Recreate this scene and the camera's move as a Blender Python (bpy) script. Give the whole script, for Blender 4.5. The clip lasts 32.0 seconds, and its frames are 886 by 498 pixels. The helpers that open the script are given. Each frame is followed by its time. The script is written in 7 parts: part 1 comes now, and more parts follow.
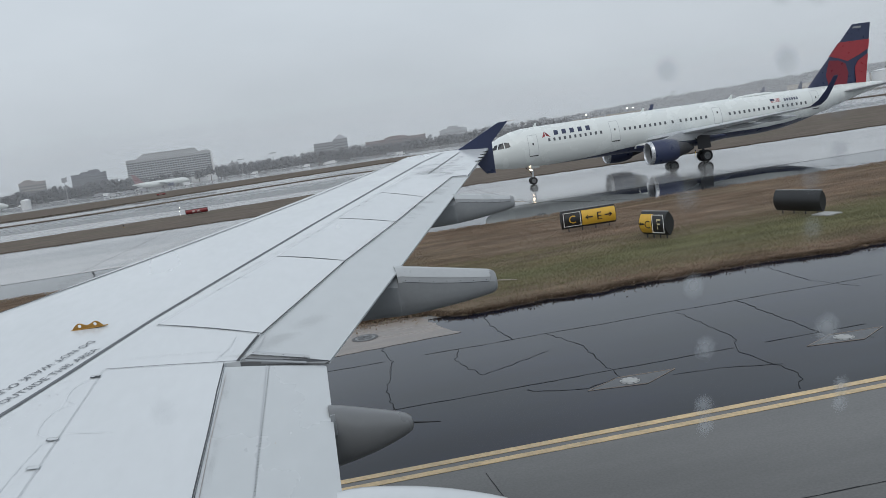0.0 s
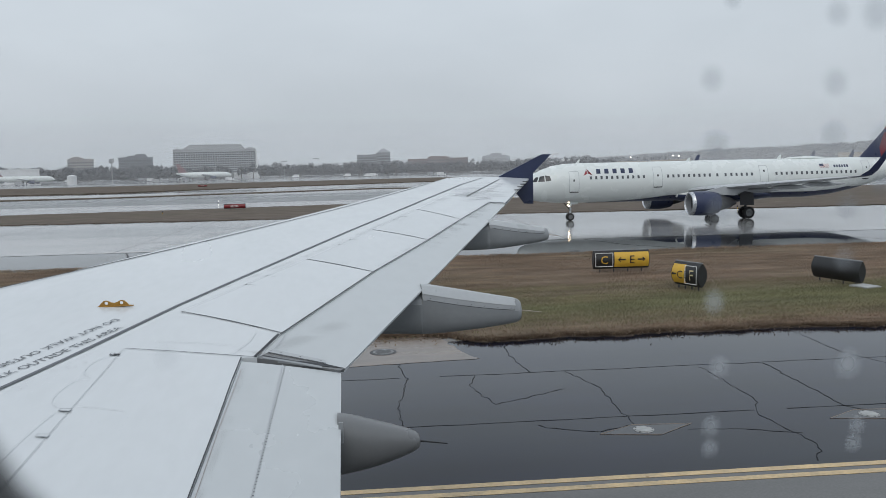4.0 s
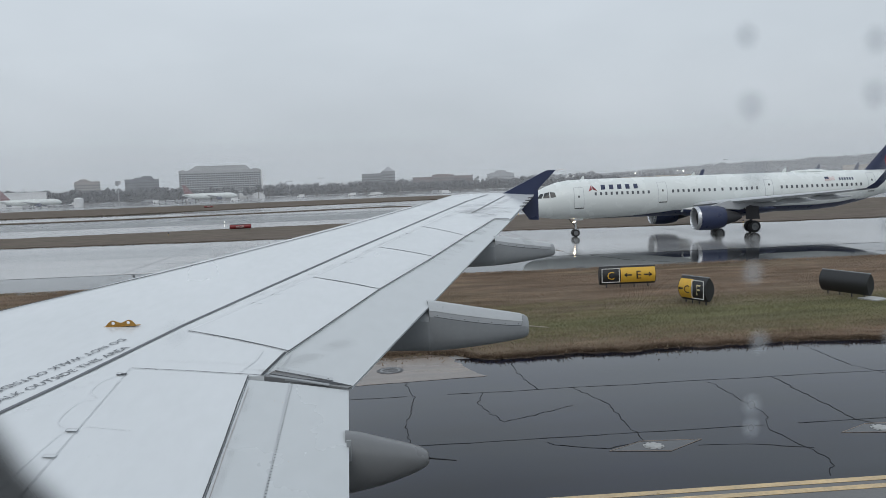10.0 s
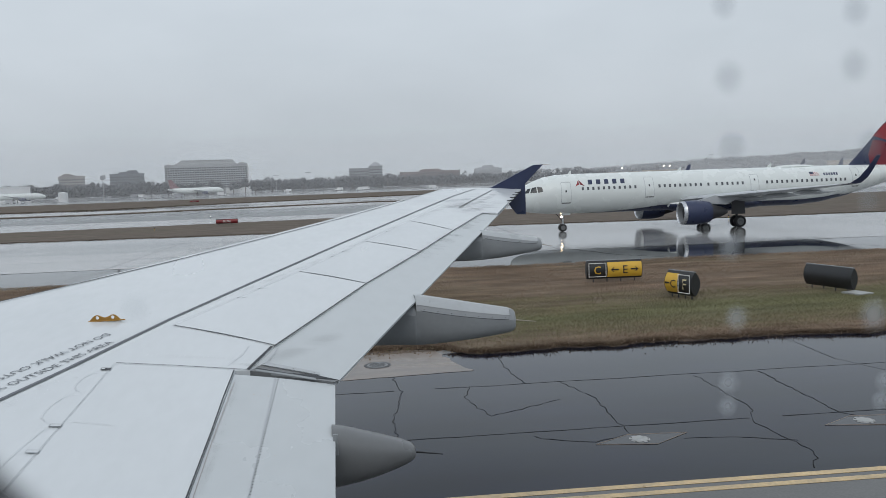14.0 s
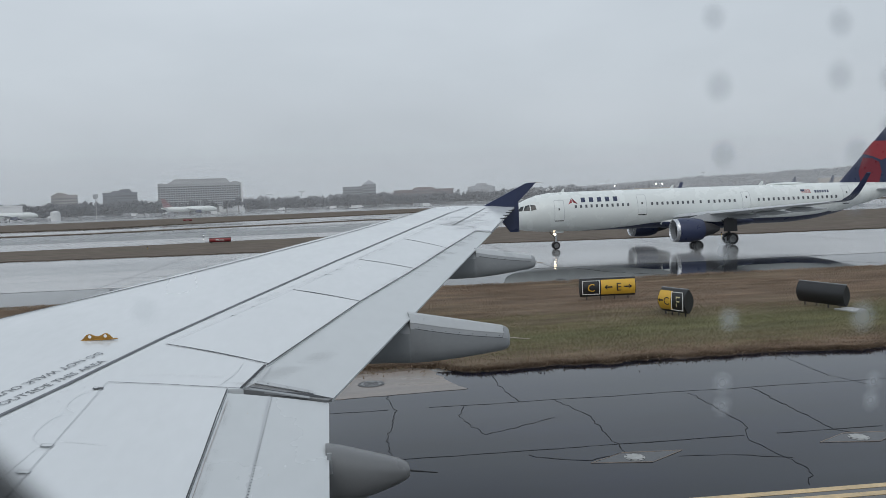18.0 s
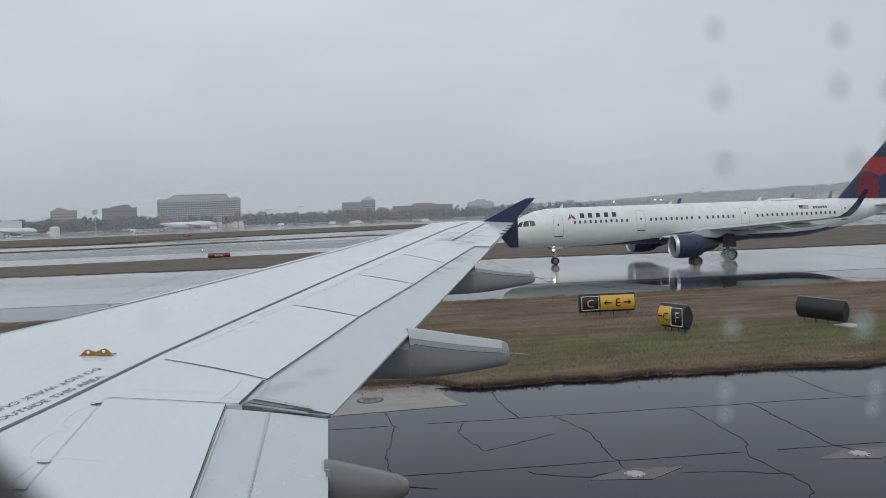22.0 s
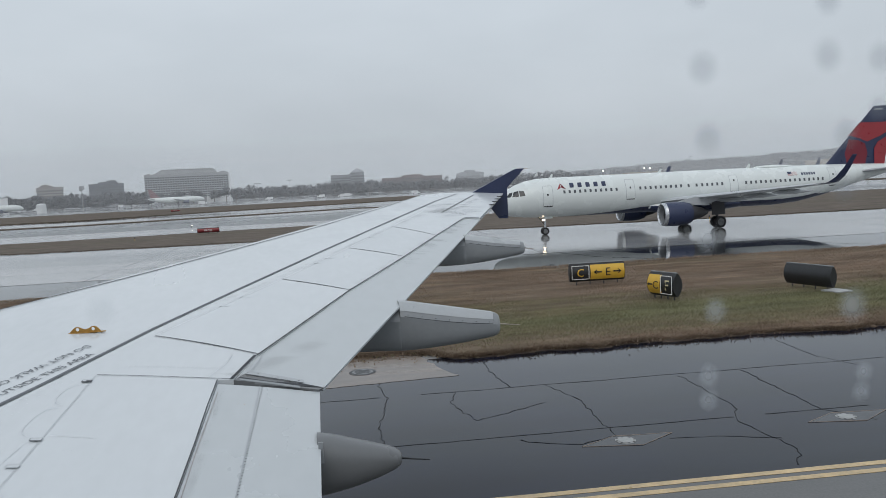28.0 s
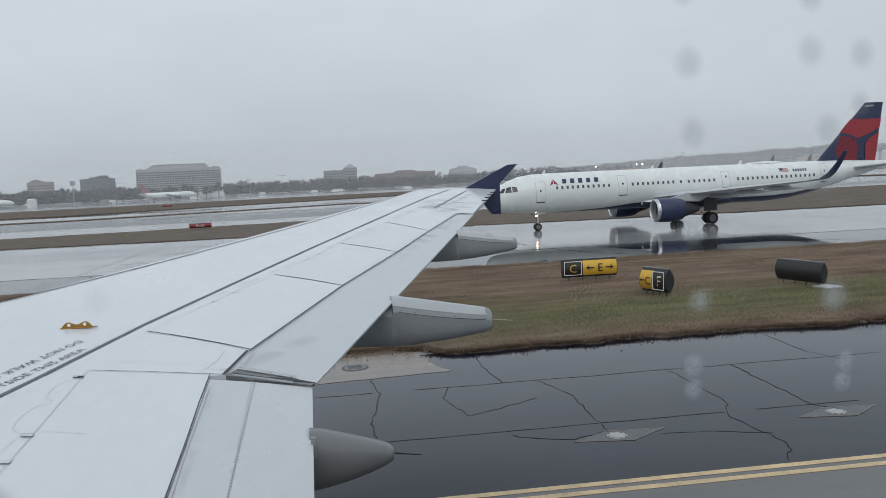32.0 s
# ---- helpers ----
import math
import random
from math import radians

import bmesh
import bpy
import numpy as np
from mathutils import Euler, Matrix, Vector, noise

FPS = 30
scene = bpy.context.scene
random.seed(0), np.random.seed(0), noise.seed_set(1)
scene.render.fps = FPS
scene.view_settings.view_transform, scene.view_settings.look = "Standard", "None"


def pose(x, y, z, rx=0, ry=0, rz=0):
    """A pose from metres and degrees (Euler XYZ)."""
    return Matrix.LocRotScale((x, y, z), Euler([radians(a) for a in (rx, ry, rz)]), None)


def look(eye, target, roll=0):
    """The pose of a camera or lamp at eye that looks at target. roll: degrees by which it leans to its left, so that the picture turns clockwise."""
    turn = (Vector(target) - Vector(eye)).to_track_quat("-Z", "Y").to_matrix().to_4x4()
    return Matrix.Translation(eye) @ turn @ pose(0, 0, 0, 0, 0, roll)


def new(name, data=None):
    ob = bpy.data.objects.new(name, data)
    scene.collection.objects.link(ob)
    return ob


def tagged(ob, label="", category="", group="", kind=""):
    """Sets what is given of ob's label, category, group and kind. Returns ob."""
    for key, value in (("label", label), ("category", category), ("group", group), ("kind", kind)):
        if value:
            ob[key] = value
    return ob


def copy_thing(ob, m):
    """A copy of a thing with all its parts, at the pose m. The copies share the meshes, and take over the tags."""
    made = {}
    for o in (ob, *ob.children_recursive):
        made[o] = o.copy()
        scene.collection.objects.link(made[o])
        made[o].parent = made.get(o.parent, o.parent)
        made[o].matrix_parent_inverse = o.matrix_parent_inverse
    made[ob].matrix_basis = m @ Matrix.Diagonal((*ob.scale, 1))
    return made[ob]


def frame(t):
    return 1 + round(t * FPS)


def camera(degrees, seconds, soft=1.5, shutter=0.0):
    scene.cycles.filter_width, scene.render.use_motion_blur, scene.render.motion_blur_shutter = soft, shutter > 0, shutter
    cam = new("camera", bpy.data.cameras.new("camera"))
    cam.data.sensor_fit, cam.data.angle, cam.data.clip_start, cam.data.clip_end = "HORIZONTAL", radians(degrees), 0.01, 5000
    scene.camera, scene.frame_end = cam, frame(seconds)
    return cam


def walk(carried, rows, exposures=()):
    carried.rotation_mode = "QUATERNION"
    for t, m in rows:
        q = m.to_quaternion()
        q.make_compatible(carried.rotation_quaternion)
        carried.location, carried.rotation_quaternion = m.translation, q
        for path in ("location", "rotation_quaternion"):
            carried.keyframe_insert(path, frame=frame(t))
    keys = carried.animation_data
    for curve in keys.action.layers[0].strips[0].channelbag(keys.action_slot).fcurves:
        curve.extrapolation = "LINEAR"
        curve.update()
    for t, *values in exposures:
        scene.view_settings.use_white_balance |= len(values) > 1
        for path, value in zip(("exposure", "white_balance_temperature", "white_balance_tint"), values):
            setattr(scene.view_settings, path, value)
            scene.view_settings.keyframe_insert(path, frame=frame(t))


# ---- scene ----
# ---------- camera, held at a cabin window over the wing ----------
cam = camera(60.0, 32.0, soft=0.75)
EYE_Z = 5.1               # eye height over the wing model's own datum
LIFT = 0.6                # the whole aircraft stands this much higher
K_G = 1.118               # plan scale of the airfield about the window
HAZE = 0.25               # opacity of each upright sheet that imitates haze


def ahead_of(eye, yaw, pitch):
    a, b = radians(yaw), radians(pitch)
    return (eye[0] - 10 * math.sin(a) * math.cos(b), eye[1] + 10 * math.cos(a) * math.cos(b), eye[2] + 10 * math.sin(b))


# seconds, eye x y z, yaw, pitch, roll
PATH = [
    (0.0, 0.0063, 1.5800, 5.7401, -9.402, -8.033, -8.110),
    (0.5, 0.0089, 1.5800, 5.7425, -9.028, -8.265, -8.570),
    (1.0, 0.0095, 1.5800, 5.7438, -8.575, -8.437, -8.810),
    (1.5, 0.0112, 1.5800, 5.7462, -8.041, -8.820, -8.760),
    (2.0, 0.0148, 1.5800, 5.7486, -7.587, -8.892, -8.000),
    (2.5, 0.0161, 1.5800, 5.7509, -7.399, -9.169, -6.220),
    (3.0, 0.0185, 1.5800, 5.7531, -7.241, -8.886, -4.150),
    (3.5, 0.0054, 1.5800, 5.7381, -7.388, -8.010, -1.710),
    (4.0, 0.0084, 1.5800, 5.7271, -7.290, -6.145, -1.310),
    (4.5, 0.0052, 1.5798, 5.7227, -7.827, -4.461, -1.550),
    (6.5, -0.0083, 1.5790, 5.7053, -9.830, -1.776, -2.290),
    (7.0, -0.0008, 1.5790, 5.7123, -9.985, -1.921, -2.560),
    (7.5, 0.0031, 1.5820, 5.7035, -9.987, -2.061, -2.530),
    (8.0, 0.0065, 1.5850, 5.7115, -9.656, -2.673, -2.540),
    (8.5, -0.0039, 1.5875, 5.7108, -8.940, -3.357, -2.370),
    (9.0, 0.0008, 1.5900, 5.7134, -7.997, -4.204, -2.280),
    (9.5, 0.0068, 1.5905, 5.7142, -7.219, -4.602, -2.110),
    (10.0, 0.0042, 1.5910, 5.7122, -6.911, -4.800, -2.040),
    (10.5, 0.0064, 1.5915, 5.7112, -6.797, -4.847, -1.920),
    (11.0, 0.0063, 1.5920, 5.7082, -6.894, -4.898, -1.870),
    (11.5, 0.0094, 1.5925, 5.7091, -7.015, -5.027, -1.850),
    (12.0, 0.0075, 1.5930, 5.7095, -7.253, -5.100, -1.790),
    (12.5, 0.0075, 1.5938, 5.7047, -7.491, -5.075, -1.740),
    (13.0, 0.0084, 1.5945, 5.7059, -7.687, -5.207, -1.870),
    (13.5, 0.0090, 1.5953, 5.7047, -7.754, -5.106, -1.850),
    (14.0, 0.0096, 1.5960, 5.7057, -7.834, -5.222, -1.980),
    (14.5, 0.0109, 1.5952, 5.7042, -7.925, -4.969, -1.940),
    (16.5, 0.0097, 1.5918, 5.7043, -8.104, -4.322, -2.050),
    (17.0, 0.0083, 1.5910, 5.7047, -8.250, -4.121, -2.140),
    (17.5, 0.0079, 1.5905, 5.7021, -8.292, -3.964, -2.010),
    (18.0, 0.0064, 1.5900, 5.7023, -8.362, -3.886, -2.100),
    (18.5, 0.0072, 1.5895, 5.7030, -8.420, -3.553, -2.030),
    (19.0, 0.0048, 1.5890, 5.6989, -8.580, -3.220, -1.930),
    (19.5, 0.0058, 1.5870, 5.7026, -8.723, -2.940, -2.020),
    (20.0, 0.0057, 1.5850, 5.7019, -8.787, -2.746, -1.940),
    (20.5, 0.0052, 1.5860, 5.7016, -8.737, -2.654, -2.030),
    (21.0, 0.0036, 1.5870, 5.7005, -8.677, -2.483, -2.050),
    (21.5, 0.0025, 1.5875, 5.6999, -8.548, -2.600, -2.070),
    (22.0, 0.0043, 1.5880, 5.7004, -8.469, -2.726, -2.060),
    (22.5, 0.0021, 1.5882, 5.7008, -8.597, -2.862, -2.070),
    (23.0, 0.0049, 1.5883, 5.7022, -8.794, -3.029, -2.250),
    (23.5, 0.0060, 1.5885, 5.7028, -8.967, -3.232, -2.270),
    (24.0, 0.0071, 1.5887, 5.7043, -9.041, -3.236, -2.530),
    (24.5, 0.0092, 1.5888, 5.7055, -9.060, -3.397, -2.850),
    (25.0, 0.0094, 1.5890, 5.7057, -9.099, -3.468, -2.910),
    (25.5, 0.0078, 1.5904, 5.7052, -9.082, -3.725, -2.880),
    (27.5, 0.0125, 1.5960, 5.7051, -9.238, -4.522, -2.840),
    (28.0, 0.0122, 1.5990, 5.7029, -9.106, -4.881, -2.850),
    (28.5, 0.0138, 1.5985, 5.7033, -9.102, -5.137, -2.720),
    (29.0, 0.0145, 1.5980, 5.7016, -9.158, -5.193, -2.680),
    (29.5, 0.0117, 1.5965, 5.7004, -9.253, -5.005, -2.650),
    (30.0, 0.0119, 1.5950, 5.7002, -9.488, -5.128, -2.640),
    (30.5, 0.0137, 1.5950, 5.7009, -9.619, -5.072, -2.700),
    (31.0, 0.0116, 1.5950, 5.7006, -9.640, -5.037, -2.640),
    (31.5, 0.0134, 1.5950, 5.7013, -9.511, -5.251, -2.660),
    (32.0, 0.0122, 1.5950, 5.7020, -9.632, -5.226, -2.740),
]
walk(cam, [(r[0], look(r[1:4], ahead_of(r[1:4], r[4], r[5]), r[6])) for r in PATH], exposures=[(0.0, 0.08), (4.5, 0.1), (6.5, 0.01), (8.0, 0.02), (10.0, 0.08), (14.5, 0.08), (18.0, 0.01), (25.0, 0.0), (28.0, 0.05), (32.0, 0.09)])

# ---------- overcast daylight ----------
world = bpy.data.worlds.new("overcast_sky")
scene.world = world
world.use_nodes = True
wn, wl = world.node_tree.nodes, world.node_tree.links
wn.clear()
w_out = wn.new("ShaderNodeOutputWorld")
w_bg = wn.new("ShaderNodeBackground")
w_sky = wn.new("ShaderNodeTexSky")
w_sky.sky_type = "NISHITA"
w_sky.sun_disc = False
w_sky.sun_elevation = radians(48)
w_sky.sun_rotation = radians(200)
w_sky.dust_density = 6.0
w_sky.air_density = 1.5
w_co = wn.new("ShaderNodeTexCoord")
w_map = wn.new("ShaderNodeMapping")
w_map.inputs["Scale"].default_value = (1.0, 1.0, 2.6)
w_noise = wn.new("ShaderNodeTexNoise")
w_noise.inputs["Scale"].default_value = 2.2
w_noise.inputs["Detail"].default_value = 5.0
w_ramp = wn.new("ShaderNodeValToRGB")
w_ramp.color_ramp.elements[0].position = 0.25
w_ramp.color_ramp.elements[0].color = (5.2, 5.76, 6.34, 1)
w_ramp.color_ramp.elements[1].position = 0.75
w_ramp.color_ramp.elements[1].color = (6.35, 6.98, 7.62, 1)
w_mix = wn.new("ShaderNodeMixRGB")
w_mix.inputs[0].default_value = 0.93
wl.new(w_co.outputs["Generated"], w_map.inputs["Vector"])
wl.new(w_map.outputs["Vector"], w_noise.inputs["Vector"])
wl.new(w_noise.outputs["Fac"], w_ramp.inputs["Fac"])
wl.new(w_sky.outputs["Color"], w_mix.inputs[1])
wl.new(w_ramp.outputs["Color"], w_mix.inputs[2])
w_sep = wn.new("ShaderNodeSeparateXYZ")
w_el = wn.new("ShaderNodeMapRange")
w_el.inputs["From Min"].default_value, w_el.inputs["From Max"].default_value = 0.0, 0.5
w_el.inputs["To Min"].default_value, w_el.inputs["To Max"].default_value = 0.88, 1.16
w_dim = wn.new("ShaderNodeVectorMath")
w_dim.operation = "SCALE"
wl.new(w_co.outputs["Generated"], w_sep.inputs[0])
wl.new(w_sep.outputs["Z"], w_el.inputs["Value"])
wl.new(w_mix.outputs["Color"], w_dim.inputs[0])
wl.new(w_el.outputs[0], w_dim.inputs["Scale"])
wl.new(w_dim.outputs["Vector"], w_bg.inputs["Color"])
w_bg.inputs["Strength"].default_value = 0.1
wl.new(w_bg.outputs["Background"], w_out.inputs["Surface"])

sun = new("sun", bpy.data.lights.new("sun", "SUN"))
sun.data.energy = 0.5
sun.data.angle = radians(40)
sun.data.color = (1.0, 0.97, 0.93)
sun.matrix_world = look((0, 0, 60), (18, 50, 0))


# ---------- materials ----------
def mat(name, col, rough=0.6, metal=0.0, var=0.12, scale=2.0, fine=40.0, bump=0.05, stretch=(1, 1, 1), streak=0.0, spec=0.5, rvar=0.1):
    m = bpy.data.materials.new(name)
    m.use_nodes = True
    n, l = m.node_tree.nodes, m.node_tree.links
    b = n["Principled BSDF"]
    b.inputs["Metallic"].default_value = metal
    b.inputs["Specular IOR Level"].default_value = spec
    co = n.new("ShaderNodeTexCoord")
    mp = n.new("ShaderNodeMapping")
    mp.inputs["Scale"].default_value = stretch
    l.new(co.outputs["Object"], mp.inputs["Vector"])
    n1, n2 = n.new("ShaderNodeTexNoise"), n.new("ShaderNodeTexNoise")
    n1.inputs["Scale"].default_value, n2.inputs["Scale"].default_value = scale, fine
    n1.inputs["Detail"].default_value, n2.inputs["Detail"].default_value = 6, 4
    l.new(mp.outputs["Vector"], n1.inputs["Vector"])
    l.new(mp.outputs["Vector"], n2.inputs["Vector"])
    add = n.new("ShaderNodeMath")
    add.operation = "MULTIPLY_ADD"
    l.new(n1.outputs["Fac"], add.inputs[0])
    add.inputs[1].default_value = 0.65
    half = n.new("ShaderNodeMath")
    half.operation = "MULTIPLY"
    half.inputs[1].default_value = 0.35
    l.new(n2.outputs["Fac"], half.inputs[0])
    l.new(half.outputs[0], add.inputs[2])
    ramp = n.new("ShaderNodeValToRGB")
    ramp.color_ramp.elements[0].position, ramp.color_ramp.elements[1].position = 0.3, 0.7
    ramp.color_ramp.elements[0].color = (*[c * (1 - var) for c in col], 1)
    ramp.color_ramp.elements[1].color = (*[min(1, c * (1 + var)) for c in col], 1)
    l.new(add.outputs[0], ramp.inputs["Fac"])
    info = n.new("ShaderNodeObjectInfo")
    hs = n.new("ShaderNodeHueSaturation")
    vr = n.new("ShaderNodeMapRange")
    vr.inputs["To Min"].default_value, vr.inputs["To Max"].default_value = 0.96, 1.03
    l.new(info.outputs["Random"], vr.inputs["Value"])
    l.new(vr.outputs[0], hs.inputs["Value"])
    l.new(ramp.outputs["Color"], hs.inputs["Color"])
    l.new(hs.outputs["Color"], b.inputs["Base Color"])
    rr = n.new("ShaderNodeMapRange")
    rr.inputs["From Min"].default_value, rr.inputs["From Max"].default_value = 0.3, 0.7
    rr.inputs["To Min"].default_value, rr.inputs["To Max"].default_value = max(0.02, rough - rvar), min(1, rough + rvar)
    l.new(n1.outputs["Fac"], rr.inputs["Value"])
    l.new(rr.outputs[0], b.inputs["Roughness"])
    if bump:
        bp = n.new("ShaderNodeBump")
        bp.inputs["Strength"].default_value = bump
        bp.inputs["Distance"].default_value = 0.02
        l.new(n2.outputs["Fac"], bp.inputs["Height"])
        l.new(bp.outputs["Normal"], b.inputs["Normal"])
    return m


def glow(name, col, strength):
    m = bpy.data.materials.new(name)
    m.use_nodes = True
    b = m.node_tree.nodes["Principled BSDF"]
    b.inputs["Base Color"].default_value = (*col, 1)
    b.inputs["Emission Color"].default_value = (*col, 1)
    b.inputs["Emission Strength"].default_value = strength
    return m


def wet(name, dry, damp, rough_dry, rough_wet, scale=0.12, edge=(0.42, 0.6), stretch=(0.25, 1, 1), bump=0.15, fine=25.0, tone=(0.78, 1.2), tint=None, damp_gloss=0.5, ior=1.36, gloss_span=None):
    """Wet paving: damp film and standing water over a grainy dry surface."""
    m = bpy.data.materials.new(name)
    m.use_nodes = True
    n, l = m.node_tree.nodes, m.node_tree.links
    b = n["Principled BSDF"]
    co = n.new("ShaderNodeTexCoord")
    mp = n.new("ShaderNodeMapping")
    mp.inputs["Scale"].default_value = stretch
    mp.inputs["Rotation"].default_value = (0, 0, radians(2.6))
    l.new(co.outputs["Object"], mp.inputs["Vector"])
    big, mid, grain = (n.new("ShaderNodeTexNoise") for _ in range(3))
    big.inputs["Scale"].default_value, mid.inputs["Scale"].default_value, grain.inputs["Scale"].default_value = scale, scale * 7, fine
    big.inputs["Detail"].default_value, mid.inputs["Detail"].default_value = 7, 5
    l.new(mp.outputs["Vector"], big.inputs["Vector"])
    l.new(mp.outputs["Vector"], mid.inputs["Vector"])
    l.new(co.outputs["Object"], grain.inputs["Vector"])
    pud = n.new("ShaderNodeMapRange")
    pud.inputs["From Min"].default_value, pud.inputs["From Max"].default_value = edge
    l.new(big.outputs["Fac"], pud.inputs["Value"])
    mx = n.new("ShaderNodeMixRGB")
    mx.inputs[1].default_value, mx.inputs[2].default_value = (*dry, 1), (*damp, 1)
    l.new(pud.outputs[0], mx.inputs[0])
    mv = n.new("ShaderNodeMapRange")
    mv.inputs["From Min"].default_value, mv.inputs["From Max"].default_value = 0.3, 0.7
    mv.inputs["To Min"].default_value, mv.inputs["To Max"].default_value = tone
    l.new(mid.outputs["Fac"], mv.inputs["Value"])
    gv = n.new("ShaderNodeMapRange")
    gv.inputs["To Min"].default_value, gv.inputs["To Max"].default_value = 0.8, 1.2
    l.new(grain.outputs["Fac"], gv.inputs["Value"])
    mul = n.new("ShaderNodeMath")
    mul.operation = "MULTIPLY"
    l.new(mv.outputs[0], mul.inputs[0])
    l.new(gv.outputs[0], mul.inputs[1])
    hs = n.new("ShaderNodeHueSaturation")
    l.new(mul.outputs[0], hs.inputs["Value"])
    l.new(mx.outputs["Color"], hs.inputs["Color"])
    l.new(hs.outputs["Color"], b.inputs["Base Color"])
    rr = n.new("ShaderNodeMapRange")
    rr.inputs["To Min"].default_value, rr.inputs["To Max"].default_value = rough_dry, rough_wet
    l.new(pud.outputs[0], rr.inputs["Value"])
    sp = n.new("ShaderNodeMapRange")
    sp.inputs["To Min"].default_value, sp.inputs["To Max"].default_value = damp_gloss, 0.5
    l.new(pud.outputs[0], sp.inputs["Value"])
    if gloss_span:
        # gloss rises from half to full between the two given distances
        xyz, slope, deep, share = n.new("ShaderNodeSeparateXYZ"), n.new("ShaderNodeMath"), n.new("ShaderNodeMapRange"), n.new("ShaderNodeMath")
        slope.operation, share.operation = "MULTIPLY_ADD", "MULTIPLY"
        slope.inputs[1].default_value = 0.045
        deep.inputs["From Min"].default_value, deep.inputs["From Max"].default_value = gloss_span
        deep.inputs["To Min"].default_value, deep.inputs["To Max"].default_value = 0.5, 1.0
        l.new(co.outputs["Object"], xyz.inputs[0])
        l.new(xyz.outputs["X"], slope.inputs[0])
        l.new(xyz.outputs["Y"], slope.inputs[2])
        l.new(slope.outputs[0], deep.inputs["Value"])
        l.new(sp.outputs[0], share.inputs[0])
        l.new(deep.outputs[0], share.inputs[1])
        l.new(share.outputs[0], b.inputs["Specular IOR Level"])
    else:
        l.new(sp.outputs[0], b.inputs["Specular IOR Level"])
    ra = n.new("ShaderNodeMath")
    ra.operation = "MULTIPLY"
    l.new(rr.outputs[0], ra.inputs[0])
    l.new(mv.outputs[0], ra.inputs[1])
    l.new(ra.outputs[0], b.inputs["Roughness"])
    b.inputs["IOR"].default_value = ior
    if tint:
        wide = n.new("ShaderNodeTexNoise")
        wide.inputs["Scale"].default_value, wide.inputs["Detail"].default_value = 0.35, 4
        l.new(co.outputs["Object"], wide.inputs["Vector"])
        wr = n.new("ShaderNodeMapRange")
        wr.inputs["From Min"].default_value, wr.inputs["From Max"].default_value = 0.42, 0.62
        l.new(wide.outputs["Fac"], wr.inputs["Value"])
        tm = n.new("ShaderNodeMixRGB")
        tm.inputs[2].default_value = (*tint, 1)
        l.new(wr.outputs[0], tm.inputs[0])
        l.new(mx.outputs["Color"], tm.inputs[1])
        l.new(tm.outputs["Color"], hs.inputs["Color"])
    inv = n.new("ShaderNodeMath")
    inv.operation = "MULTIPLY_ADD"
    inv.inputs[1].default_value, inv.inputs[2].default_value = -bump * 0.9, bump
    l.new(pud.outputs[0], inv.inputs[0])
    bp = n.new("ShaderNodeBump")
    bp.inputs["Distance"].default_value = 0.01
    l.new(inv.outputs[0], bp.inputs["Strength"])
    l.new(grain.outputs["Fac"], bp.inputs["Height"])
    l.new(bp.outputs["Normal"], b.inputs["Normal"])
    return m


M_WING = mat("white_wing_paint", (0.615, 0.64, 0.657), 0.2, var=0.05, scale=0.9, fine=14, bump=0.01, stretch=(1, 0.35, 1))
M_FLAP = mat("pale_grey_flap_paint", (0.52, 0.547, 0.56), 0.34, var=0.06, scale=1.1, fine=9, bump=0.0, stretch=(1, 0.45, 1))
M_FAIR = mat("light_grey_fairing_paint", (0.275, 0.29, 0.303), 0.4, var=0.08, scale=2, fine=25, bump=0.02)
# lighter than the fairing body: sky light on the lid is painted in
M_LID = mat("pale_rail_and_sky_lit_lid", (0.43, 0.45, 0.465), 0.35, var=0.07, scale=2, fine=25, bump=0.02)
# grey metal, also the fairing grey darkened to paint in shade
M_FAIR_D = mat("grey_metal_and_shaded_parts", (0.15, 0.155, 0.16), 0.3, var=0.08, scale=2, fine=25, bump=0.02)
M_SEAL = mat("dark_sealant_and_slit_shade", (0.035, 0.038, 0.045), 0.6, var=0.2, scale=6, fine=60, bump=0.03)
M_STRIPE = mat("dark_grey_walkway_stripe", (0.13, 0.14, 0.155), 0.6, var=0.12, scale=6, fine=60, bump=0.03)
M_FAINT = mat("grey_panel_joint", (0.4, 0.42, 0.44), 0.6, var=0.1, scale=6, fine=60, bump=0.0)
M_THIN = mat("pale_panel_joint", (0.62, 0.64, 0.66), 0.5, var=0.08, scale=6, fine=60, bump=0.0)
M_RUST = mat("reddish_grey_dirt_line", (0.33, 0.29, 0.28), 0.6, var=0.35, scale=5, fine=60, bump=0.0)
M_HAIR = mat("faint_panel_joint", (0.665, 0.69, 0.705), 0.4, var=0.05, scale=6, fine=60, bump=0.0)
M_NAVY = mat("navy_blue_paint", (0.026, 0.036, 0.085), 0.35, var=0.12, scale=2, fine=20, bump=0.01)
M_RED = mat("red_tail_paint", (0.3, 0.028, 0.038), 0.35, var=0.1, scale=2, fine=20, bump=0.01)
# tail red mixed with grey, distance haze put into the colour
M_DULLTAIL = mat("haze_dulled_red_tail", (0.22, 0.11, 0.12), 0.5, var=0.1, scale=2, fine=20, bump=0.01)
M_DKRED = mat("dark_red_tail_paint", (0.17, 0.012, 0.025), 0.35, var=0.1, scale=2, fine=20, bump=0.01)
M_WICK = mat("pale_brown_rod", (0.42, 0.36, 0.31), 0.5, var=0.1, scale=9, fine=80, bump=0.0)
M_HOOK = mat("ochre_painted_bracket", (0.36, 0.19, 0.03), 0.5, var=0.2, scale=9, fine=80, bump=0.05)
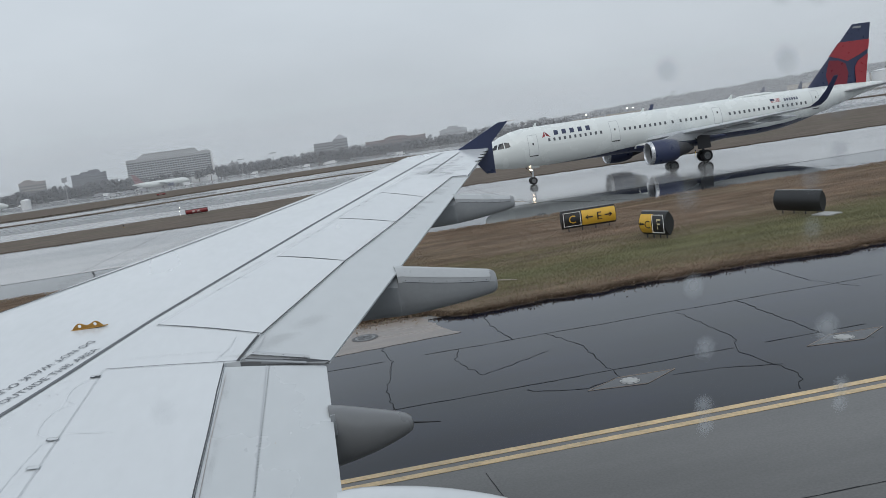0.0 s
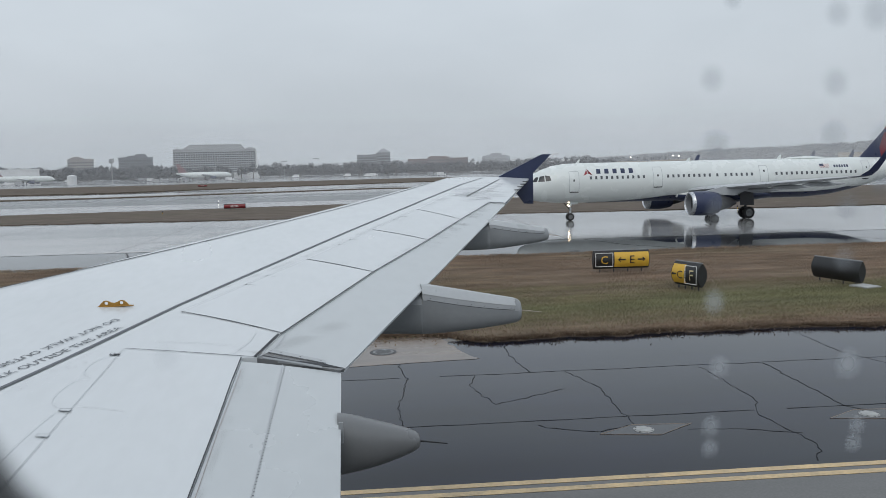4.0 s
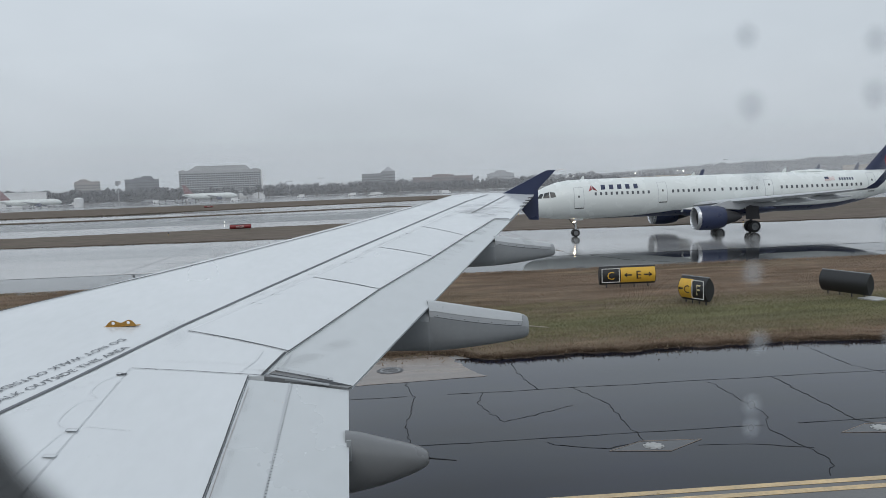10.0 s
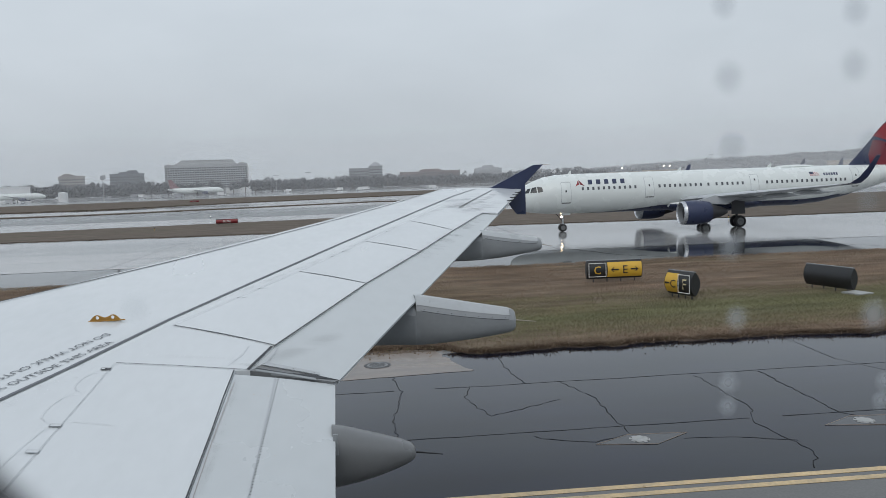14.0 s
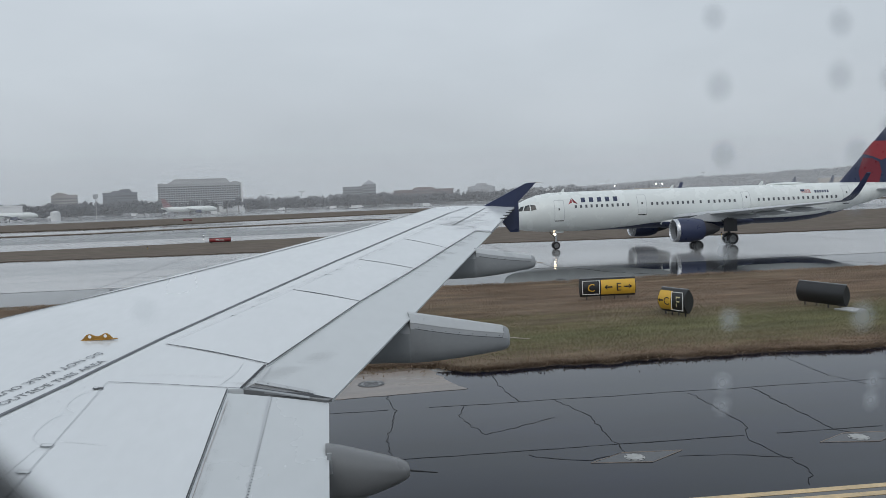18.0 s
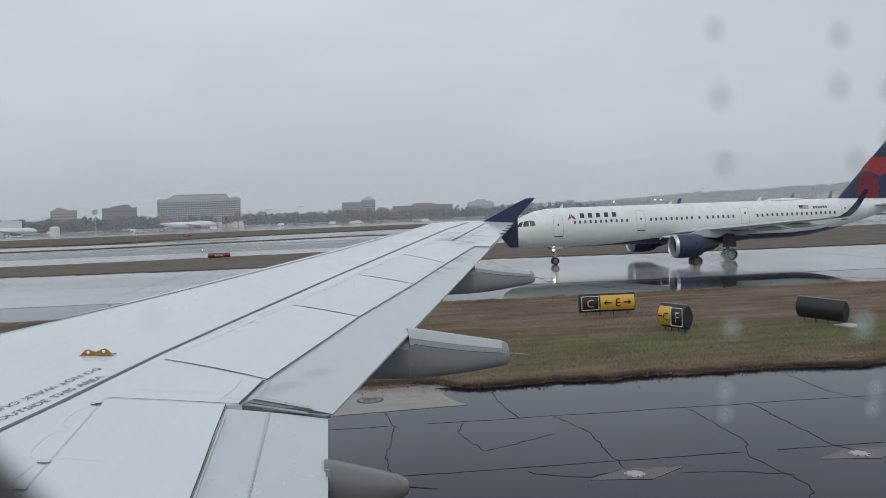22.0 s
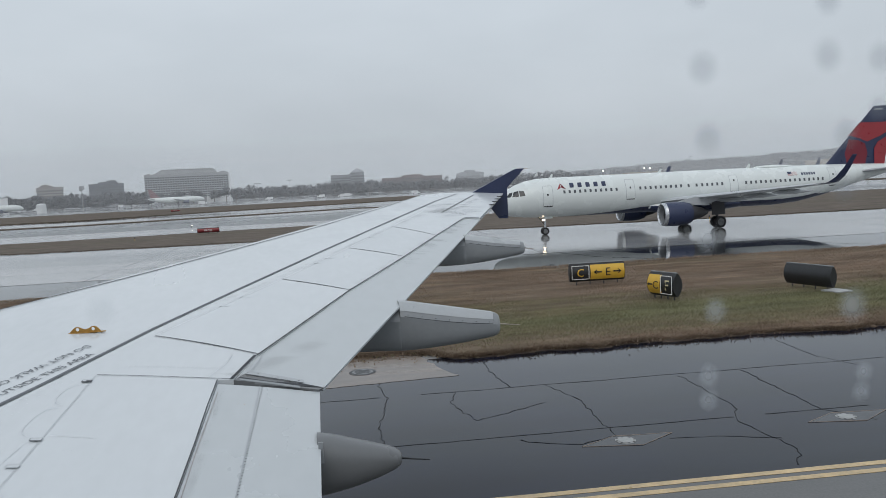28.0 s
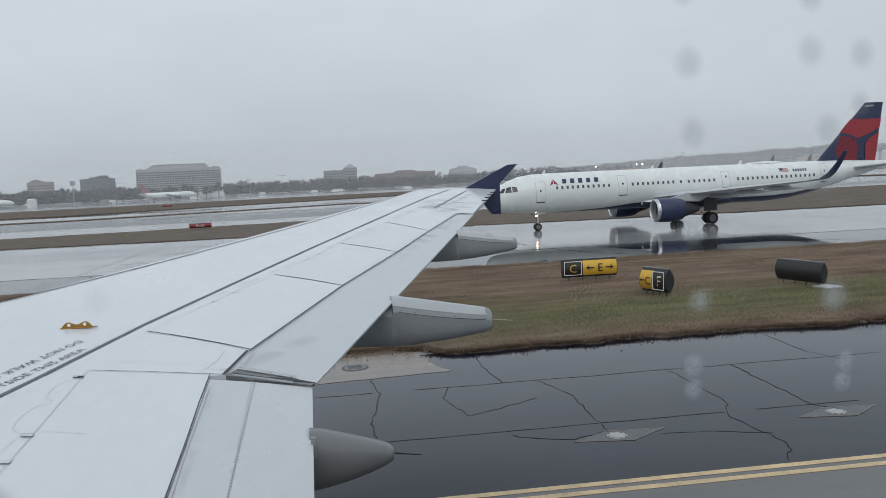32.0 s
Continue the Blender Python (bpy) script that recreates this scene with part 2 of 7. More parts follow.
M_METAL = mat("bare_metal", (0.55, 0.56, 0.58), 0.3, 1.0, var=0.1, scale=5, fine=60, bump=0.02)
M_DARKMETAL = mat("dark_metal", (0.07, 0.07, 0.075), 0.5, 0.6, var=0.15, scale=5, fine=60, bump=0.03)
M_JET = mat("white_fuselage_paint", (0.7, 0.735, 0.725), 0.25, var=0.03, scale=0.7, fine=9, bump=0.008)
M_JWING = mat("grey_wing_paint", (0.42, 0.44, 0.46), 0.35, var=0.06, scale=1, fine=12, bump=0.01)
M_GLASS = mat("dark_window_glass", (0.03, 0.035, 0.04), 0.08, var=0.1, scale=2, fine=10, bump=0.0, rvar=0.02)
M_CABIN = mat("grey_cabin_glass", (0.1, 0.108, 0.12), 0.15, var=0.1, scale=2, fine=10, bump=0.0, rvar=0.03)
M_TYRE = mat("black_tyre_rubber", (0.018, 0.018, 0.02), 0.7, var=0.2, scale=6, fine=60, bump=0.1)
M_BLACK = mat("black_paint", (0.02, 0.021, 0.023), 0.45, var=0.2, scale=5, fine=40, bump=0.03)
M_YEL = mat("yellow_sign_face", (0.66, 0.4, 0.045), 0.4, var=0.08, scale=4, fine=40, bump=0.01)
M_CREAM = mat("faded_yellow_lettering", (0.6, 0.52, 0.3), 0.5, var=0.08, scale=4, fine=40, bump=0.0)
M_SIGNRED = mat("red_sign_face", (0.2, 0.02, 0.024), 0.4, var=0.08, scale=4, fine=40, bump=0.01)
M_WHITE = mat("white_lettering", (0.78, 0.78, 0.76), 0.5, var=0.05, scale=4, fine=40, bump=0.0)
M_MARK = mat("worn_yellow_paint", (0.52, 0.38, 0.2), 0.35, var=0.4, scale=2.2, fine=18, bump=0.05)
M_CONC = wet("wet_concrete", (0.14, 0.138, 0.134), (0.095, 0.094, 0.092), 0.33, 0.12, scale=0.07, edge=(0.4, 0.62))
M_CONC_FAR = wet("wet_pale_concrete", (0.34, 0.338, 0.336), (0.17, 0.173, 0.177), 0.2, 0.09, scale=0.04, edge=(0.42, 0.6), stretch=(0.1, 1, 1), bump=0.1, tone=(0.65, 1.3))
M_TAXI = wet("wet_taxiway_concrete", (0.34, 0.338, 0.336), (0.17, 0.173, 0.177), 0.12, 0.03, scale=0.05, edge=(0.46, 0.56), stretch=(0.1, 1, 1), bump=0.05)
# blue of the mirrored sky is painted into the asphalt's base colour
M_ASPH = wet("wet_asphalt_with_sky_blue", (0.0065, 0.0092, 0.0215), (0.0052, 0.0078, 0.018), 0.07, 0.03, scale=0.2, edge=(0.43, 0.57), bump=0.05, fine=60, tone=(0.7, 1.3), tint=(0.008, 0.0115, 0.0185), stretch=(0.2, 1, 1), damp_gloss=0.44, ior=1.4, gloss_span=(12.5, 22.5))
M_ASPH_FAR = wet("wet_grey_asphalt", (0.065, 0.069, 0.075), (0.03, 0.033, 0.038), 0.07, 0.02, scale=0.08, edge=(0.45, 0.57), stretch=(0.12, 1, 1), bump=0.16, fine=2.5, tone=(0.6, 1.35))
M_PALE = mat("pale_galvanised_cover", (0.34, 0.345, 0.34), 0.45, var=0.3, scale=9, fine=50, bump=0.1)
M_RUNWAY = wet("wet_grooved_runway", (0.15, 0.153, 0.157), (0.075, 0.08, 0.085), 0.34, 0.16, scale=0.06, edge=(0.42, 0.6), stretch=(0.12, 1, 1), bump=0.3, tone=(0.6, 1.35))
M_COLLAR = mat("worn_grey_cement", (0.024, 0.026, 0.031), 0.16, var=0.3, scale=3, fine=30, bump=0.05)
M_CRACK = mat("crack_filler", (0.008, 0.0085, 0.011), 0.6, var=0.2, scale=4, fine=40, bump=0.05, spec=0.16)
M_PATCH = wet("pale_concrete_patch", (0.25, 0.207, 0.176), (0.17, 0.145, 0.128), 0.4, 0.2, scale=0.3)


def thin(m):
    """Thin twigs and blades: half of the light that falls on them passes through."""
    n, l = m.node_tree.nodes, m.node_tree.links
    b = n["Principled BSDF"]
    tl, mx = n.new("ShaderNodeBsdfTranslucent"), n.new("ShaderNodeMixShader")
    l.new(b.inputs["Base Color"].links[0].from_socket, tl.inputs["Color"])
    l.new(b.outputs[0], mx.inputs[1])
    l.new(tl.outputs[0], mx.inputs[2])
    l.new(mx.outputs[0], n["Material Output"].inputs["Surface"])
    return m


def grass_mat(name, brown, green, lo, hi, belt=0.0):
    m = mat(name, brown, 0.9, var=0.3, scale=0.8, fine=7, bump=0.8, spec=0.1, stretch=(0.22, 1, 1))
    n, l = m.node_tree.nodes, m.node_tree.links
    b = n["Principled BSDF"]
    old = b.inputs["Base Color"].links[0].from_socket
    co = n.new("ShaderNodeTexCoord")
    mp = n.new("ShaderNodeMapping")
    mp.inputs["Scale"].default_value = (0.12, 0.55, 1)
    l.new(co.outputs["Object"], mp.inputs["Vector"])
    nz = n.new("ShaderNodeTexNoise")
    nz.inputs["Scale"].default_value, nz.inputs["Detail"].default_value = 0.5, 8
    l.new(mp.outputs["Vector"], nz.inputs["Vector"])
    mr = n.new("ShaderNodeMapRange")
    mr.inputs["From Min"].default_value, mr.inputs["From Max"].default_value = lo, hi
    l.new(nz.outputs["Fac"], mr.inputs["Value"])
    mx = n.new("ShaderNodeMixRGB")
    mx.inputs[2].default_value = (*green, 1)
    if belt:
        # the nearer half of the strip keeps more green, in an uneven streak
        xyz, line, away, fall, wob = n.new("ShaderNodeSeparateXYZ"), n.new("ShaderNodeMath"), n.new("ShaderNodeMath"), n.new("ShaderNodeMapRange"), n.new("ShaderNodeMath")
        l.new(co.outputs["Object"], xyz.inputs[0])
        line.operation, away.operation, wob.operation = "MULTIPLY_ADD", "ABSOLUTE", "MULTIPLY_ADD"
        l.new(xyz.outputs["X"], line.inputs[0])
        line.inputs[1].default_value = 0.045
        l.new(xyz.outputs["Y"], line.inputs[2])
        l.new(nz.outputs["Fac"], wob.inputs[0])
        wob.inputs[1].default_value = 9.0
        l.new(line.outputs[0], wob.inputs[2])
        shift = n.new("ShaderNodeMath")
        shift.operation = "SUBTRACT"
        l.new(wob.outputs[0], shift.inputs[0])
        shift.inputs[1].default_value = belt + 4.5
        l.new(shift.outputs[0], away.inputs[0])
        fall.inputs["From Min"].default_value, fall.inputs["From Max"].default_value = 4.2, 0.6
        l.new(away.outputs[0], fall.inputs["Value"])
        top = n.new("ShaderNodeMath")
        top.operation = "MAXIMUM"
        half_mr = n.new("ShaderNodeMath")
        half_mr.operation = "MULTIPLY"
        half_mr.inputs[1].default_value = 0.35
        l.new(mr.outputs[0], half_mr.inputs[0])
        l.new(fall.outputs[0], top.inputs[0])
        l.new(half_mr.outputs[0], top.inputs[1])
        l.new(top.outputs[0], mx.inputs[0])
    else:
        l.new(mr.outputs[0], mx.inputs[0])
    l.new(old, mx.inputs[1])
    # streaks of taller, darker and of bleached growth along the strip
    mp2, st, sr, hv = n.new("ShaderNodeMapping"), n.new("ShaderNodeTexNoise"), n.new("ShaderNodeMapRange"), n.new("ShaderNodeHueSaturation")
    mp2.inputs["Scale"].default_value = (0.3, 1.5, 1)
    l.new(co.outputs["Object"], mp2.inputs["Vector"])
    st.inputs["Scale"].default_value, st.inputs["Detail"].default_value, st.inputs["Roughness"].default_value = 1.0, 6, 0.62
    l.new(mp2.outputs["Vector"], st.inputs["Vector"])
    sr.inputs["From Min"].default_value, sr.inputs["From Max"].default_value = 0.28, 0.72
    sr.inputs["To Min"].default_value, sr.inputs["To Max"].default_value = 0.62, 1.32
    l.new(st.outputs["Fac"], sr.inputs["Value"])
    l.new(sr.outputs[0], hv.inputs["Value"])
    l.new(mx.outputs["Color"], hv.inputs["Color"])
    l.new(hv.outputs["Color"], b.inputs["Base Color"])
    return m


M_GRASS = grass_mat("brown_winter_grass", (0.176, 0.131, 0.097), (0.135, 0.132, 0.073), 0.47, 0.7, 28.5)
M_GRASS_FAR = grass_mat("dormant_grass", (0.14, 0.115, 0.096), (0.118, 0.108, 0.08), 0.5, 0.75)
M_BLADE = thin(grass_mat("dry_grass_blade", (0.298, 0.222, 0.164), (0.236, 0.226, 0.13), 0.5, 0.75, 28.5))
M_RIMBLADE = thin(mat("dead_brown_grass", (0.2, 0.146, 0.105), 0.9, var=0.5, scale=0.7, fine=6, bump=0.0, spec=0.1))
M_BLADE_G = thin(mat("green_grass_blade", (0.228, 0.22, 0.124), 0.8, var=0.35, scale=0.5, fine=9, bump=0.0, spec=0.2))
M_BANK = mat("dark_brown_bank", (0.085, 0.066, 0.054), 0.85, var=0.4, scale=1.2, fine=14, bump=0.5, spec=0.08)
# twigs and far woods are paled towards blue: distance haze painted into the colour
M_TREE = thin(mat("hazed_bare_twigs", (0.172, 0.175, 0.187), 0.9, var=0.22, scale=0.05, fine=0.5, bump=0.0, spec=0.1))
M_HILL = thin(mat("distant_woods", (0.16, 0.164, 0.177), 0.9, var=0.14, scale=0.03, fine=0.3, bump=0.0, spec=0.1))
M_TRUNK = mat("grey_bark", (0.14, 0.125, 0.11), 0.9, var=0.3, scale=1, fine=8, bump=0.2)


def grime_mat(name, col, most, scale, lo, hi):
    """A thin, blotchy film of dirt that lets the paint show through."""
    m = mat(name, col, 0.6, var=0.2, scale=6, fine=40, bump=0.0)
    n, l = m.node_tree.nodes, m.node_tree.links
    co, nz, mr = n.new("ShaderNodeTexCoord"), n.new("ShaderNodeTexNoise"), n.new("ShaderNodeMapRange")
    nz.inputs["Scale"].default_value, nz.inputs["Detail"].default_value = scale, 7
    flow = n.new("ShaderNodeMapping")
    flow.inputs["Scale"].default_value = (0.7, 2.4, 1)
    flow.inputs["Rotation"].default_value = (0, 0, radians(12))
    l.new(co.outputs["Object"], flow.inputs["Vector"])
    l.new(flow.outputs["Vector"], nz.inputs["Vector"])
    mr.inputs["From Min"].default_value, mr.inputs["From Max"].default_value = lo, hi
    mr.inputs["To Max"].default_value = most
    l.new(nz.outputs["Fac"], mr.inputs["Value"])
    # thins out towards the rims of the smear
    uv, xyz, fade = n.new("ShaderNodeUVMap"), n.new("ShaderNodeSeparateXYZ"), n.new("ShaderNodeMath")
    uv.uv_map = "spread"
    fade.operation = "MULTIPLY"
    l.new(uv.outputs[0], xyz.inputs[0])
    l.new(xyz.outputs["X"], fade.inputs[0])
    l.new(mr.outputs[0], fade.inputs[1])
    l.new(fade.outputs[0], n["Principled BSDF"].inputs["Alpha"])
    return m


M_GRIME = grime_mat("grey_grime_film", (0.25, 0.25, 0.255), 0.34, 2.2, 0.4, 0.85)
M_GRIME_B = grime_mat("brown_grime_film", (0.17, 0.15, 0.13), 0.42, 6.0, 0.42, 0.8)


# ---------- mesh helpers ----------
def link_mesh(name, verts, faces, material=None, parent=None, label="", smooth=False):
    me = bpy.data.meshes.new(name)
    me.from_pydata([tuple(v) for v in verts], [], [tuple(f) for f in faces])
    me.validate()
    bm = bmesh.new()
    bm.from_mesh(me)
    if len(bm.faces) < 40000:
        bmesh.ops.recalc_face_normals(bm, faces=bm.faces)
    if smooth:
        for f in bm.faces:
            f.smooth = True
        for e in bm.edges:
            if len(e.link_faces) == 2 and e.calc_face_angle(0) > 0.6:
                e.smooth = False
    bm.to_mesh(me)
    bm.free()
    me.update()
    if material:
        me.materials.append(material)
    ob = new(name, me)
    if parent:
        ob.parent = parent
    if label:
        tagged(ob, label)
    return ob


def part(name, bm, material, parent=None, label="", smooth=False):
    me = bpy.data.meshes.new(name)
    if smooth:
        for f in bm.faces:
            f.smooth = True
        for e in bm.edges:
            if len(e.link_faces) == 2 and e.calc_face_angle(0) > 0.6:
                e.smooth = False
    bm.to_mesh(me)
    bm.free()
    if material:
        me.materials.append(material)
    ob = new(name, me)
    if parent:
        ob.parent = parent
    if label:
        tagged(ob, label)
    return ob


def thing(name, at, label, category, group="", rz=0.0):
    ob = new(name)
    ob.matrix_basis = pose(*at, 0, 0, rz)
    ob.empty_display_size = 0.3
    return tagged(ob, label, category, group)


def bm_box(x0, x1, y0, y1, z0, z1, bevel=0.0, bm=None):
    own = bm or bmesh.new()
    r = bmesh.ops.create_cube(own, size=1.0, matrix=Matrix.LocRotScale(((x0 + x1) / 2, (y0 + y1) / 2, (z0 + z1) / 2), None, (x1 - x0, y1 - y0, z1 - z0)))
    if bevel:
        es = list({e for v in r["verts"] for e in v.link_edges})
        bmesh.ops.bevel(own, geom=es, offset=bevel, segments=2, affect="EDGES", profile=0.5)
    return own


def bm_cyl(p0, p1, r0, r1=None, seg=12, bm=None):
    own = bm or bmesh.new()
    a, b = Vector(p0), Vector(p1)
    d = b - a
    m = Matrix.Translation((a + b) / 2) @ d.to_track_quat("Z", "Y").to_matrix().to_4x4()
    bmesh.ops.create_cone(own, cap_ends=True, segments=seg, radius1=r0, radius2=r0 if r1 is None else r1, depth=d.length, matrix=m)
    return own


def bm_ball(at, r, bm=None, sub=2, squash=(1, 1, 1)):
    own = bm or bmesh.new()
    bmesh.ops.create_icosphere(own, subdivisions=sub, radius=r, matrix=Matrix.LocRotScale(at, None, squash))
    return own


def prism(poly, lo, hi, axis="z"):
    """A polygon in a plane, given thickness along one axis."""
    n = len(poly)
    def at(p, h):
        return (p[0], p[1], h) if axis == "z" else ((p[0], h, p[1]) if axis == "y" else (h, p[0], p[1]))
    verts = [at(p, lo) for p in poly] + [at(p, hi) for p in poly]
    faces = [list(range(n))[::-1], [n + i for i in range(n)]] + [[i, (i + 1) % n, n + (i + 1) % n, n + i] for i in range(n)]
    return verts, faces


def loft(rings, closed=True, caps=True):
    n = len(rings[0])
    verts = [p for r in rings for p in r]
    faces = []
    for k in range(len(rings) - 1):
        for i in range(n if closed else n - 1):
            j = (i + 1) % n
            faces.append([k * n + i, k * n + j, (k + 1) * n + j, (k + 1) * n + i])
    if caps and closed:
        faces.append(list(range(n))[::-1])
        faces.append([(len(rings) - 1) * n + i for i in range(n)])
    return verts, faces


def text_mesh(body, size):
    """Flat letters as verts and faces, baseline at the origin, running along +x."""
    cu = bpy.data.curves.new("letters", "FONT")
    cu.body, cu.size = body, size
    cu.resolution_u = 2
    ob = bpy.data.objects.new("letters", cu)
    scene.collection.objects.link(ob)
    me = bpy.data.meshes.new_from_object(ob.evaluated_get(bpy.context.evaluated_depsgraph_get()))
    verts = [tuple(v.co) for v in me.vertices]
    faces = [tuple(f.vertices) for f in me.polygons]
    bpy.data.objects.remove(ob)
    bpy.data.curves.remove(cu)
    bpy.data.meshes.remove(me)
    return verts, faces


def polar(bearing, dist):
    """A place at a bearing aft of abeam and a distance from the window."""
    b = radians(bearing)
    return (dist * math.sin(b), 1.6 + dist * math.cos(b))


def field(x, v):
    """Plan place on the airfield, with the slant of the taxiways."""
    return (x * K_G, 1.59 + (v - 0.045 * x - 1.59) * K_G)


def on_field(ob):
    ob.matrix_basis = Matrix.LocRotScale((0, 1.59 * (1 - K_G), 0), None, (K_G, K_G, 1))
    return ob

# ---------- airfield ground ----------
SLOPE = -0.045            # the taxiways run slightly askew to the aircraft


def gy(u, v):
    return v + SLOPE * u


ground = link_mesh("ground", [(-3500, -900, 0), (3500, -900, 0), (3500, 3600, 0), (-3500, 3600, 0)], [(0, 1, 2, 3)], M_CONC_FAR)
tagged(ground, "wet pale grey concrete of the airfield, reaching to the horizon", "ground", kind="structure")


def band(name, v0, v1, z, material, label, u0=-260, u1=300, category="pavement", depth=0.3):
    vs, fs = [], []
    us = np.linspace(u0, u1, 29)
    for u in us:
        for v, h in ((v0, z), (v1, z), (v1, z - depth), (v0, z - depth)):
            vs.append((u, gy(u, v), h))
    for k in range(len(us) - 1):
        for i in range(4):
            j = (i + 1) % 4
            fs.append((4 * k + i, 4 * k + j, 4 * k + 4 + j, 4 * k + 4 + i))
    return on_field(tagged(link_mesh(name, vs, fs, material), label, category, kind="structure"))


near_concrete = band("taxiway_near", -60, 13.4, 0.008, M_CONC, "brownish grey wet concrete taxiway under the wing")
shoulder = band("shoulder_near", 13.4, 23.6, 0.012, M_ASPH, "dark wet asphalt shoulder with cracks and standing water")
far_shoulder = band("shoulder_far", 44.2, 52.6, 0.010, M_ASPH_FAR, "wet grey asphalt shoulder of the far taxiway")
far_taxi = band("taxiway_far", 52.6, 82.0, 0.014, M_TAXI, "pale wet concrete taxiway between two grass islands")

for k, v in enumerate((13.0, 13.3)):
    line = band("edge_line", v, v + 0.15, 0.016, M_MARK, "worn yellow double edge line on the taxiway", -80, 120, "marking", 0.006)


def crack_strip(name, pts, width, z, parent, seed, jag=0.25, material=None):
    rng = random.Random(seed)
    path = []
    for (ax, ay), (bx, by) in zip(pts, pts[1:]):
        d = math.hypot(bx - ax, by - ay)
        m = max(2, int(d / 0.16))
        for i in range(m):
            t = i / m
            nx, ny = -(by - ay) / d, (bx - ax) / d
            q = (seed * 7.3 + i * 0.16)
            o = jag * (1.7 * noise.noise((q * 0.4, seed, 0)) + 0.45 * noise.noise((q * 2.1, seed, 3))) * math.sin(math.pi * t) ** 0.5 * min(1, d / 4) + (0.22 * noise.noise((q * 4.5, seed, 6)) + rng.uniform(-0.05, 0.05)) * min(1, jag * 4) * (0.6 if jag > 0.1 else 0.3)
            path.append((ax + (bx - ax) * t + nx * o, ay + (by - ay) * t + ny * o))
    path.append(pts[-1])
    vs, fs = [], []
    for i, (x, y) in enumerate(path):
        a, b = path[max(0, i - 1)], path[min(len(path) - 1, i + 1)]
        d = math.hypot(b[0] - a[0], b[1] - a[1]) or 1
        nx, ny = -(b[1] - a[1]) / d, (b[0] - a[0]) / d
        w = width * rng.uniform(0.35, 1.0) / 2
        vs += [(x + nx * w, y + ny * w, z), (x - nx * w, y - ny * w, z)]
    fs = [(2 * i, 2 * i + 1, 2 * i + 3, 2 * i + 2) for i in range(len(path) - 1)]
    return link_mesh(name, vs, fs, material or M_CRACK, parent)


rng = random.Random(4)
# long joints with the paving direction, broken here and there
for v, ends in ((19.9, ((-40, 1.2), (2.2, 14.5), (15.6, 24), (25, 60))), (16.3, ((-40, -0.4), (0.4, 8.2), (8.9, 11.2), (13.0, 30), (32, 60)))):
    for u0, u1 in ends:
        n = max(2, int((u1 - u0) / 3))
        crack_strip("joint", [(u0 + (u1 - u0) * i / n, gy(u0 + (u1 - u0) * i / n, v)) for i in range(n + 1)], 0.04, 0.016, shoulder, int(v * 10 + u0), 0.07)
# jagged cracks that run from the grass to the joints, and between them
CRACKS = (((4.42, 23.2), (4.3, 21.6), (4.42, 19.9)), ((5.29, 19.9), (5.67, 18.3), (5.54, 17.05), (5.5, 15.8)), ((3.06, 19.9), (2.8, 18.9), (3.1, 17.5), (4.86, 18.4)), 
          ((3.63, 16.0), (4.55, 15.5), (5.5, 15.8)), ((6.39, 15.4), (7.36, 15.3), (8.37, 14.9)), ((13.14, 23.0), (12.92, 20.5), (13.31, 19.2)),
          ((10.35, 19.8), (10.23, 17.7), (10.14, 16.3), (10.69, 15.4)), ((1.07, 22.8), (1.39, 19.8), (1.01, 17.7), (1.0, 15.3)), ((8.65, 19.7), (8.62, 17.1), (8.13, 16.0), (8.3, 14.3), (7.84, 13.6)))
for k, pts in enumerate(CRACKS):
    crack_strip("crack", [(u, gy(u, v)) for u, v in pts], 0.027 if k % 3 else 0.036, 0.017, shoulder, 3 * k + 1, 0.16)
for k, u in enumerate((-30, -24, -17, -11, -5, 18, 23, 27, 33, 40)):
    lean = rng.uniform(-1.0, 1.4)
    crack_strip("crack", [(u, gy(u, 23.2)), (u + lean * 0.5, gy(u, 19.9)), (u + lean, gy(u, 17.6)), (u + lean * 0.8, gy(u, 14.2))][:rng.choice((2, 3, 4))], 0.034, 0.017, shoulder, 60 + k, 0.22)
for k, v in enumerate((10.2, 6.0, 0.0, -8.0)):
    crack_strip("joint", [(u, gy(u, v)) for u in range(-40, 61, 10)], 0.03, 0.012, near_concrete, 90 + k, 0.02)
for k, u in enumerate(range(-30, 60, 8)):
    crack_strip("joint", [(u, gy(u, 12.7)), (u + 0.4, gy(u, 4)), (u + 0.2, gy(u, -12))], 0.018, 0.012, near_concrete, 120 + k, 0.03)
# dark joint between the far shoulder and the far taxiway, and slab joints
crack_strip("joint", [(u, gy(u, 52.6)) for u in range(-120, 181, 20)], 0.16, 0.019, far_taxi, 200, 0.05)
for k, v in enumerate((59.5, 66.5, 73.5)):
    crack_strip("joint", [(u, gy(u, v)) for u in range(-120, 181, 20)], 0.07, 0.019, far_taxi, 210 + k, 0.03)
for k, u in enumerate(range(-60, 130, 15)):
    crack_strip("joint", [(u, gy(u, 52.7)), (u + 1.2, gy(u, 81.8))], 0.07, 0.019, far_taxi, 230 + k, 0.03)
    crack_strip("crack", [(u + 5, gy(u, 44.6)), (u + 2.2, gy(u, 48.5)), (u + 1, gy(u, 52.4))], 0.13, 0.017, far_shoulder, 260 + k, 0.25)


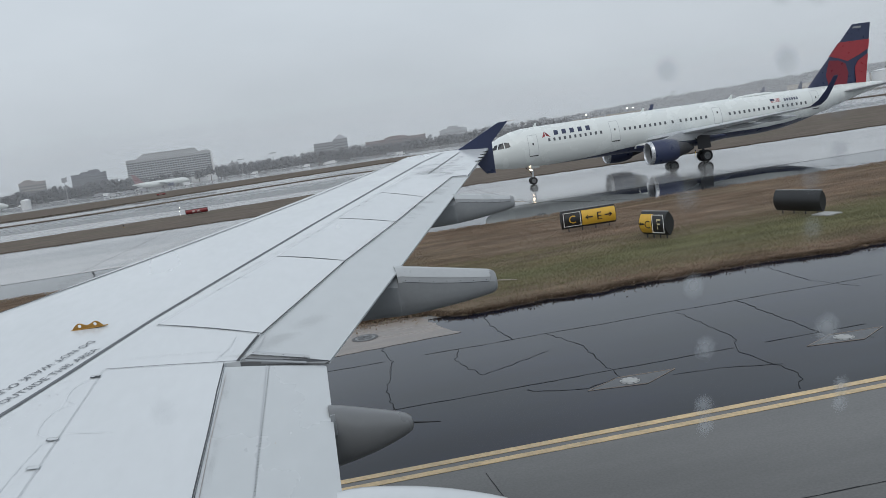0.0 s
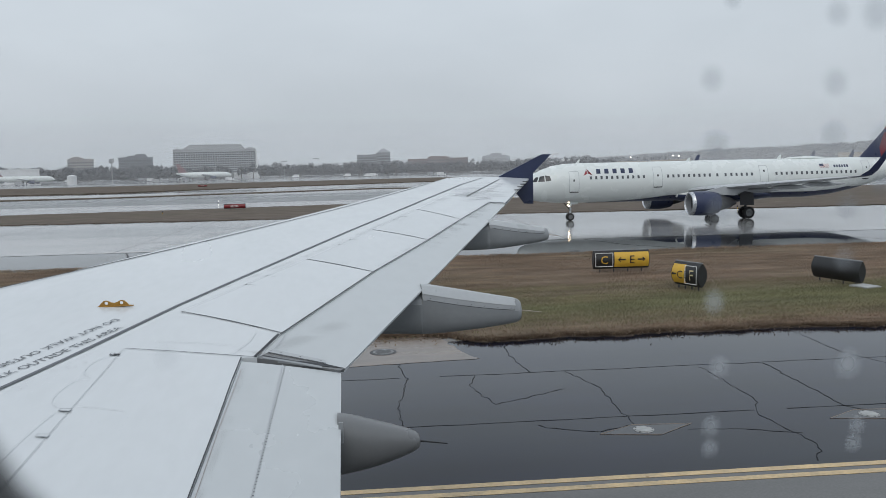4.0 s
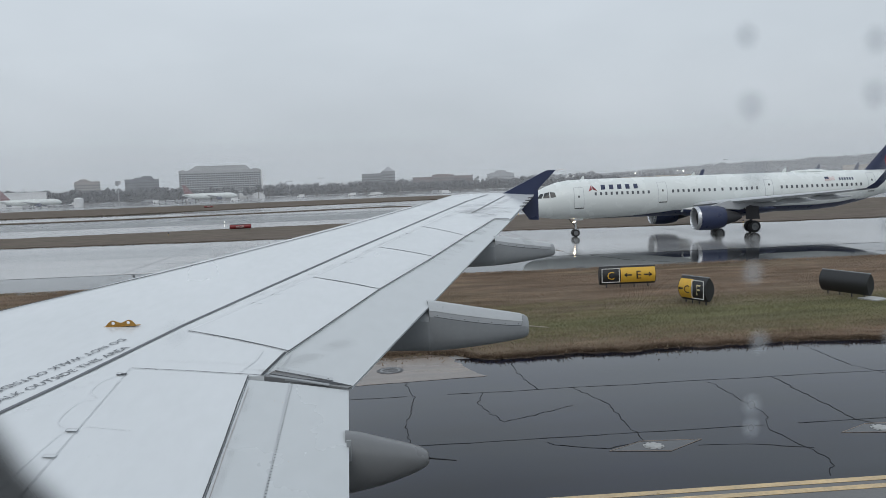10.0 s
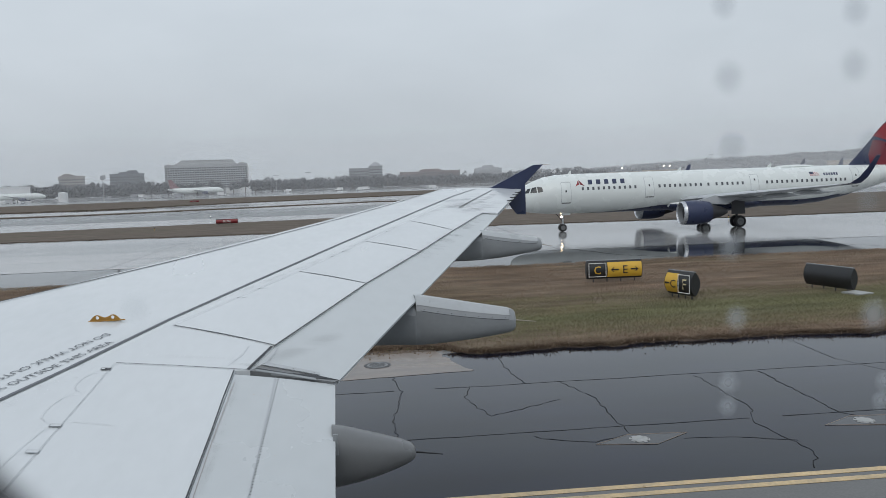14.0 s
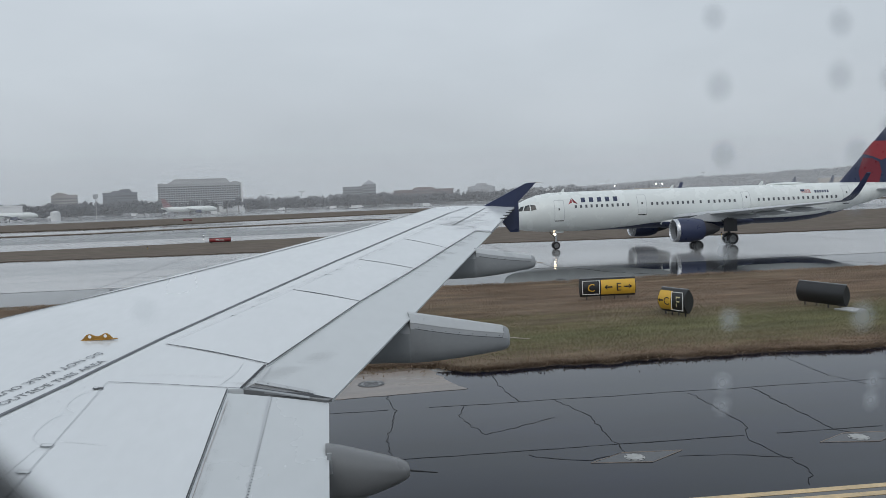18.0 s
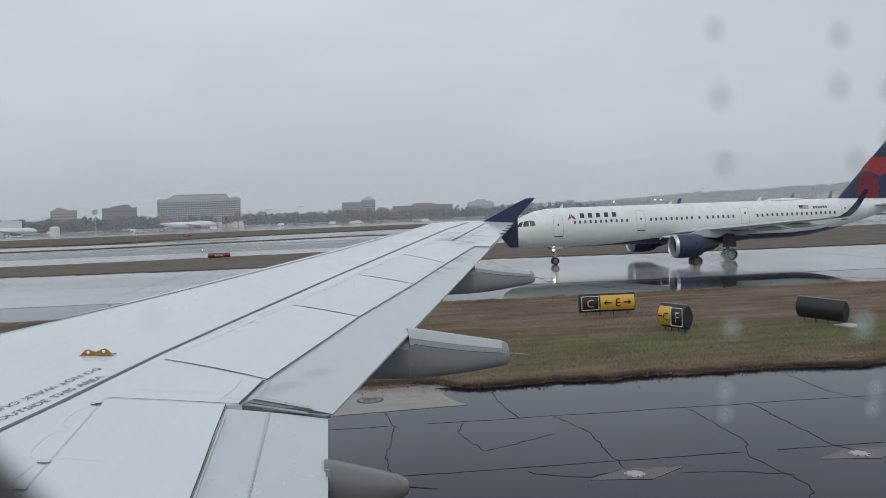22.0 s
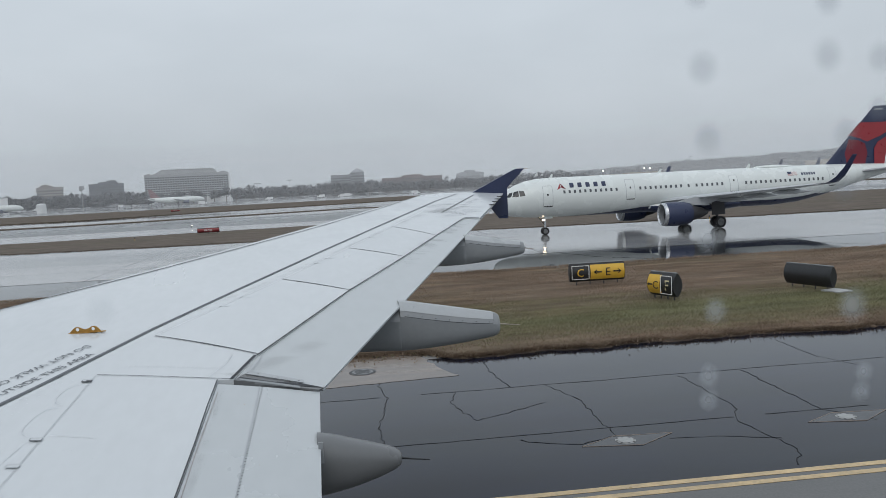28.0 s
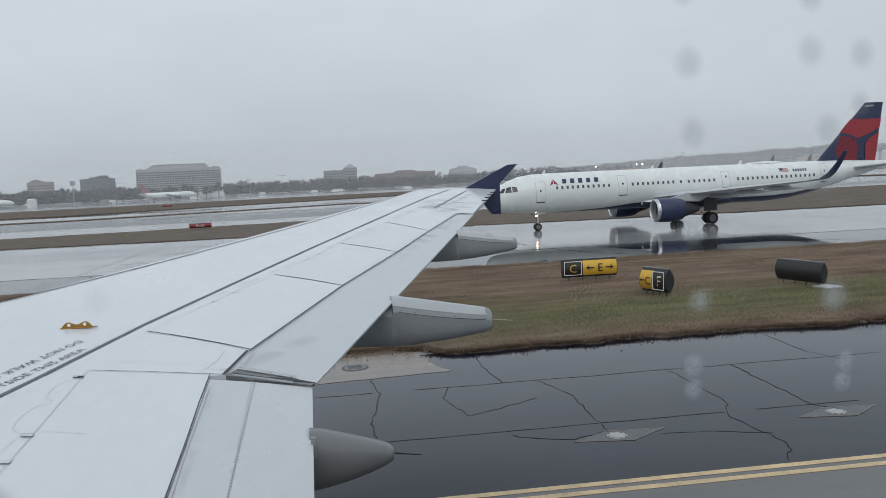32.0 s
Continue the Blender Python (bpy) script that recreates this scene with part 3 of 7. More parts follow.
def islet(name, outline, material, label, height=0.09, cell=0.0, seed=1, ragged=0.25, category="grass"):
    """A low grass island with an uneven edge."""
    rr = random.Random(seed)
    pts = []
    n = len(outline)
    for i in range(n):
        (ax, ay), (bx, by) = outline[i], outline[(i + 1) % n]
        d = math.hypot(bx - ax, by - ay)
        m = max(1, min(220, int(d / max(0.5, ragged * 2))))
        for k in range(m):
            t = k / m
            o = rr.uniform(-ragged, ragged)
            pts.append((ax + (bx - ax) * t - (by - ay) / d * o, ay + (by - ay) * t + (bx - ax) / d * o))
    verts, faces = prism(pts, -0.05, height)
    ob = link_mesh(name, verts, faces, material)
    return on_field(tagged(ob, label, category, kind="structure"))


def rim(u):
    """Distance of the ragged near edge of the grass, tongue by tongue."""
    e = 23.45 + 0.42 * noise.noise((u * 0.35, 3, 0)) + 0.2 * noise.noise((u * 1.3, 8, 0)) + 0.12 * noise.noise((u * 4.1, 2, 0)) + 0.1 * noise.noise((u * 9.3, 5, 0))
    into = min(1.0, max(0.0, min(u + 3.9, 3.5 - u) / 0.5))
    return e + 0.75 * into


def relief(u, v):
    """Rolling of the turf, for numbers and arrays alike."""
    return 0.022 * np.sin(u * 0.41 + 1.7 * np.sin(v * 0.23)) + 0.018 * np.sin(v * 0.77 + u * 0.19) + 0.01 * np.sin(u * 1.7 + v * 0.6) * np.sin(v * 1.9 - u * 0.4)


def grass_strip(name, u0, u1, v1, label, material):
    """A grassed strip with rolling relief, a low bank and a ragged rim."""
    rr = random.Random(9)
    us = np.concatenate([np.linspace(u0, -16, 100)[:-1], np.linspace(-16, 42, 480)[:-1], np.linspace(42, u1, 110)])
    ts = [0, 0.002, 0.006, 0.012, 0.02, 0.035] + list(np.linspace(0.06, 1, 36))
    vs, fs = [], []
    for u in us:
        e0, e1 = rim(u), v1 + rr.uniform(-0.15, 0.15) + 0.4 * noise.noise((u * 0.3, 5, 0))
        lip = 0.05 * noise.noise((u * 1.9, 4, 0)) + 0.05 * noise.noise((u * 5.5, 6, 0))
        for t in ts:
            v = e0 + (e1 - e0) * t
            h = 0.01 + (0.1 + lip * max(0, 1 - t * 30)) * min(1, t * 90) * min(1, (1 - t) * 16) + relief(u, v) * min(1, t * 20)
            vs.append((u, gy(u, v), -0.05 if t in (0, 1) else h))
    k = len(ts)
    for i in range(len(us) - 1):
        for j in range(k - 1):
            q = i * k + j
            fs.append((q, q + 1, q + k + 1, q + k))
    return on_field(tagged(link_mesh(name, vs, fs, material, smooth=True), label, "grass", kind="structure"))


strip = grass_strip("grass_strip", -75, 110, 44.4, "brown winter grass strip with a greener middle, ragged edge", M_GRASS)
# dark brown strip on the low bank, under the fringe
vs, fs = [], []
for u in np.linspace(-40, 60, 620):
    w0, w1 = 0.0 + 0.04 * noise.noise((u * 1.1, 14, 0)), 0.3 + 0.12 * noise.noise((u * 0.8, 15, 0))
    for w, h in ((-w0, 0.0), (0.03, 0.035), (0.13, 0.09), (w1, 0.125), (w1 + 0.12, 0.05)):
        vs.append((u, gy(u, rim(u) + w), h + (0.03 * noise.noise((u * 3.3, w * 5, 2)) if h > 0.05 else 0)))
for i in range(619):
    fs += [(5 * i + j, 5 * i + j + 1, 5 * i + j + 6, 5 * i + j + 5) for j in range(4)]
on_field(tagged(link_mesh("soil_edge", vs, fs, M_BANK, smooth=True), "dark brown bank along the ragged grass edge", "soil", kind="structure"))


def blades(name, count, u0, u1, v0, v1, hmax, material, label, seed, edge=False):
    """Tufts of blades laid over by the wind, drawn out along the strip; at the edge they hang over the bank."""
    rs = np.random.RandomState(seed)
    tufts = count // 9
    cu = rs.uniform(u0, u1, tufts)
    if edge:
        us = np.linspace(u0, u1, 900)
        cv = np.interp(cu, us, [rim(q) if v0 < 30 else v0 for q in us]) + 0.1 + np.abs(rs.normal(0, v1 - v0, tufts))
    else:
        cv = rs.uniform(v0, v1, tufts)
    keep = 0.8 + 0.45 * np.sin(cu * 0.37 + 2.1 * np.sin(cv * 0.9) + seed) * np.sin(cv * 1.3 + np.sin(cu * 0.21) * 2.0) > rs.rand(tufts)
    cu, cv = cu[keep], cv[keep]
    count = len(cu) * 9
    u = np.repeat(cu, 9) + rs.normal(0, 0.12 if edge else 0.7, count)
    v = np.repeat(cv, 9) + rs.normal(0, 0.04 if edge else 0.4, count)
    y = v + SLOPE * u
    a = rs.normal(0, 0.7, count)
    h = hmax * rs.uniform(0.4, 1.0, count) * np.repeat(rs.uniform(0.5, 1.3, len(cu)), 9)
    w = 0.012 + 0.02 * rs.rand(count)
    lean = rs.normal(0, 1.2, (count, 2)) * h[:, None]
    if edge and v0 < 30:
        lean[:, 1] -= 0.9 * h
    z0 = np.full(count, 0.05) if edge else 0.08 + relief(u, v)
    p = np.empty((count, 3, 3))
    p[:, 0] = np.c_[u - w * np.cos(a), y - w * np.sin(a), z0]
    p[:, 1] = np.c_[u + w * np.cos(a), y + w * np.sin(a), z0]
    p[:, 2] = np.c_[u + lean[:, 0], y + lean[:, 1], z0 + 0.04 + h]
    me = bpy.data.meshes.new(name)
    me.from_pydata(p.reshape(-1, 3).tolist(), [], np.arange(count * 3).reshape(-1, 3).tolist())
    me.materials.append(material)
    return on_field(tagged(new(name, me), label, "grass", kind="stuff"))


blades("grass_blades", 430000, -20, 48, 23.9, 44.2, 0.05, M_BLADE, "dry brown grass blades over the strip", 3)
blades("grass_blades", 110000, -20, 48, 24.6, 32.5, 0.05, M_BLADE_G, "greener grass blades along the strip", 4)
blades("grass_fringe", 60000, -20, 40, 23.5, 23.62, 0.085, M_RIMBLADE, "dark brown grass fringe hanging over the asphalt edge", 5, True)
blades("grass_fringe", 50000, -20, 40, 23.5, 24.2, 0.1, M_BLADE, "dry grass tussocks along the asphalt edge", 15, True)
blades("grass_fringe", 9000, -20, 60, 43.9, 44.2, 0.07, M_BLADE, "tall dry grass fringe at the far shoulder", 6, True)

patch_rim = [(-3.4 + 0.15 * k, 20.9 + 0.05 * noise.noise((k * 0.31, 1, 0)) + 0.012 * k) for k in range(46)]
patch_rim += [(3.45 - 0.75 * (k / 20) ** 0.6 + 0.12 * noise.noise((k * 0.45, 7, 0)), 21.5 + 2.9 * k / 20) for k in range(21)] + [(-3.4, 24.4)]
islet("concrete_patch", [(u, gy(u, v)) for u, v in patch_rim], M_PATCH, "pale wet concrete patch at the grass edge", 0.022, seed=12, ragged=0.012, category="pavement")
islet("grass_island_mid", [(-78, 102), (-74, 90), (-40, 87), (-12, 84), (10, 82), (40, 78), (90, 74), (260, 66), (260, 122), (120, 130), (60, 126), (36, 122), (22, 116), (-2, 112), (-24, 109), (-50, 107)],
      M_GRASS_FAR, "long brown grass island between two taxiways", seed=3, ragged=0.4)
islet("grass_island_runway", [(-420, 235), (-60, 210), (-28, 234), (30, 262), (97, 250), (102, 256), (60, 300), (42, 345), (-40, 330), (-95, 315), (-420, 330)],
      M_GRASS_FAR, "long brown grass island beside the runway", seed=4, ragged=1.0, height=0.3)
islet("grass_verge", [(-420, 176), (-50, 168), (10, 190), (44, 168), (95, 178), (44, 171), (10, 195), (-50, 173), (-420, 183)],
      M_GRASS_FAR, "thin dark grass verge along the runway edge", seed=5, ragged=0.3, height=0.2)
for k, (b0, b1, d0, d1) in enumerate(((23.0, 33.0, 330, 380), (33.5, 52.0, 420, 470), (14.5, 22.0, 460, 500), (37.0, 60.0, 250, 268))):
    ring = [polar(b0 + (b1 - b0) * t, d0 + (d1 - d0) * (0.5 - 0.5 * math.sqrt(max(0, 1 - (2 * t - 1) ** 2)))) for t in np.linspace(0, 1, 10)]
    ring += [polar(b0 + (b1 - b0) * t, d0 + (d1 - d0) * (0.5 + 0.5 * math.sqrt(max(0, 1 - (2 * t - 1) ** 2)))) for t in np.linspace(0.95, 0.05, 9)]
    islet("grass_island_far", ring, M_GRASS_FAR, "low brown grass island among the far taxiways", seed=20 + k, ragged=0.8, height=0.3)
# darker wet runway surfaces beyond the grass
for k, (v0, v1) in enumerate(((128, 166), (345, 372))):
    band("runway", v0, v1, 0.01, M_RUNWAY if k == 0 else M_CONC, "wet grey runway surface across the airfield", -600, 700)

# ---------- the wing ----------
TAN = math.tan(radians(5.1))
TE_Z = EYE_Z - 1.2


def le_x(y):
    return 2.05 - 0.525 * (17 - y)


def te_line(y):
    return -0.05 if y < 6.24 else -0.05 + 0.347 * (y - 6.24)


def surf(x, y):
    """Height of the wing's upper surface."""
    le, te = le_x(y), te_line(y)
    ch = te - le
    c = min(max((x - le) / ch, 0), 1)
    inc = 0.07 - 0.0042 * max(y - 6.5, 0)
    nose = 0.013 * max(0, 1 - c / 0.3) ** 2 * max(0, min(1, (13 - y) / 6))
    return TE_Z + TAN * (y - 6.4) + ch * (inc * (1 - c) + 0.09 * c * (1 - c) + nose)


TE_PTS = ((1.9, -0.062), (6.3, -0.045), (6.32, -0.027), (6.96, 0.205), (8.56, 0.755), (11.69, 1.885), (13.29, 2.47), (15.1, 3.11), (16.98, 3.78))
REAR_PTS = ((1.4, -0.652), (6.33, -0.648), (6.351, -0.559), (6.787, -0.448), (8.628, 0.256), (10.249, 0.95), (11.728, 1.554), (13.43, 2.28), (13.47, 2.53), (16.98, 3.78))


def along(pts, y):
    return float(np.interp(y, [p[0] for p in pts], [p[1] for p in pts]))


wing = thing("airliner_wing", (0, 0, LIFT), "long white swept airliner wing with panel joints, seen from the cabin", "wing")


def wing_skin():
    ys = sorted(set([1.45, 3.0, 4.2, 5.2, 6.0, 6.33, 6.351, 6.787, 13.43, 13.47, 16.98] + [7.2 + 0.62 * k for k in range(16)]))
    cs = [0, 0.004, 0.012, 0.03, 0.07, 0.14, 0.24, 0.36, 0.5, 0.64, 0.78, 0.9, 1.0]
    rings = []
    for y in ys:
        le, te, r = le_x(y), te_line(y), along(REAR_PTS, y)
        ch = te - le
        up, lo = [], []
        for c in cs:
            x = le + (r - le) * c
            k = (x - le) / ch
            drop = 0.03 * ch * max(0, 1 - k / 0.035) ** 2
            th = ch * (0.02 + 0.2 * math.sqrt(max(k, 0)) * (1 - min(1, k)) ** 1.1)
            if c == 0:
                th = drop + 0.012
            up.append((x, y, surf(x, y) - drop))
            lo.append((x, y, surf(x, y) - max(th, drop + 0.012)))
        rings.append(up + lo[::-1])
    v, f = loft(rings)
    return link_mesh("wing_skin", v, f, M_WING, wing, smooth=True)


skin = wing_skin()


def plate(name, quad, lift, thick, material, parent, label="", nu=10, nv=5, droop=0.0):
    """A panel of the wing: four plan corners in turn, following the surface."""
    a, b, c, d = [Vector((*p, 0)) for p in quad]
    top, bot = [], []
    for i in range(nu + 1):
        for j in range(nv + 1):
            s, t = i / nu, j / nv
            p = (a * (1 - s) + b * s) * (1 - t) + (d * (1 - s) + c * s) * t
            z = surf(p.x, p.y) + lift - droop * t * t
            top.append((p.x, p.y, z))
            bot.append((p.x, p.y, z - thick * (1 - 0.85 * t)))
    n = (nu + 1) * (nv + 1)
    idx = lambda i, j: i * (nv + 1) + j
    fs = []
    for i in range(nu):
        for j in range(nv):
            q = [idx(i, j), idx(i + 1, j), idx(i + 1, j + 1), idx(i, j + 1)]
            fs += [q, [n + k for k in q[::-1]]]
    rim = [idx(i, 0) for i in range(nu)] + [idx(nu, j) for j in range(nv)] + [idx(i, nv) for i in range(nu, 0, -1)] + [idx(0, j) for j in range(nv, 0, -1)]
    for k, q in enumerate(rim):
        w = rim[(k + 1) % len(rim)]
        fs.append([q, w, n + w, n + q])
    return link_mesh(name, top + bot, fs, material, parent, label, smooth=True)


def seam(name, pts, width, material, parent, lift=0.004, label="", step=0.35):
    """A narrow strip that lies on the wing along a plan line."""
    path = []
    for (ax, ay), (bx, by) in zip(pts, pts[1:]):
        m = max(1, int(math.hypot(bx - ax, by - ay) / step))
        path += [(ax + (bx - ax) * i / m, ay + (by - ay) * i / m) for i in range(m)]
    path.append(pts[-1])
    vs = []
    for i, (x, y) in enumerate(path):
        a, b = path[max(0, i - 1)], path[min(len(path) - 1, i + 1)]
        d = math.hypot(b[0] - a[0], b[1] - a[1])
        nx, ny = -(b[1] - a[1]) / d * width / 2, (b[0] - a[0]) / d * width / 2
        vs += [(x + nx, y + ny, surf(x + nx, y + ny) + lift), (x - nx, y - ny, surf(x - nx, y - ny) + lift)]
    return link_mesh(name, vs, [(2 * i, 2 * i + 1, 2 * i + 3, 2 * i + 2) for i in range(len(path) - 1)], material, parent, label)


# spoilers along the outer wing
FRONT = ((-1.166, 7.157), (-0.365, 8.973), (0.335, 10.651), (1.019, 12.343))
BACK = ((-0.44, 6.81), (0.256, 8.628), (0.95, 10.249), (1.554, 11.728))


def lerp2(p, q, t):
    return (p[0] + (q[0] - p[0]) * t, p[1] + (q[1] - p[1]) * t)


for k in range(3):
    f0, f1 = lerp2(FRONT[k], FRONT[k + 1], 0.008), lerp2(FRONT[k], FRONT[k + 1], 0.992)
    b0, b1 = lerp2(BACK[k], BACK[k + 1], 0.008), lerp2(BACK[k], BACK[k + 1], 0.992)
    plate("spoiler", (f0, f1, b1, b0), 0.005, 0.02, M_WING, wing)
f0, f1, b0, b1 = lerp2(FRONT[3], (1.69, 14.02), 0.008), lerp2(FRONT[3], (1.69, 14.02), 0.98), lerp2(BACK[3], (2.27, 13.42), 0.008), (2.262, 13.44)
plate("spoiler", (f0, f1, b1, b0), 0.005, 0.02, M_WING, wing)
for a, b, w in zip(FRONT, BACK, (0.009, 0.011, 0.014, 0.017)):
    bow = [lerp2(a, b, t) for t in (0.0, 0.25, 0.5, 0.75, 1.0)]
    seam("joint_seal", [(p[0], p[1] + 0.014 * q) for p, q in zip(bow, (0, 0.75, 1, 0.75, 0))], w, M_SEAL, wing, 0.0058)
# small hinge slots along the front of the spoilers
for k in range(3):
    for t in (0.45, 0.62):
        p = lerp2(FRONT[k], FRONT[k + 1], t)
        seam("hinge_slot", [(p[0] + 0.005, p[1]), (p[0] + 0.075, p[1] - 0.03)], 0.006 + 0.002 * k, M_FAINT, wing, 0.0066)
        seam("hinge_slot", [(p[0] + 0.005, p[1]), (p[0] - 0.012, p[1] - 0.035)], 0.006 + 0.002 * k, M_SEAL, wing, 0.0066)
seam("joint_seal", [(1.693, 14.1), (2.3, 13.46)], 0.012, M_FAINT, wing, 0.0058)
seam("joint_seal", [*FRONT, (1.71, 14.03)], 0.006, M_THIN, wing, 0.0058)
seam("joint_seal", [(-0.448, 6.787), *BACK[1:], (2.28, 13.43)], 0.0105, M_SEAL, wing, 0.0062)
seam("joint_seal", [(-0.571, 6.351), (-0.46, 6.787)], 0.018, M_SEAL, wing, 0.006)
seam("joint_seal", [(2.28, 13.43), (2.52, 13.5)], 0.035, M_SEAL, wing, 0.006)
# inner panel ahead of the inboard flap
plate("spoiler", ((-1.342, 2.2), (-1.335, 6.35), (-0.652, 6.32), (-0.654, 2.2)), 0.004, 0.02, M_WING, wing)
seam("joint_seal", [(-1.345, 6.376), (-1.03, 6.362), (-0.559, 6.351)], 0.006, M_SEAL, wing, 0.005)
seam("joint_seal", [(-1.352, 6.37), (-1.352, 2.2)], 0.0032, M_FAINT, wing, 0.005)
seam("joint_seal", [(-0.651, 6.33), (-0.655, 5.9), (-0.65, 5.4), (-0.652, 2.2)], 0.0065, M_SEAL, wing, 0.005)
seam("joint_seal", [(-0.714, 6.36), (-0.63, 6.6), (-0.608, 6.781)], 0.004, M_THIN, wing, 0.005)
# hinge covers with dark slots at the inner panel
for y0, deep in ((6.265, 0.012), (5.42, 0.0046), (5.13, 0.003)):
    x0, x1 = -1.398, -1.345
    plate("hinge_cover", ((x0, y0 - 0.015), (x0, y0 + 0.015), (x1, y0 + 0.015), (x1, y0 - 0.015)), 0.0062, 0.0015, M_WING, wing, nu=2, nv=2)
    for a, b, w in (((x0, y0 - 0.015), (x1, y0 - 0.015), deep), ((x0, y0 - 0.015), (x0, y0 + 0.015), 0.0022), ((x0, y0 + 0.015), (x1, y0 + 0.015), 0.0025), ((x1, y0 - 0.015), (x1, y0 + 0.015), 0.0022)):
        seam("hinge_slot", [a, b], w, M_SEAL if deep > 0.01 or w > 0.0045 else (M_STRIPE if deep > 0.004 else M_FAINT), wing, 0.0078)
    if deep > 0.01:
        seam("hinge_slot", [((x0 + x1) / 2 - 0.005, y0 - 0.004), (x1, y0 - 0.004)], 0.02, M_SEAL, wing, 0.008)


seam("joint_seal", [(-1.327, 5.471), (-1.119, 5.438)], 0.003, M_HAIR, wing, 0.0052)
for x, y in ((-1.215, 5.294), (-1.179, 5.294), (-1.126, 5.145), (-1.089, 5.169), (-1.067, 5.211), (-1.065, 5.269), (-1.068, 5.362), (-1.206, 5.133), (-1.173, 5.145), (-1.15, 5.45), (-1.11, 5.435), (-0.5, 5.972), (-0.462, 5.967), (-0.417, 5.954), (-0.3, 5.62), (-0.33, 5.2)):
    seam("screw_head", [(x - 0.0018, y), (x + 0.0018, y)], 0.005, M_FAINT if x < -1 else M_HOOK, wing, 0.0056 if x < -1 else -0.0052)


def rounder(pts):
    """Corner cutting, twice."""
    for _ in range(3):
        out = [pts[0]]
        for p, q in zip(pts, pts[1:]):
            out += [lerp2(p, q, 0.25), lerp2(p, q, 0.75)]
        pts = out + [pts[-1]]
    return pts


for pts in ([(-1.39, 6.22), (-1.44, 6.17), (-1.46, 6.05), (-1.45, 5.93), (-1.39, 5.88)], [(-1.39, 5.85), (-1.45, 5.83), (-1.48, 5.72), (-1.48, 5.52), (-1.42, 5.46)], [(-1.41, 5.38), (-1.44, 5.1), (-1.45, 4.8)]):
    seam("access_panel_edge", rounder(pts), 0.0028, M_THIN, wing, 0.004, step=0.05)
seam("joint_seal", [(-0.629, 6.15), (-0.633, 5.3), (-0.622, 4.2)], 0.003, M_RUST, wing, -0.005)
# dark stripe along the rear spar and thin lines near the leading edge
seam("walkway_stripe", [(-2.45, 3.6), (-1.75, 5.76), (-1.613, 6.18), (-1.217, 7.317), (-0.734, 8.548), (0.036, 10.47), (1.294, 13.49), (2.15, 15.5), (2.775, 16.72)], 0.026, M_STRIPE, wing, 0.005)
seam("slat_joint", [(-3.5, 6.3), (-2.6, 7.92), (-1.66, 9.564), (0.062, 12.766), (1.045, 14.739), (1.95, 16.7)], 0.022, M_SEAL, wing, 0.004)
seam("aileron_joint", [(1.983, 13.885), (3.083, 16.547)], 0.018, M_SEAL, wing, 0.005)
seam("aileron_joint", [(1.99, 13.9), (2.3, 14.25), (2.78, 14.35)], 0.012, M_FAINT, wing, 0.005)

def smear(pts, width, material, lift, least=0.0):
    """A film of dirt along a plan line, densest in its middle."""
    path = rounder(pts)
    vs, uv, cols = [], [], 7
    for i, (x, y) in enumerate(path):
        a, b = path[max(0, i - 1)], path[min(len(path) - 1, i + 1)]
        d = math.hypot(b[0] - a[0], b[1] - a[1])
        nx, ny = -(b[1] - a[1]) / d * width / 2, (b[0] - a[0]) / d * width / 2
        ends = max(least, math.sin(math.pi * i / (len(path) - 1)))
        for k in range(cols):
            q = 2 * k / (cols - 1) - 1
            px, py = x + nx * q, y + ny * q
            vs.append((px, py, surf(px, py) + lift))
            uv.append(ends * math.cos(q * math.pi / 2) ** 2)
    ob = link_mesh("dirt_streak", vs, [(i * cols + k, i * cols + k + 1, (i + 1) * cols + k + 1, (i + 1) * cols + k) for i in range(len(path) - 1) for k in range(cols - 1)], material, wing)
    layer = ob.data.uv_layers.new(name="spread")
    for loop in ob.data.loops:
        layer.data[loop.index].uv = (uv[loop.vertex_index], 0.5)
    return ob


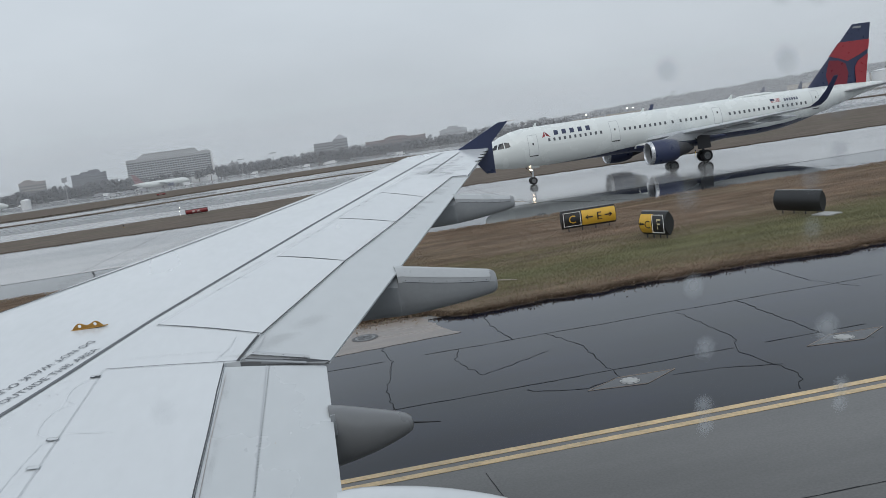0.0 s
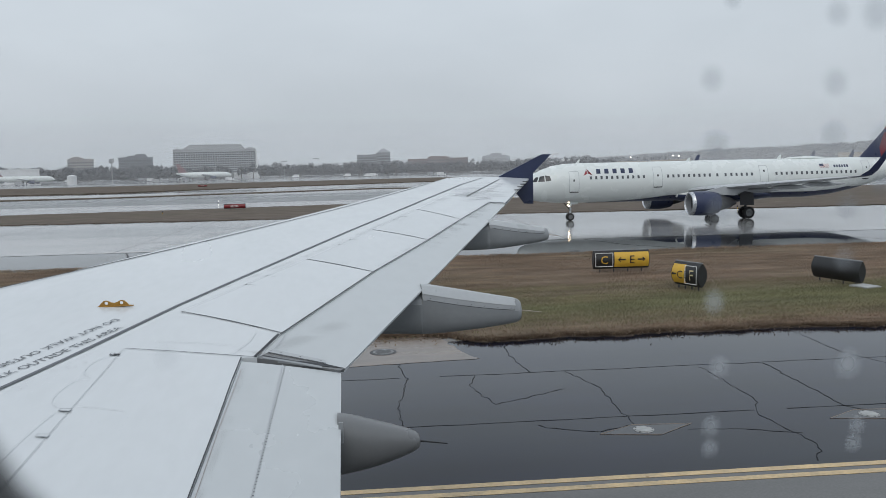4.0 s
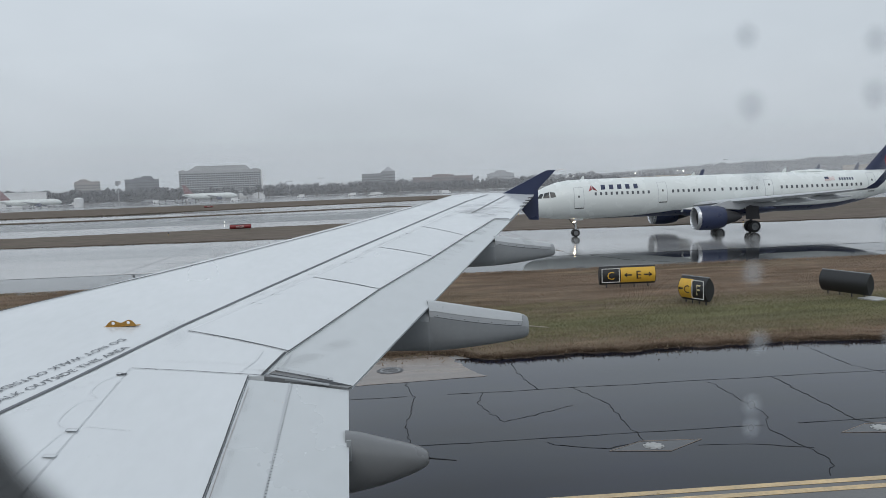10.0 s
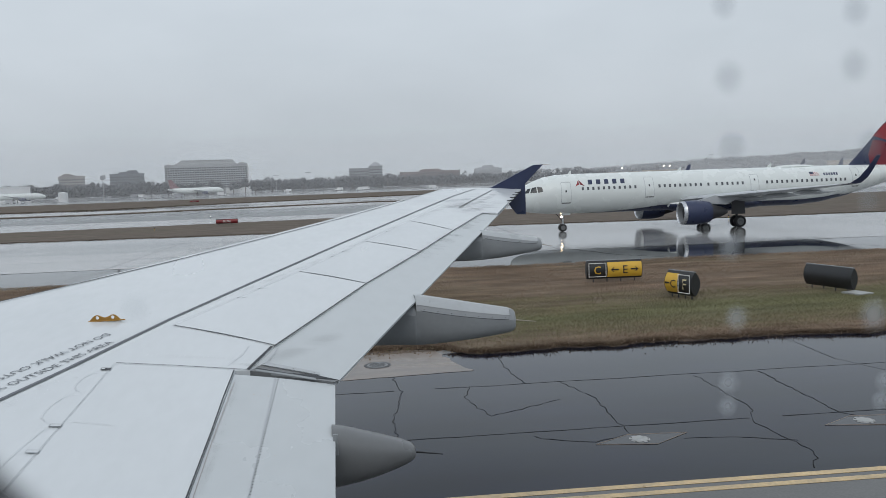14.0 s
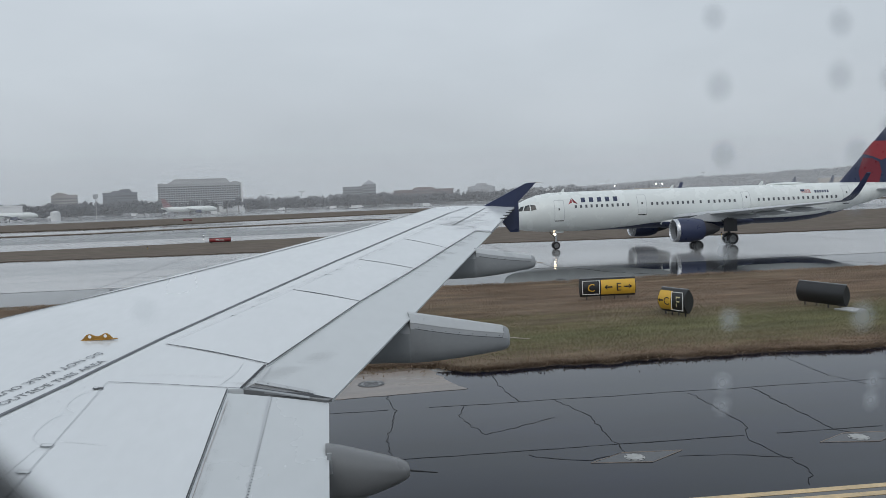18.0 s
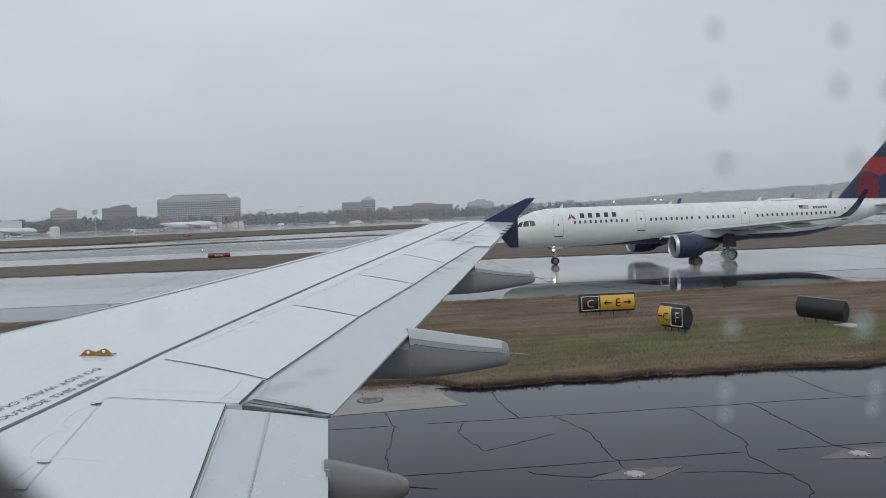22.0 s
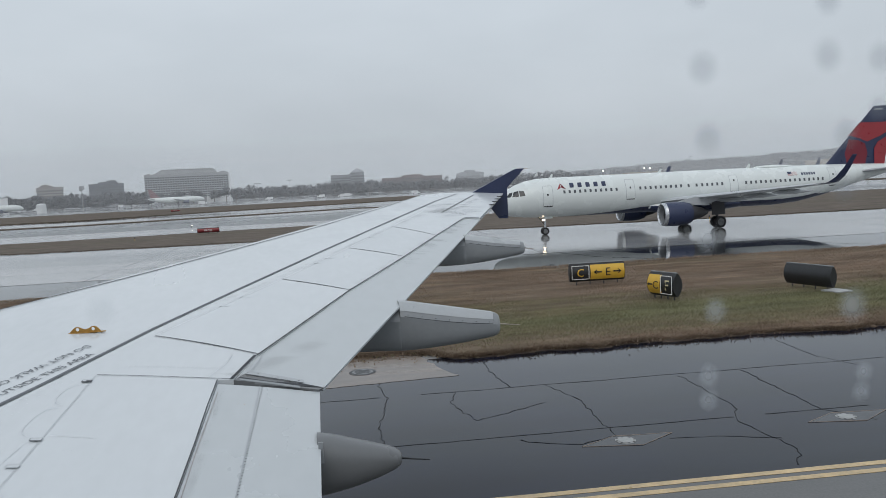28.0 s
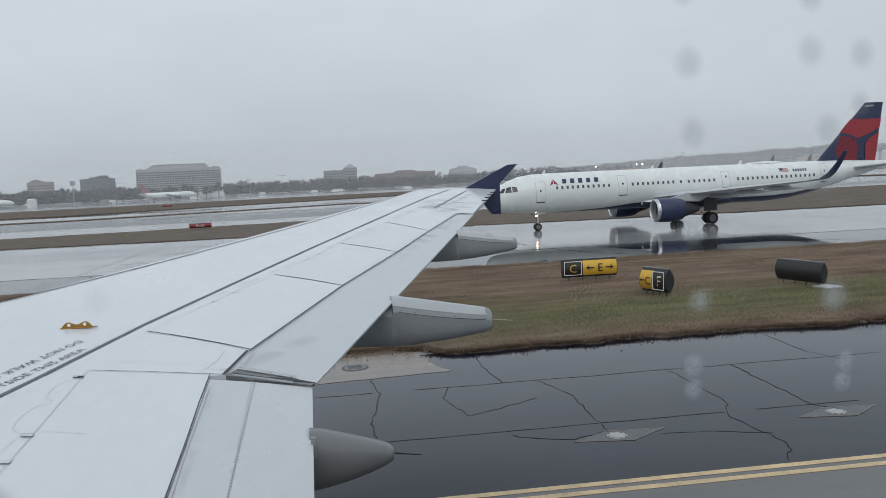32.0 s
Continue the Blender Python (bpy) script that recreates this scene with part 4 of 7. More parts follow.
# faint dirt that runs along the joints, most of it near the tip
for pts, w, m, up in (([(1.7, 13.6), (2.2, 14.4), (3.0, 16.2)], 0.7, M_GRIME, 0.0045), ([(1.85, 13.3), (2.35, 13.9), (2.9, 14.9)], 0.3, M_GRIME, 0.0066), ([(0.25, 8.62), (1.55, 11.72), (2.28, 13.4)], 0.14, M_GRIME, 0.0072),
                      ([(-0.44, 6.8), (0.26, 8.63)], 0.04, M_GRIME_B, 0.0074), ([(-1.25, 7.3), (-0.4, 9.0), (1.0, 12.3)], 0.08, M_GRIME, 0.0067), ([(-2.4, 8.5), (-0.2, 12.6)], 0.4, M_GRIME, 0.0042),
                      ([(-0.7, 6.45), (-0.45, 6.4), (-0.2, 6.36)], 0.08, M_GRIME_B, 0.007), ([(1.8, 14.5), (2.1, 14.9), (2.5, 15.1)], 0.35, M_GRIME, 0.0048), ([(1.95, 14.2), (2.2, 13.95), (2.4, 13.55)], 0.26, M_GRIME_B, 0.0076),
                      ([(2.05, 14.2), (2.45, 14.6), (2.8, 14.85)], 0.24, M_GRIME_B, 0.0079), ([(1.2, 12.7), (1.6, 13.6), (2.05, 14.15)], 0.2, M_GRIME, 0.0082), 
                      ([(0.8, 9.7), (1.3, 10.9), (1.75, 12.0)], 0.3, M_GRIME, -0.0044), ([(-0.5, 6.5), (-0.3, 6.75), (0.0, 7.2)], 0.2, M_GRIME, -0.0044),
                      ([(1.5, 11.4), (1.85, 12.2), (2.2, 13.0)], 0.2, M_GRIME, -0.0042),
                      ([(-0.62, 6.2), (-0.6, 5.4), (-0.62, 4.2)], 0.06, M_GRIME, -0.0058),
                      ([(2.3, 14.35), (2.75, 15.3), (3.2, 16.4)], 0.16, M_GRIME_B, 0.0084), ([(1.75, 13.9), (2.3, 13.95), (2.75, 14.2)], 0.12, M_GRIME_B, 0.0088)):
    smear(pts, w, m, up)

# flaps
plate("flap_outboard", ((-0.75, 6.43), (2.1, 13.42), (2.52, 13.42), (-0.027, 6.32)), -0.006, 0.1, M_FLAP, wing, "pale grey outboard flap, slightly stained", nu=24, droop=0.012)
plate("flap_inboard", ((-0.646, 2.0), (-0.646, 6.29), (-0.045, 6.27), (-0.062, 2.0)), -0.008, 0.12, M_FLAP, wing, "pale grey inboard flap with a rivet row", nu=14, droop=0.012)
seam("flap_seal", [(-0.40, 6.29), (-0.41, 4.9), (-0.44, 2.1)], 0.004, M_FAINT, wing, -0.0072)
# plate that fills the gap, its grey stands for the gap's shade
plate("flap_gap", ((-0.56, 6.352), (-0.5, 6.47), (-0.02, 6.31), (-0.05, 6.27)), -0.004, 0.05, M_FAIR_D, wing, "grey plate with the gap's shade painted in, between the two flaps", nu=3, nv=4)
plate("flap_rail", ((-0.5, 6.452), (-0.478, 6.5), (-0.139, 6.39), (-0.139, 6.35)), 0.001, 0.02, M_LID, wing, "pale metal end rail", nu=3, nv=4)
plate("flap_lip", ((-0.52, 6.35), (-0.53, 6.378), (-0.161, 6.302), (-0.161, 6.274)), 0.0, 0.02, M_FAIR, wing, nu=3, nv=4)
# strips laid on top paint in the dark of the slits
seam("flap_slit", [(-0.53, 6.395), (-0.4, 6.362), (-0.161, 6.312)], 0.013, M_SEAL, wing, -0.0015)
plate("flap_slit", ((-0.3, 6.352), (-0.139, 6.343), (-0.026, 6.306), (-0.161, 6.306)), -0.001, 0.01, M_SEAL, wing, nu=2, nv=2)
seam("flap_slit", [(-0.5, 6.45), (-0.139, 6.348)], 0.005, M_SEAL, wing, 0.0022)
seam("flap_slit", [(-0.495, 6.505), (-0.139, 6.393)], 0.004, M_FAINT, wing, 0.0022)
for x, y in ((-0.485, 6.475), (-0.42, 6.458), (-0.3, 6.42), (-0.17, 6.378)):
    seam("screw_head", [(x - 0.004, y), (x + 0.004, y)], 0.007, M_SEAL, wing, 0.0024)
seam("joint_seal", [(-0.467, 6.508), (-0.425, 6.72), (-0.42, 6.777)], 0.005, M_FAINT, wing, 0.001)
v, f = [], []
for k in range(90):
    y = 6.26 - k * 0.03
    x = -0.385 - 0.02 * (6.26 - y) / 1.4
    z = surf(x, y) - 0.0075
    q = len(v)
    v += [(x - 0.004, y - 0.004, z), (x + 0.004, y - 0.004, z), (x + 0.004, y + 0.004, z), (x - 0.004, y + 0.004, z)]
    f.append((q, q + 1, q + 2, q + 3))
tagged(link_mesh("rivet_row", v, f, M_STRIPE, wing), "row of dark rivets on the inboard flap", kind="stuff")
v, f = [], []
rng = random.Random(8)
for k in range(46):
    x, y = (-1.2 + 0.62 * (k % 23) / 22, 6.52 + 0.02 * (k // 23)) if k < 46 else (0, 0)
    z = surf(x, y) + 0.002
    q = len(v)
    v += [(x - 0.003, y - 0.003, z), (x + 0.003, y - 0.003, z), (x + 0.003, y + 0.003, z), (x - 0.003, y + 0.003, z)]
    f.append((q, q + 1, q + 2, q + 3))
for k in range(70):
    x, y = -1.66 + 0.14 * rng.random(), 5.6 + 0.9 * rng.random()
    x += 0.25 * (y - 6.0)
    z = surf(x, y) + 0.002
    q = len(v)
    v += [(x - 0.003, y - 0.003, z), (x + 0.003, y - 0.003, z), (x + 0.003, y + 0.003, z), (x - 0.003, y + 0.003, z)]
    f.append((q, q + 1, q + 2, q + 3))
tagged(link_mesh("rivets", v, f, M_THIN, wing), "faint rivets on the wing skin", kind="stuff")

# wingtip fence, static wicks at the tip
v, f = prism([(2.9, 4.83), (3.14, 4.89), (4.046, 5.326), (4.249, 5.33), (3.867, 4.95), (3.87, 4.322), (3.68, 4.331), (3.487, 4.595), (3.25, 4.72)], 16.97, 17.03, "y")
fence = link_mesh("wingtip_fence", v, f, M_NAVY, wing, "dark navy wingtip fence")
for y in (15.05, 15.5, 15.92, 16.32):
    x = along(TE_PTS, y)
    part("static_wick", bm_box(x - 0.05, x + 0.06, y - 0.012, y + 0.012, surf(x, y) - 0.004, surf(x, y) + 0.016, 0.003), M_BLACK, wing)
part("static_wick", bm_cyl((4.2, 17.0, 5.322), (4.42, 17.0, 5.332), 0.006, 0.003, 6), M_WICK, wing)


# sections of a fairing: a lidded one with a chamfered top, and a round one
LOWER = ((1.0, 0.0), (0.995, 0.28), (0.94, 0.56), (0.78, 0.8), (0.45, 0.96), (0.0, 1.0))
ROUND = tuple((math.copysign(abs(math.cos(a)) ** 0.8, math.cos(a)), math.copysign(abs(math.sin(a)) ** 0.9, math.sin(a))) for a in np.linspace(0, 2 * math.pi, 33)[:-1])


def lidded(x, y, w, zt, zb, r):
    """One ring: a narrow flat top, two facets of the lid on either side, and a rounded keel."""
    ch = (zt - zb) * (0.25 + 0.17 * max(0.0, min(1.0, r)))
    side = [(0.34, zt), (0.4, zt - 0.04 * ch), (0.86, zt - 0.62 * ch), (0.97, zt - ch), (0.985, zt - ch - 0.004)]
    side += [(q, zt - ch - 0.006 - (zt - ch - 0.006 - zb) * t) for q, t in LOWER]
    return [(x, y - w * q, z) for q, z in side] + [(x, y + w * q, z) for q, z in side[-2::-1]]


def ease(pts, x, k):
    """Smooth curve through a few stations (Catmull-Rom in x)."""
    i = max(0, min(len(pts) - 2, sum(1 for p in pts if p[0] <= x) - 1))
    p0, p1, p2, p3 = pts[max(0, i - 1)], pts[i], pts[i + 1], pts[min(len(pts) - 1, i + 2)]
    t = (x - p1[0]) / (p2[0] - p1[0])
    m1, m2 = (p2[k] - p0[k]) / (p2[0] - p0[0]) * (p2[0] - p1[0]), (p3[k] - p1[k]) / (p3[0] - p1[0]) * (p2[0] - p1[0])
    return (2 * t ** 3 - 3 * t * t + 1) * p1[k] + (t ** 3 - 2 * t * t + t) * m1 + (3 * t * t - 2 * t ** 3) * p2[k] + (t ** 3 - t * t) * m2


def canoe(y, pts, half, nose_x, wick, paint=None, section=None, blunt=0.62):
    """A flap track fairing: x, top and bottom along its length."""
    te = along(TE_PTS, y)
    xe, ze, be = pts[-1]
    ends = ((0.045, 0.985), (0.028, 0.955), (0.014, 0.89), (0.005, 0.77), (0.0, 0.6))
    xs = [(x, 1.0) for x in sorted(list(np.linspace(pts[0][0], xe - 0.06, 22)) + [te - 0.022, te - 0.018])] + [(xe - d, q) for d, q in ends]

    def top(x):
        """Height of the ridge: a straight run from the trailing edge to the end."""
        if section is None and x > te:
            z0 = ease(pts, te, 1)
            return z0 + (ze - z0) * (x - te) / (xe - te)
        return ease(pts, x, 1)

    def ring(x, w, zt, zb, r):
        if section is None:
            return lidded(x, y, w, zt, zb, r)
        return [(x, y + w * q, (zt + zb) / 2 + (zt - zb) / 2 * t) for q, t in section]

    def width(x):
        r = (x - te) / (xe - te)
        return half * (1.0 if r < 0 else 1.0 - (1 - blunt) * r ** 1.6)

    rings = [ring(nose_x, 0.15 * half, pts[0][1] - 0.12, pts[0][1] - 0.2, 0)]
    for x, shrink in xs:
        zt, zb = top(x), ease(pts, x, 2)
        if x < te - 0.02:
            zt = min(zt, surf(x, y) - 0.055)
            zb = min(zb, zt - 0.1)
        zc, hz = (zt + zb) / 2, (zt - zb) / 2 * shrink
        rings.append(ring(x, width(x) * shrink, zc + hz, zc - hz, (x - te) / (xe - te)))
    v, f = loft(rings)
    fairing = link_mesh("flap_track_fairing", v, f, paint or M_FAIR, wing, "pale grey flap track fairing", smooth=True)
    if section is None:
        # the upper facets get their own lighter tone in place of skylight
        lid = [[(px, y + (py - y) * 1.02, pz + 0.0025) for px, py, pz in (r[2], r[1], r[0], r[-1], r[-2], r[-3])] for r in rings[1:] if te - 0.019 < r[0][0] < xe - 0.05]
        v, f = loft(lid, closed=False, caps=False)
        link_mesh("lid", v, f, M_LID, fairing, "fairing lid with sky light painted into its tone", smooth=True)
    part("static_wick", bm_cyl((xe - 0.03, y, (ze + be) / 2), (xe + wick, y, (ze + be) / 2 - 0.03), 0.006, 0.003, 6), M_WICK if section is None else M_BLACK, fairing, "thin discharge rod")
    if section is not None:
        return fairing
    # joint of the lid, its rounded end strap, and screw heads
    vs, sv, sf = [], [], []
    for i in range(31):
        x = te + 0.02 + (xe - 0.1 - te) * min(1.0, i / 26)
        r = (x - te) / (xe - te)
        zt, zb = top(x), ease(pts, x, 2)
        ch = (zt - zb) * (0.25 + 0.17 * r)
        up = max(0, i - 26) / 4
        z = zt - ch * (1.0 - 0.85 * up)
        yy = y - width(x) * (0.985 - 0.45 * max(0.0, up - 0.35)) - 0.004
        x += 0.012 * math.sin(math.pi * up / 2)
        vs += [(x, yy, z + 0.001), (x + 0.004 * up, yy, z - 0.004 * (1 - up))]
        if i % 4 == 1 and i < 26:
            q = len(sv)
            sv += [(x - 0.0035, yy - 0.001, z + 0.012), (x + 0.0035, yy - 0.001, z + 0.012), (x + 0.0035, yy - 0.001, z + 0.019), (x - 0.0035, yy - 0.001, z + 0.019)]
            sf.append((q, q + 1, q + 2, q + 3))
    link_mesh("fairing_joint", vs, [(2 * i, 2 * i + 1, 2 * i + 3, 2 * i + 2) for i in range(30)], M_SEAL, fairing)
    tagged(link_mesh("screw_heads", sv, sf, M_SEAL, fairing), "row of dark screw heads", kind="stuff")
    return fairing


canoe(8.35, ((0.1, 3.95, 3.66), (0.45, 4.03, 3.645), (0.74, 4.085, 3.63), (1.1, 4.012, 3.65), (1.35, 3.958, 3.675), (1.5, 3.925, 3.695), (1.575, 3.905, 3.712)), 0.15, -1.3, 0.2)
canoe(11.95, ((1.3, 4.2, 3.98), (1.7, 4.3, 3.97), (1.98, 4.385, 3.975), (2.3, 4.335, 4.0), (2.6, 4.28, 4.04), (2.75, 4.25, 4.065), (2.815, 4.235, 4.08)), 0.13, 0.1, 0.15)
# low fairing: same paint as the others, its shade put into a darker grey
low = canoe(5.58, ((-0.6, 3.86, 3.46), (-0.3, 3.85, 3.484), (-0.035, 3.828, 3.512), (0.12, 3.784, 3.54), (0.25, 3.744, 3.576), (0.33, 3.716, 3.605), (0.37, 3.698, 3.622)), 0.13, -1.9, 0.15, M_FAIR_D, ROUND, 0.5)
part("seal_plate", bm_box(-0.06, -0.035, 5.44, 5.452, 3.72, 3.83, 0.002), M_FAIR, low, "pale seal plate")
root = canoe(4.55, ((-0.6, 3.7, 3.4), (-0.3, 3.76, 3.42), (-0.03, 3.795, 3.42), (0.15, 3.772, 3.42), (0.35, 3.722, 3.43), (0.55, 3.65, 3.45), (0.68, 3.59, 3.47)), 0.17, -1.6, 0.02, None, ROUND, 0.6)
root.data.materials[0] = M_WING


# ochre bracket with two eyes
def bracket():
    hook = thing("wing_bracket", (-1.65, 7.27, surf(-1.65, 7.27) + LIFT), "ochre metal escape-rope bracket with two eyes, on the wing", "bracket")
    part("foot_plate", bm_box(-0.112, 0.112, -0.016, 0.016, 0.0, 0.006, 0.002), M_HOOK, hook)
    for side in (-1, 1):
        shape = [(0.0, 0.004), (0.112, 0.004), (0.1, 0.014), (0.084, 0.036), (0.072, 0.049), (0.058, 0.055), (0.044, 0.053), (0.03, 0.044), (0.016, 0.036), (0.0, 0.034)]
        cx, cz, n = 0.052, 0.031, 40
        hole, edge = [], []
        for i in range(n):
            a = 2 * math.pi * i / n
            dx, dz = math.cos(a), math.sin(a)
            reach = 1.0
            for (ax, az), (bx, bz) in zip(shape, shape[1:] + shape[:1]):
                ex, ez = bx - ax, bz - az
                det = dx * ez - dz * ex
                if abs(det) < 1e-9:
                    continue
                t = ((ax - cx) * ez - (az - cz) * ex) / det
                u = ((ax - cx) * dz - (az - cz) * dx) / det
                if t > 0 and -1e-6 <= u <= 1 + 1e-6:
                    reach = min(reach, t)
            hole.append((side * (cx + 0.0125 * dx), cz + 0.0148 * dz))
            edge.append((side * (cx + reach * dx), cz + reach * dz))
        v = [(x, y, z * 0.82) for y in (-0.006, 0.006) for ring in (hole, edge) for x, z in ring]
        f = []
        for i in range(n):
            j = (i + 1) % n
            f += [(i, j, n + j, n + i), (2 * n + i, 3 * n + i, 3 * n + j, 2 * n + j), (i, 2 * n + i, 2 * n + j, j), (n + i, n + j, 3 * n + j, 3 * n + i)]
        link_mesh("eye_plate", v, f, M_HOOK, hook)
    part("lug", bm_box(0.1, 0.135, -0.008, 0.008, 0.0, 0.007, 0.002), M_HOOK, hook)
    return hook


bracket()


def lettering(body, size, origin, angle, name, ends=False):
    """Stencilled words laid on the wing from a plan point, along a plan angle."""
    v, f = text_mesh(body, size)
    wide = max(p[0] for p in v) if ends else 0.0
    v = [(p[0] - wide, p[1] * 0.78, 0) for p in v]
    c, s = math.cos(angle), math.sin(angle)
    out = []
    for x, y, _ in v:
        px, py = origin[0] + c * x - s * y, origin[1] + s * x + c * y
        out.append((px, py, surf(px, py) + 0.004))
    return link_mesh(name, out, f, M_STRIPE, wing, "dark grey stencilled warning words")


lettering("DO NOT WALK OUTSIDE THIS AREA", 0.094, (-1.455, 6.765), radians(68), "warning_stencil", True)
lettering("DO NOT WALK OUTSIDE THIS AREA", 0.094, (-1.563, 6.96), radians(248), "warning_stencil")

# ---------- the taxiing airliner on the far taxiway ----------
FUS = ((0.0, 0.06, -0.72), (0.1, 0.3, -0.7), (0.35, 0.6, -0.64), (0.8, 0.93, -0.52), (1.5, 1.26, -0.37), (2.4, 1.57, -0.2), (3.4, 1.8, -0.08), (4.7, 1.94, -0.01),
       (6.5, 1.975, 0.0), (12, 1.975, 0), (18, 1.975, 0), (24, 1.975, 0), (30, 1.975, 0.0), (32.5, 1.87, 0.1), (35, 1.62, 0.33), (38, 1.22, 0.68), (41, 0.76, 1.05), (43.4, 0.4, 1.3), (44.5, 0.24, 1.38))
AXIS_Z = 3.75


def fus_at(s):
    k = [p[0] for p in FUS]
    return float(np.interp(s, k, [p[1] for p in FUS])), float(np.interp(s, k, [p[2] for p in FUS]))


def side_point(s, z, lift):
    """A point on the fuselage's port side at a station and a height over its axis."""
    r, c = fus_at(s)
    a = max(-0.98, min(0.98, (z - c) / r))
    return (s, -(r * math.sqrt(1 - a * a) + lift), AXIS_Z + z)


def side_patch(name, poly, lift, material, parent, label="", cuts=6):
    """A painted or glazed shape that follows the fuselage: four corners (station, height)."""
    a, b, c, d = [Vector((*p, 0)) for p in poly]
    vs, fs = [], []
    rows = max(2, math.ceil(max(abs(d.y - a.y), abs(c.y - b.y)) / 0.16))
    for i in range(cuts + 1):
        for j in range(rows + 1):
            s, t = i / cuts, j / rows
            p = (a * (1 - s) + b * s) * (1 - t) + (d * (1 - s) + c * s) * t
            vs.append(side_point(p.x, p.y, lift))
    for i in range(cuts):
        for j in range(rows):
            q = i * (rows + 1) + j
            fs.append((q, q + rows + 1, q + rows + 2, q + 1))
    return link_mesh(name, vs, fs, material, parent, label)


def ring_at(s, r, c, n=40, flat=0.0):
    return [(s, r * math.cos(2 * math.pi * i / n), AXIS_Z + c + r * math.sin(2 * math.pi * i / n)) for i in range(n)]


def foil(root, tip, t_root, t_tip, axis="y"):
    """A tapered flying surface from a root chord to a tip chord: (x0, x1, across, z)."""
    prof = ((0, 0), (0.02, 0.35), (0.1, 0.75), (0.3, 1.0), (0.6, 0.72), (1.0, 0.06), (0.6, -0.3), (0.3, -0.5), (0.1, -0.45), (0.02, -0.25))
    rings = []
    for (x0, x1, w, z), th in ((root, t_root), (tip, t_tip)):
        ring = []
        for c, h in prof:
            x = x0 + (x1 - x0) * c
            ring.append((x, w, z + h * th) if axis == "y" else (x, h * th, z))
        rings.append(ring)
    return loft(rings)


def wheel(parent, at, r, w):
    """A tyre with its rim."""
    n = 24
    prof = ((-0.5, 0.62), (-0.5, 0.86), (-0.36, 0.97), (-0.15, 1.0), (0.15, 1.0), (0.36, 0.97), (0.5, 0.86), (0.5, 0.62))
    rings = [[(at[0] + r * q * math.cos(2 * math.pi * i / n), at[1] + w * p, at[2] + r * q * math.sin(2 * math.pi * i / n)) for p, q in prof] for i in range(n + 1)]
    v, f = loft(rings, closed=True, caps=False)
    tyre = link_mesh("tyre", v, f, M_TYRE, parent, "black rubber tyre", smooth=True)
    part("rim", bm_cyl((at[0], at[1] - w * 0.4, at[2]), (at[0], at[1] + w * 0.4, at[2]), r * 0.6, r * 0.6, 20), M_FAIR_D, tyre, "grey metal rim")


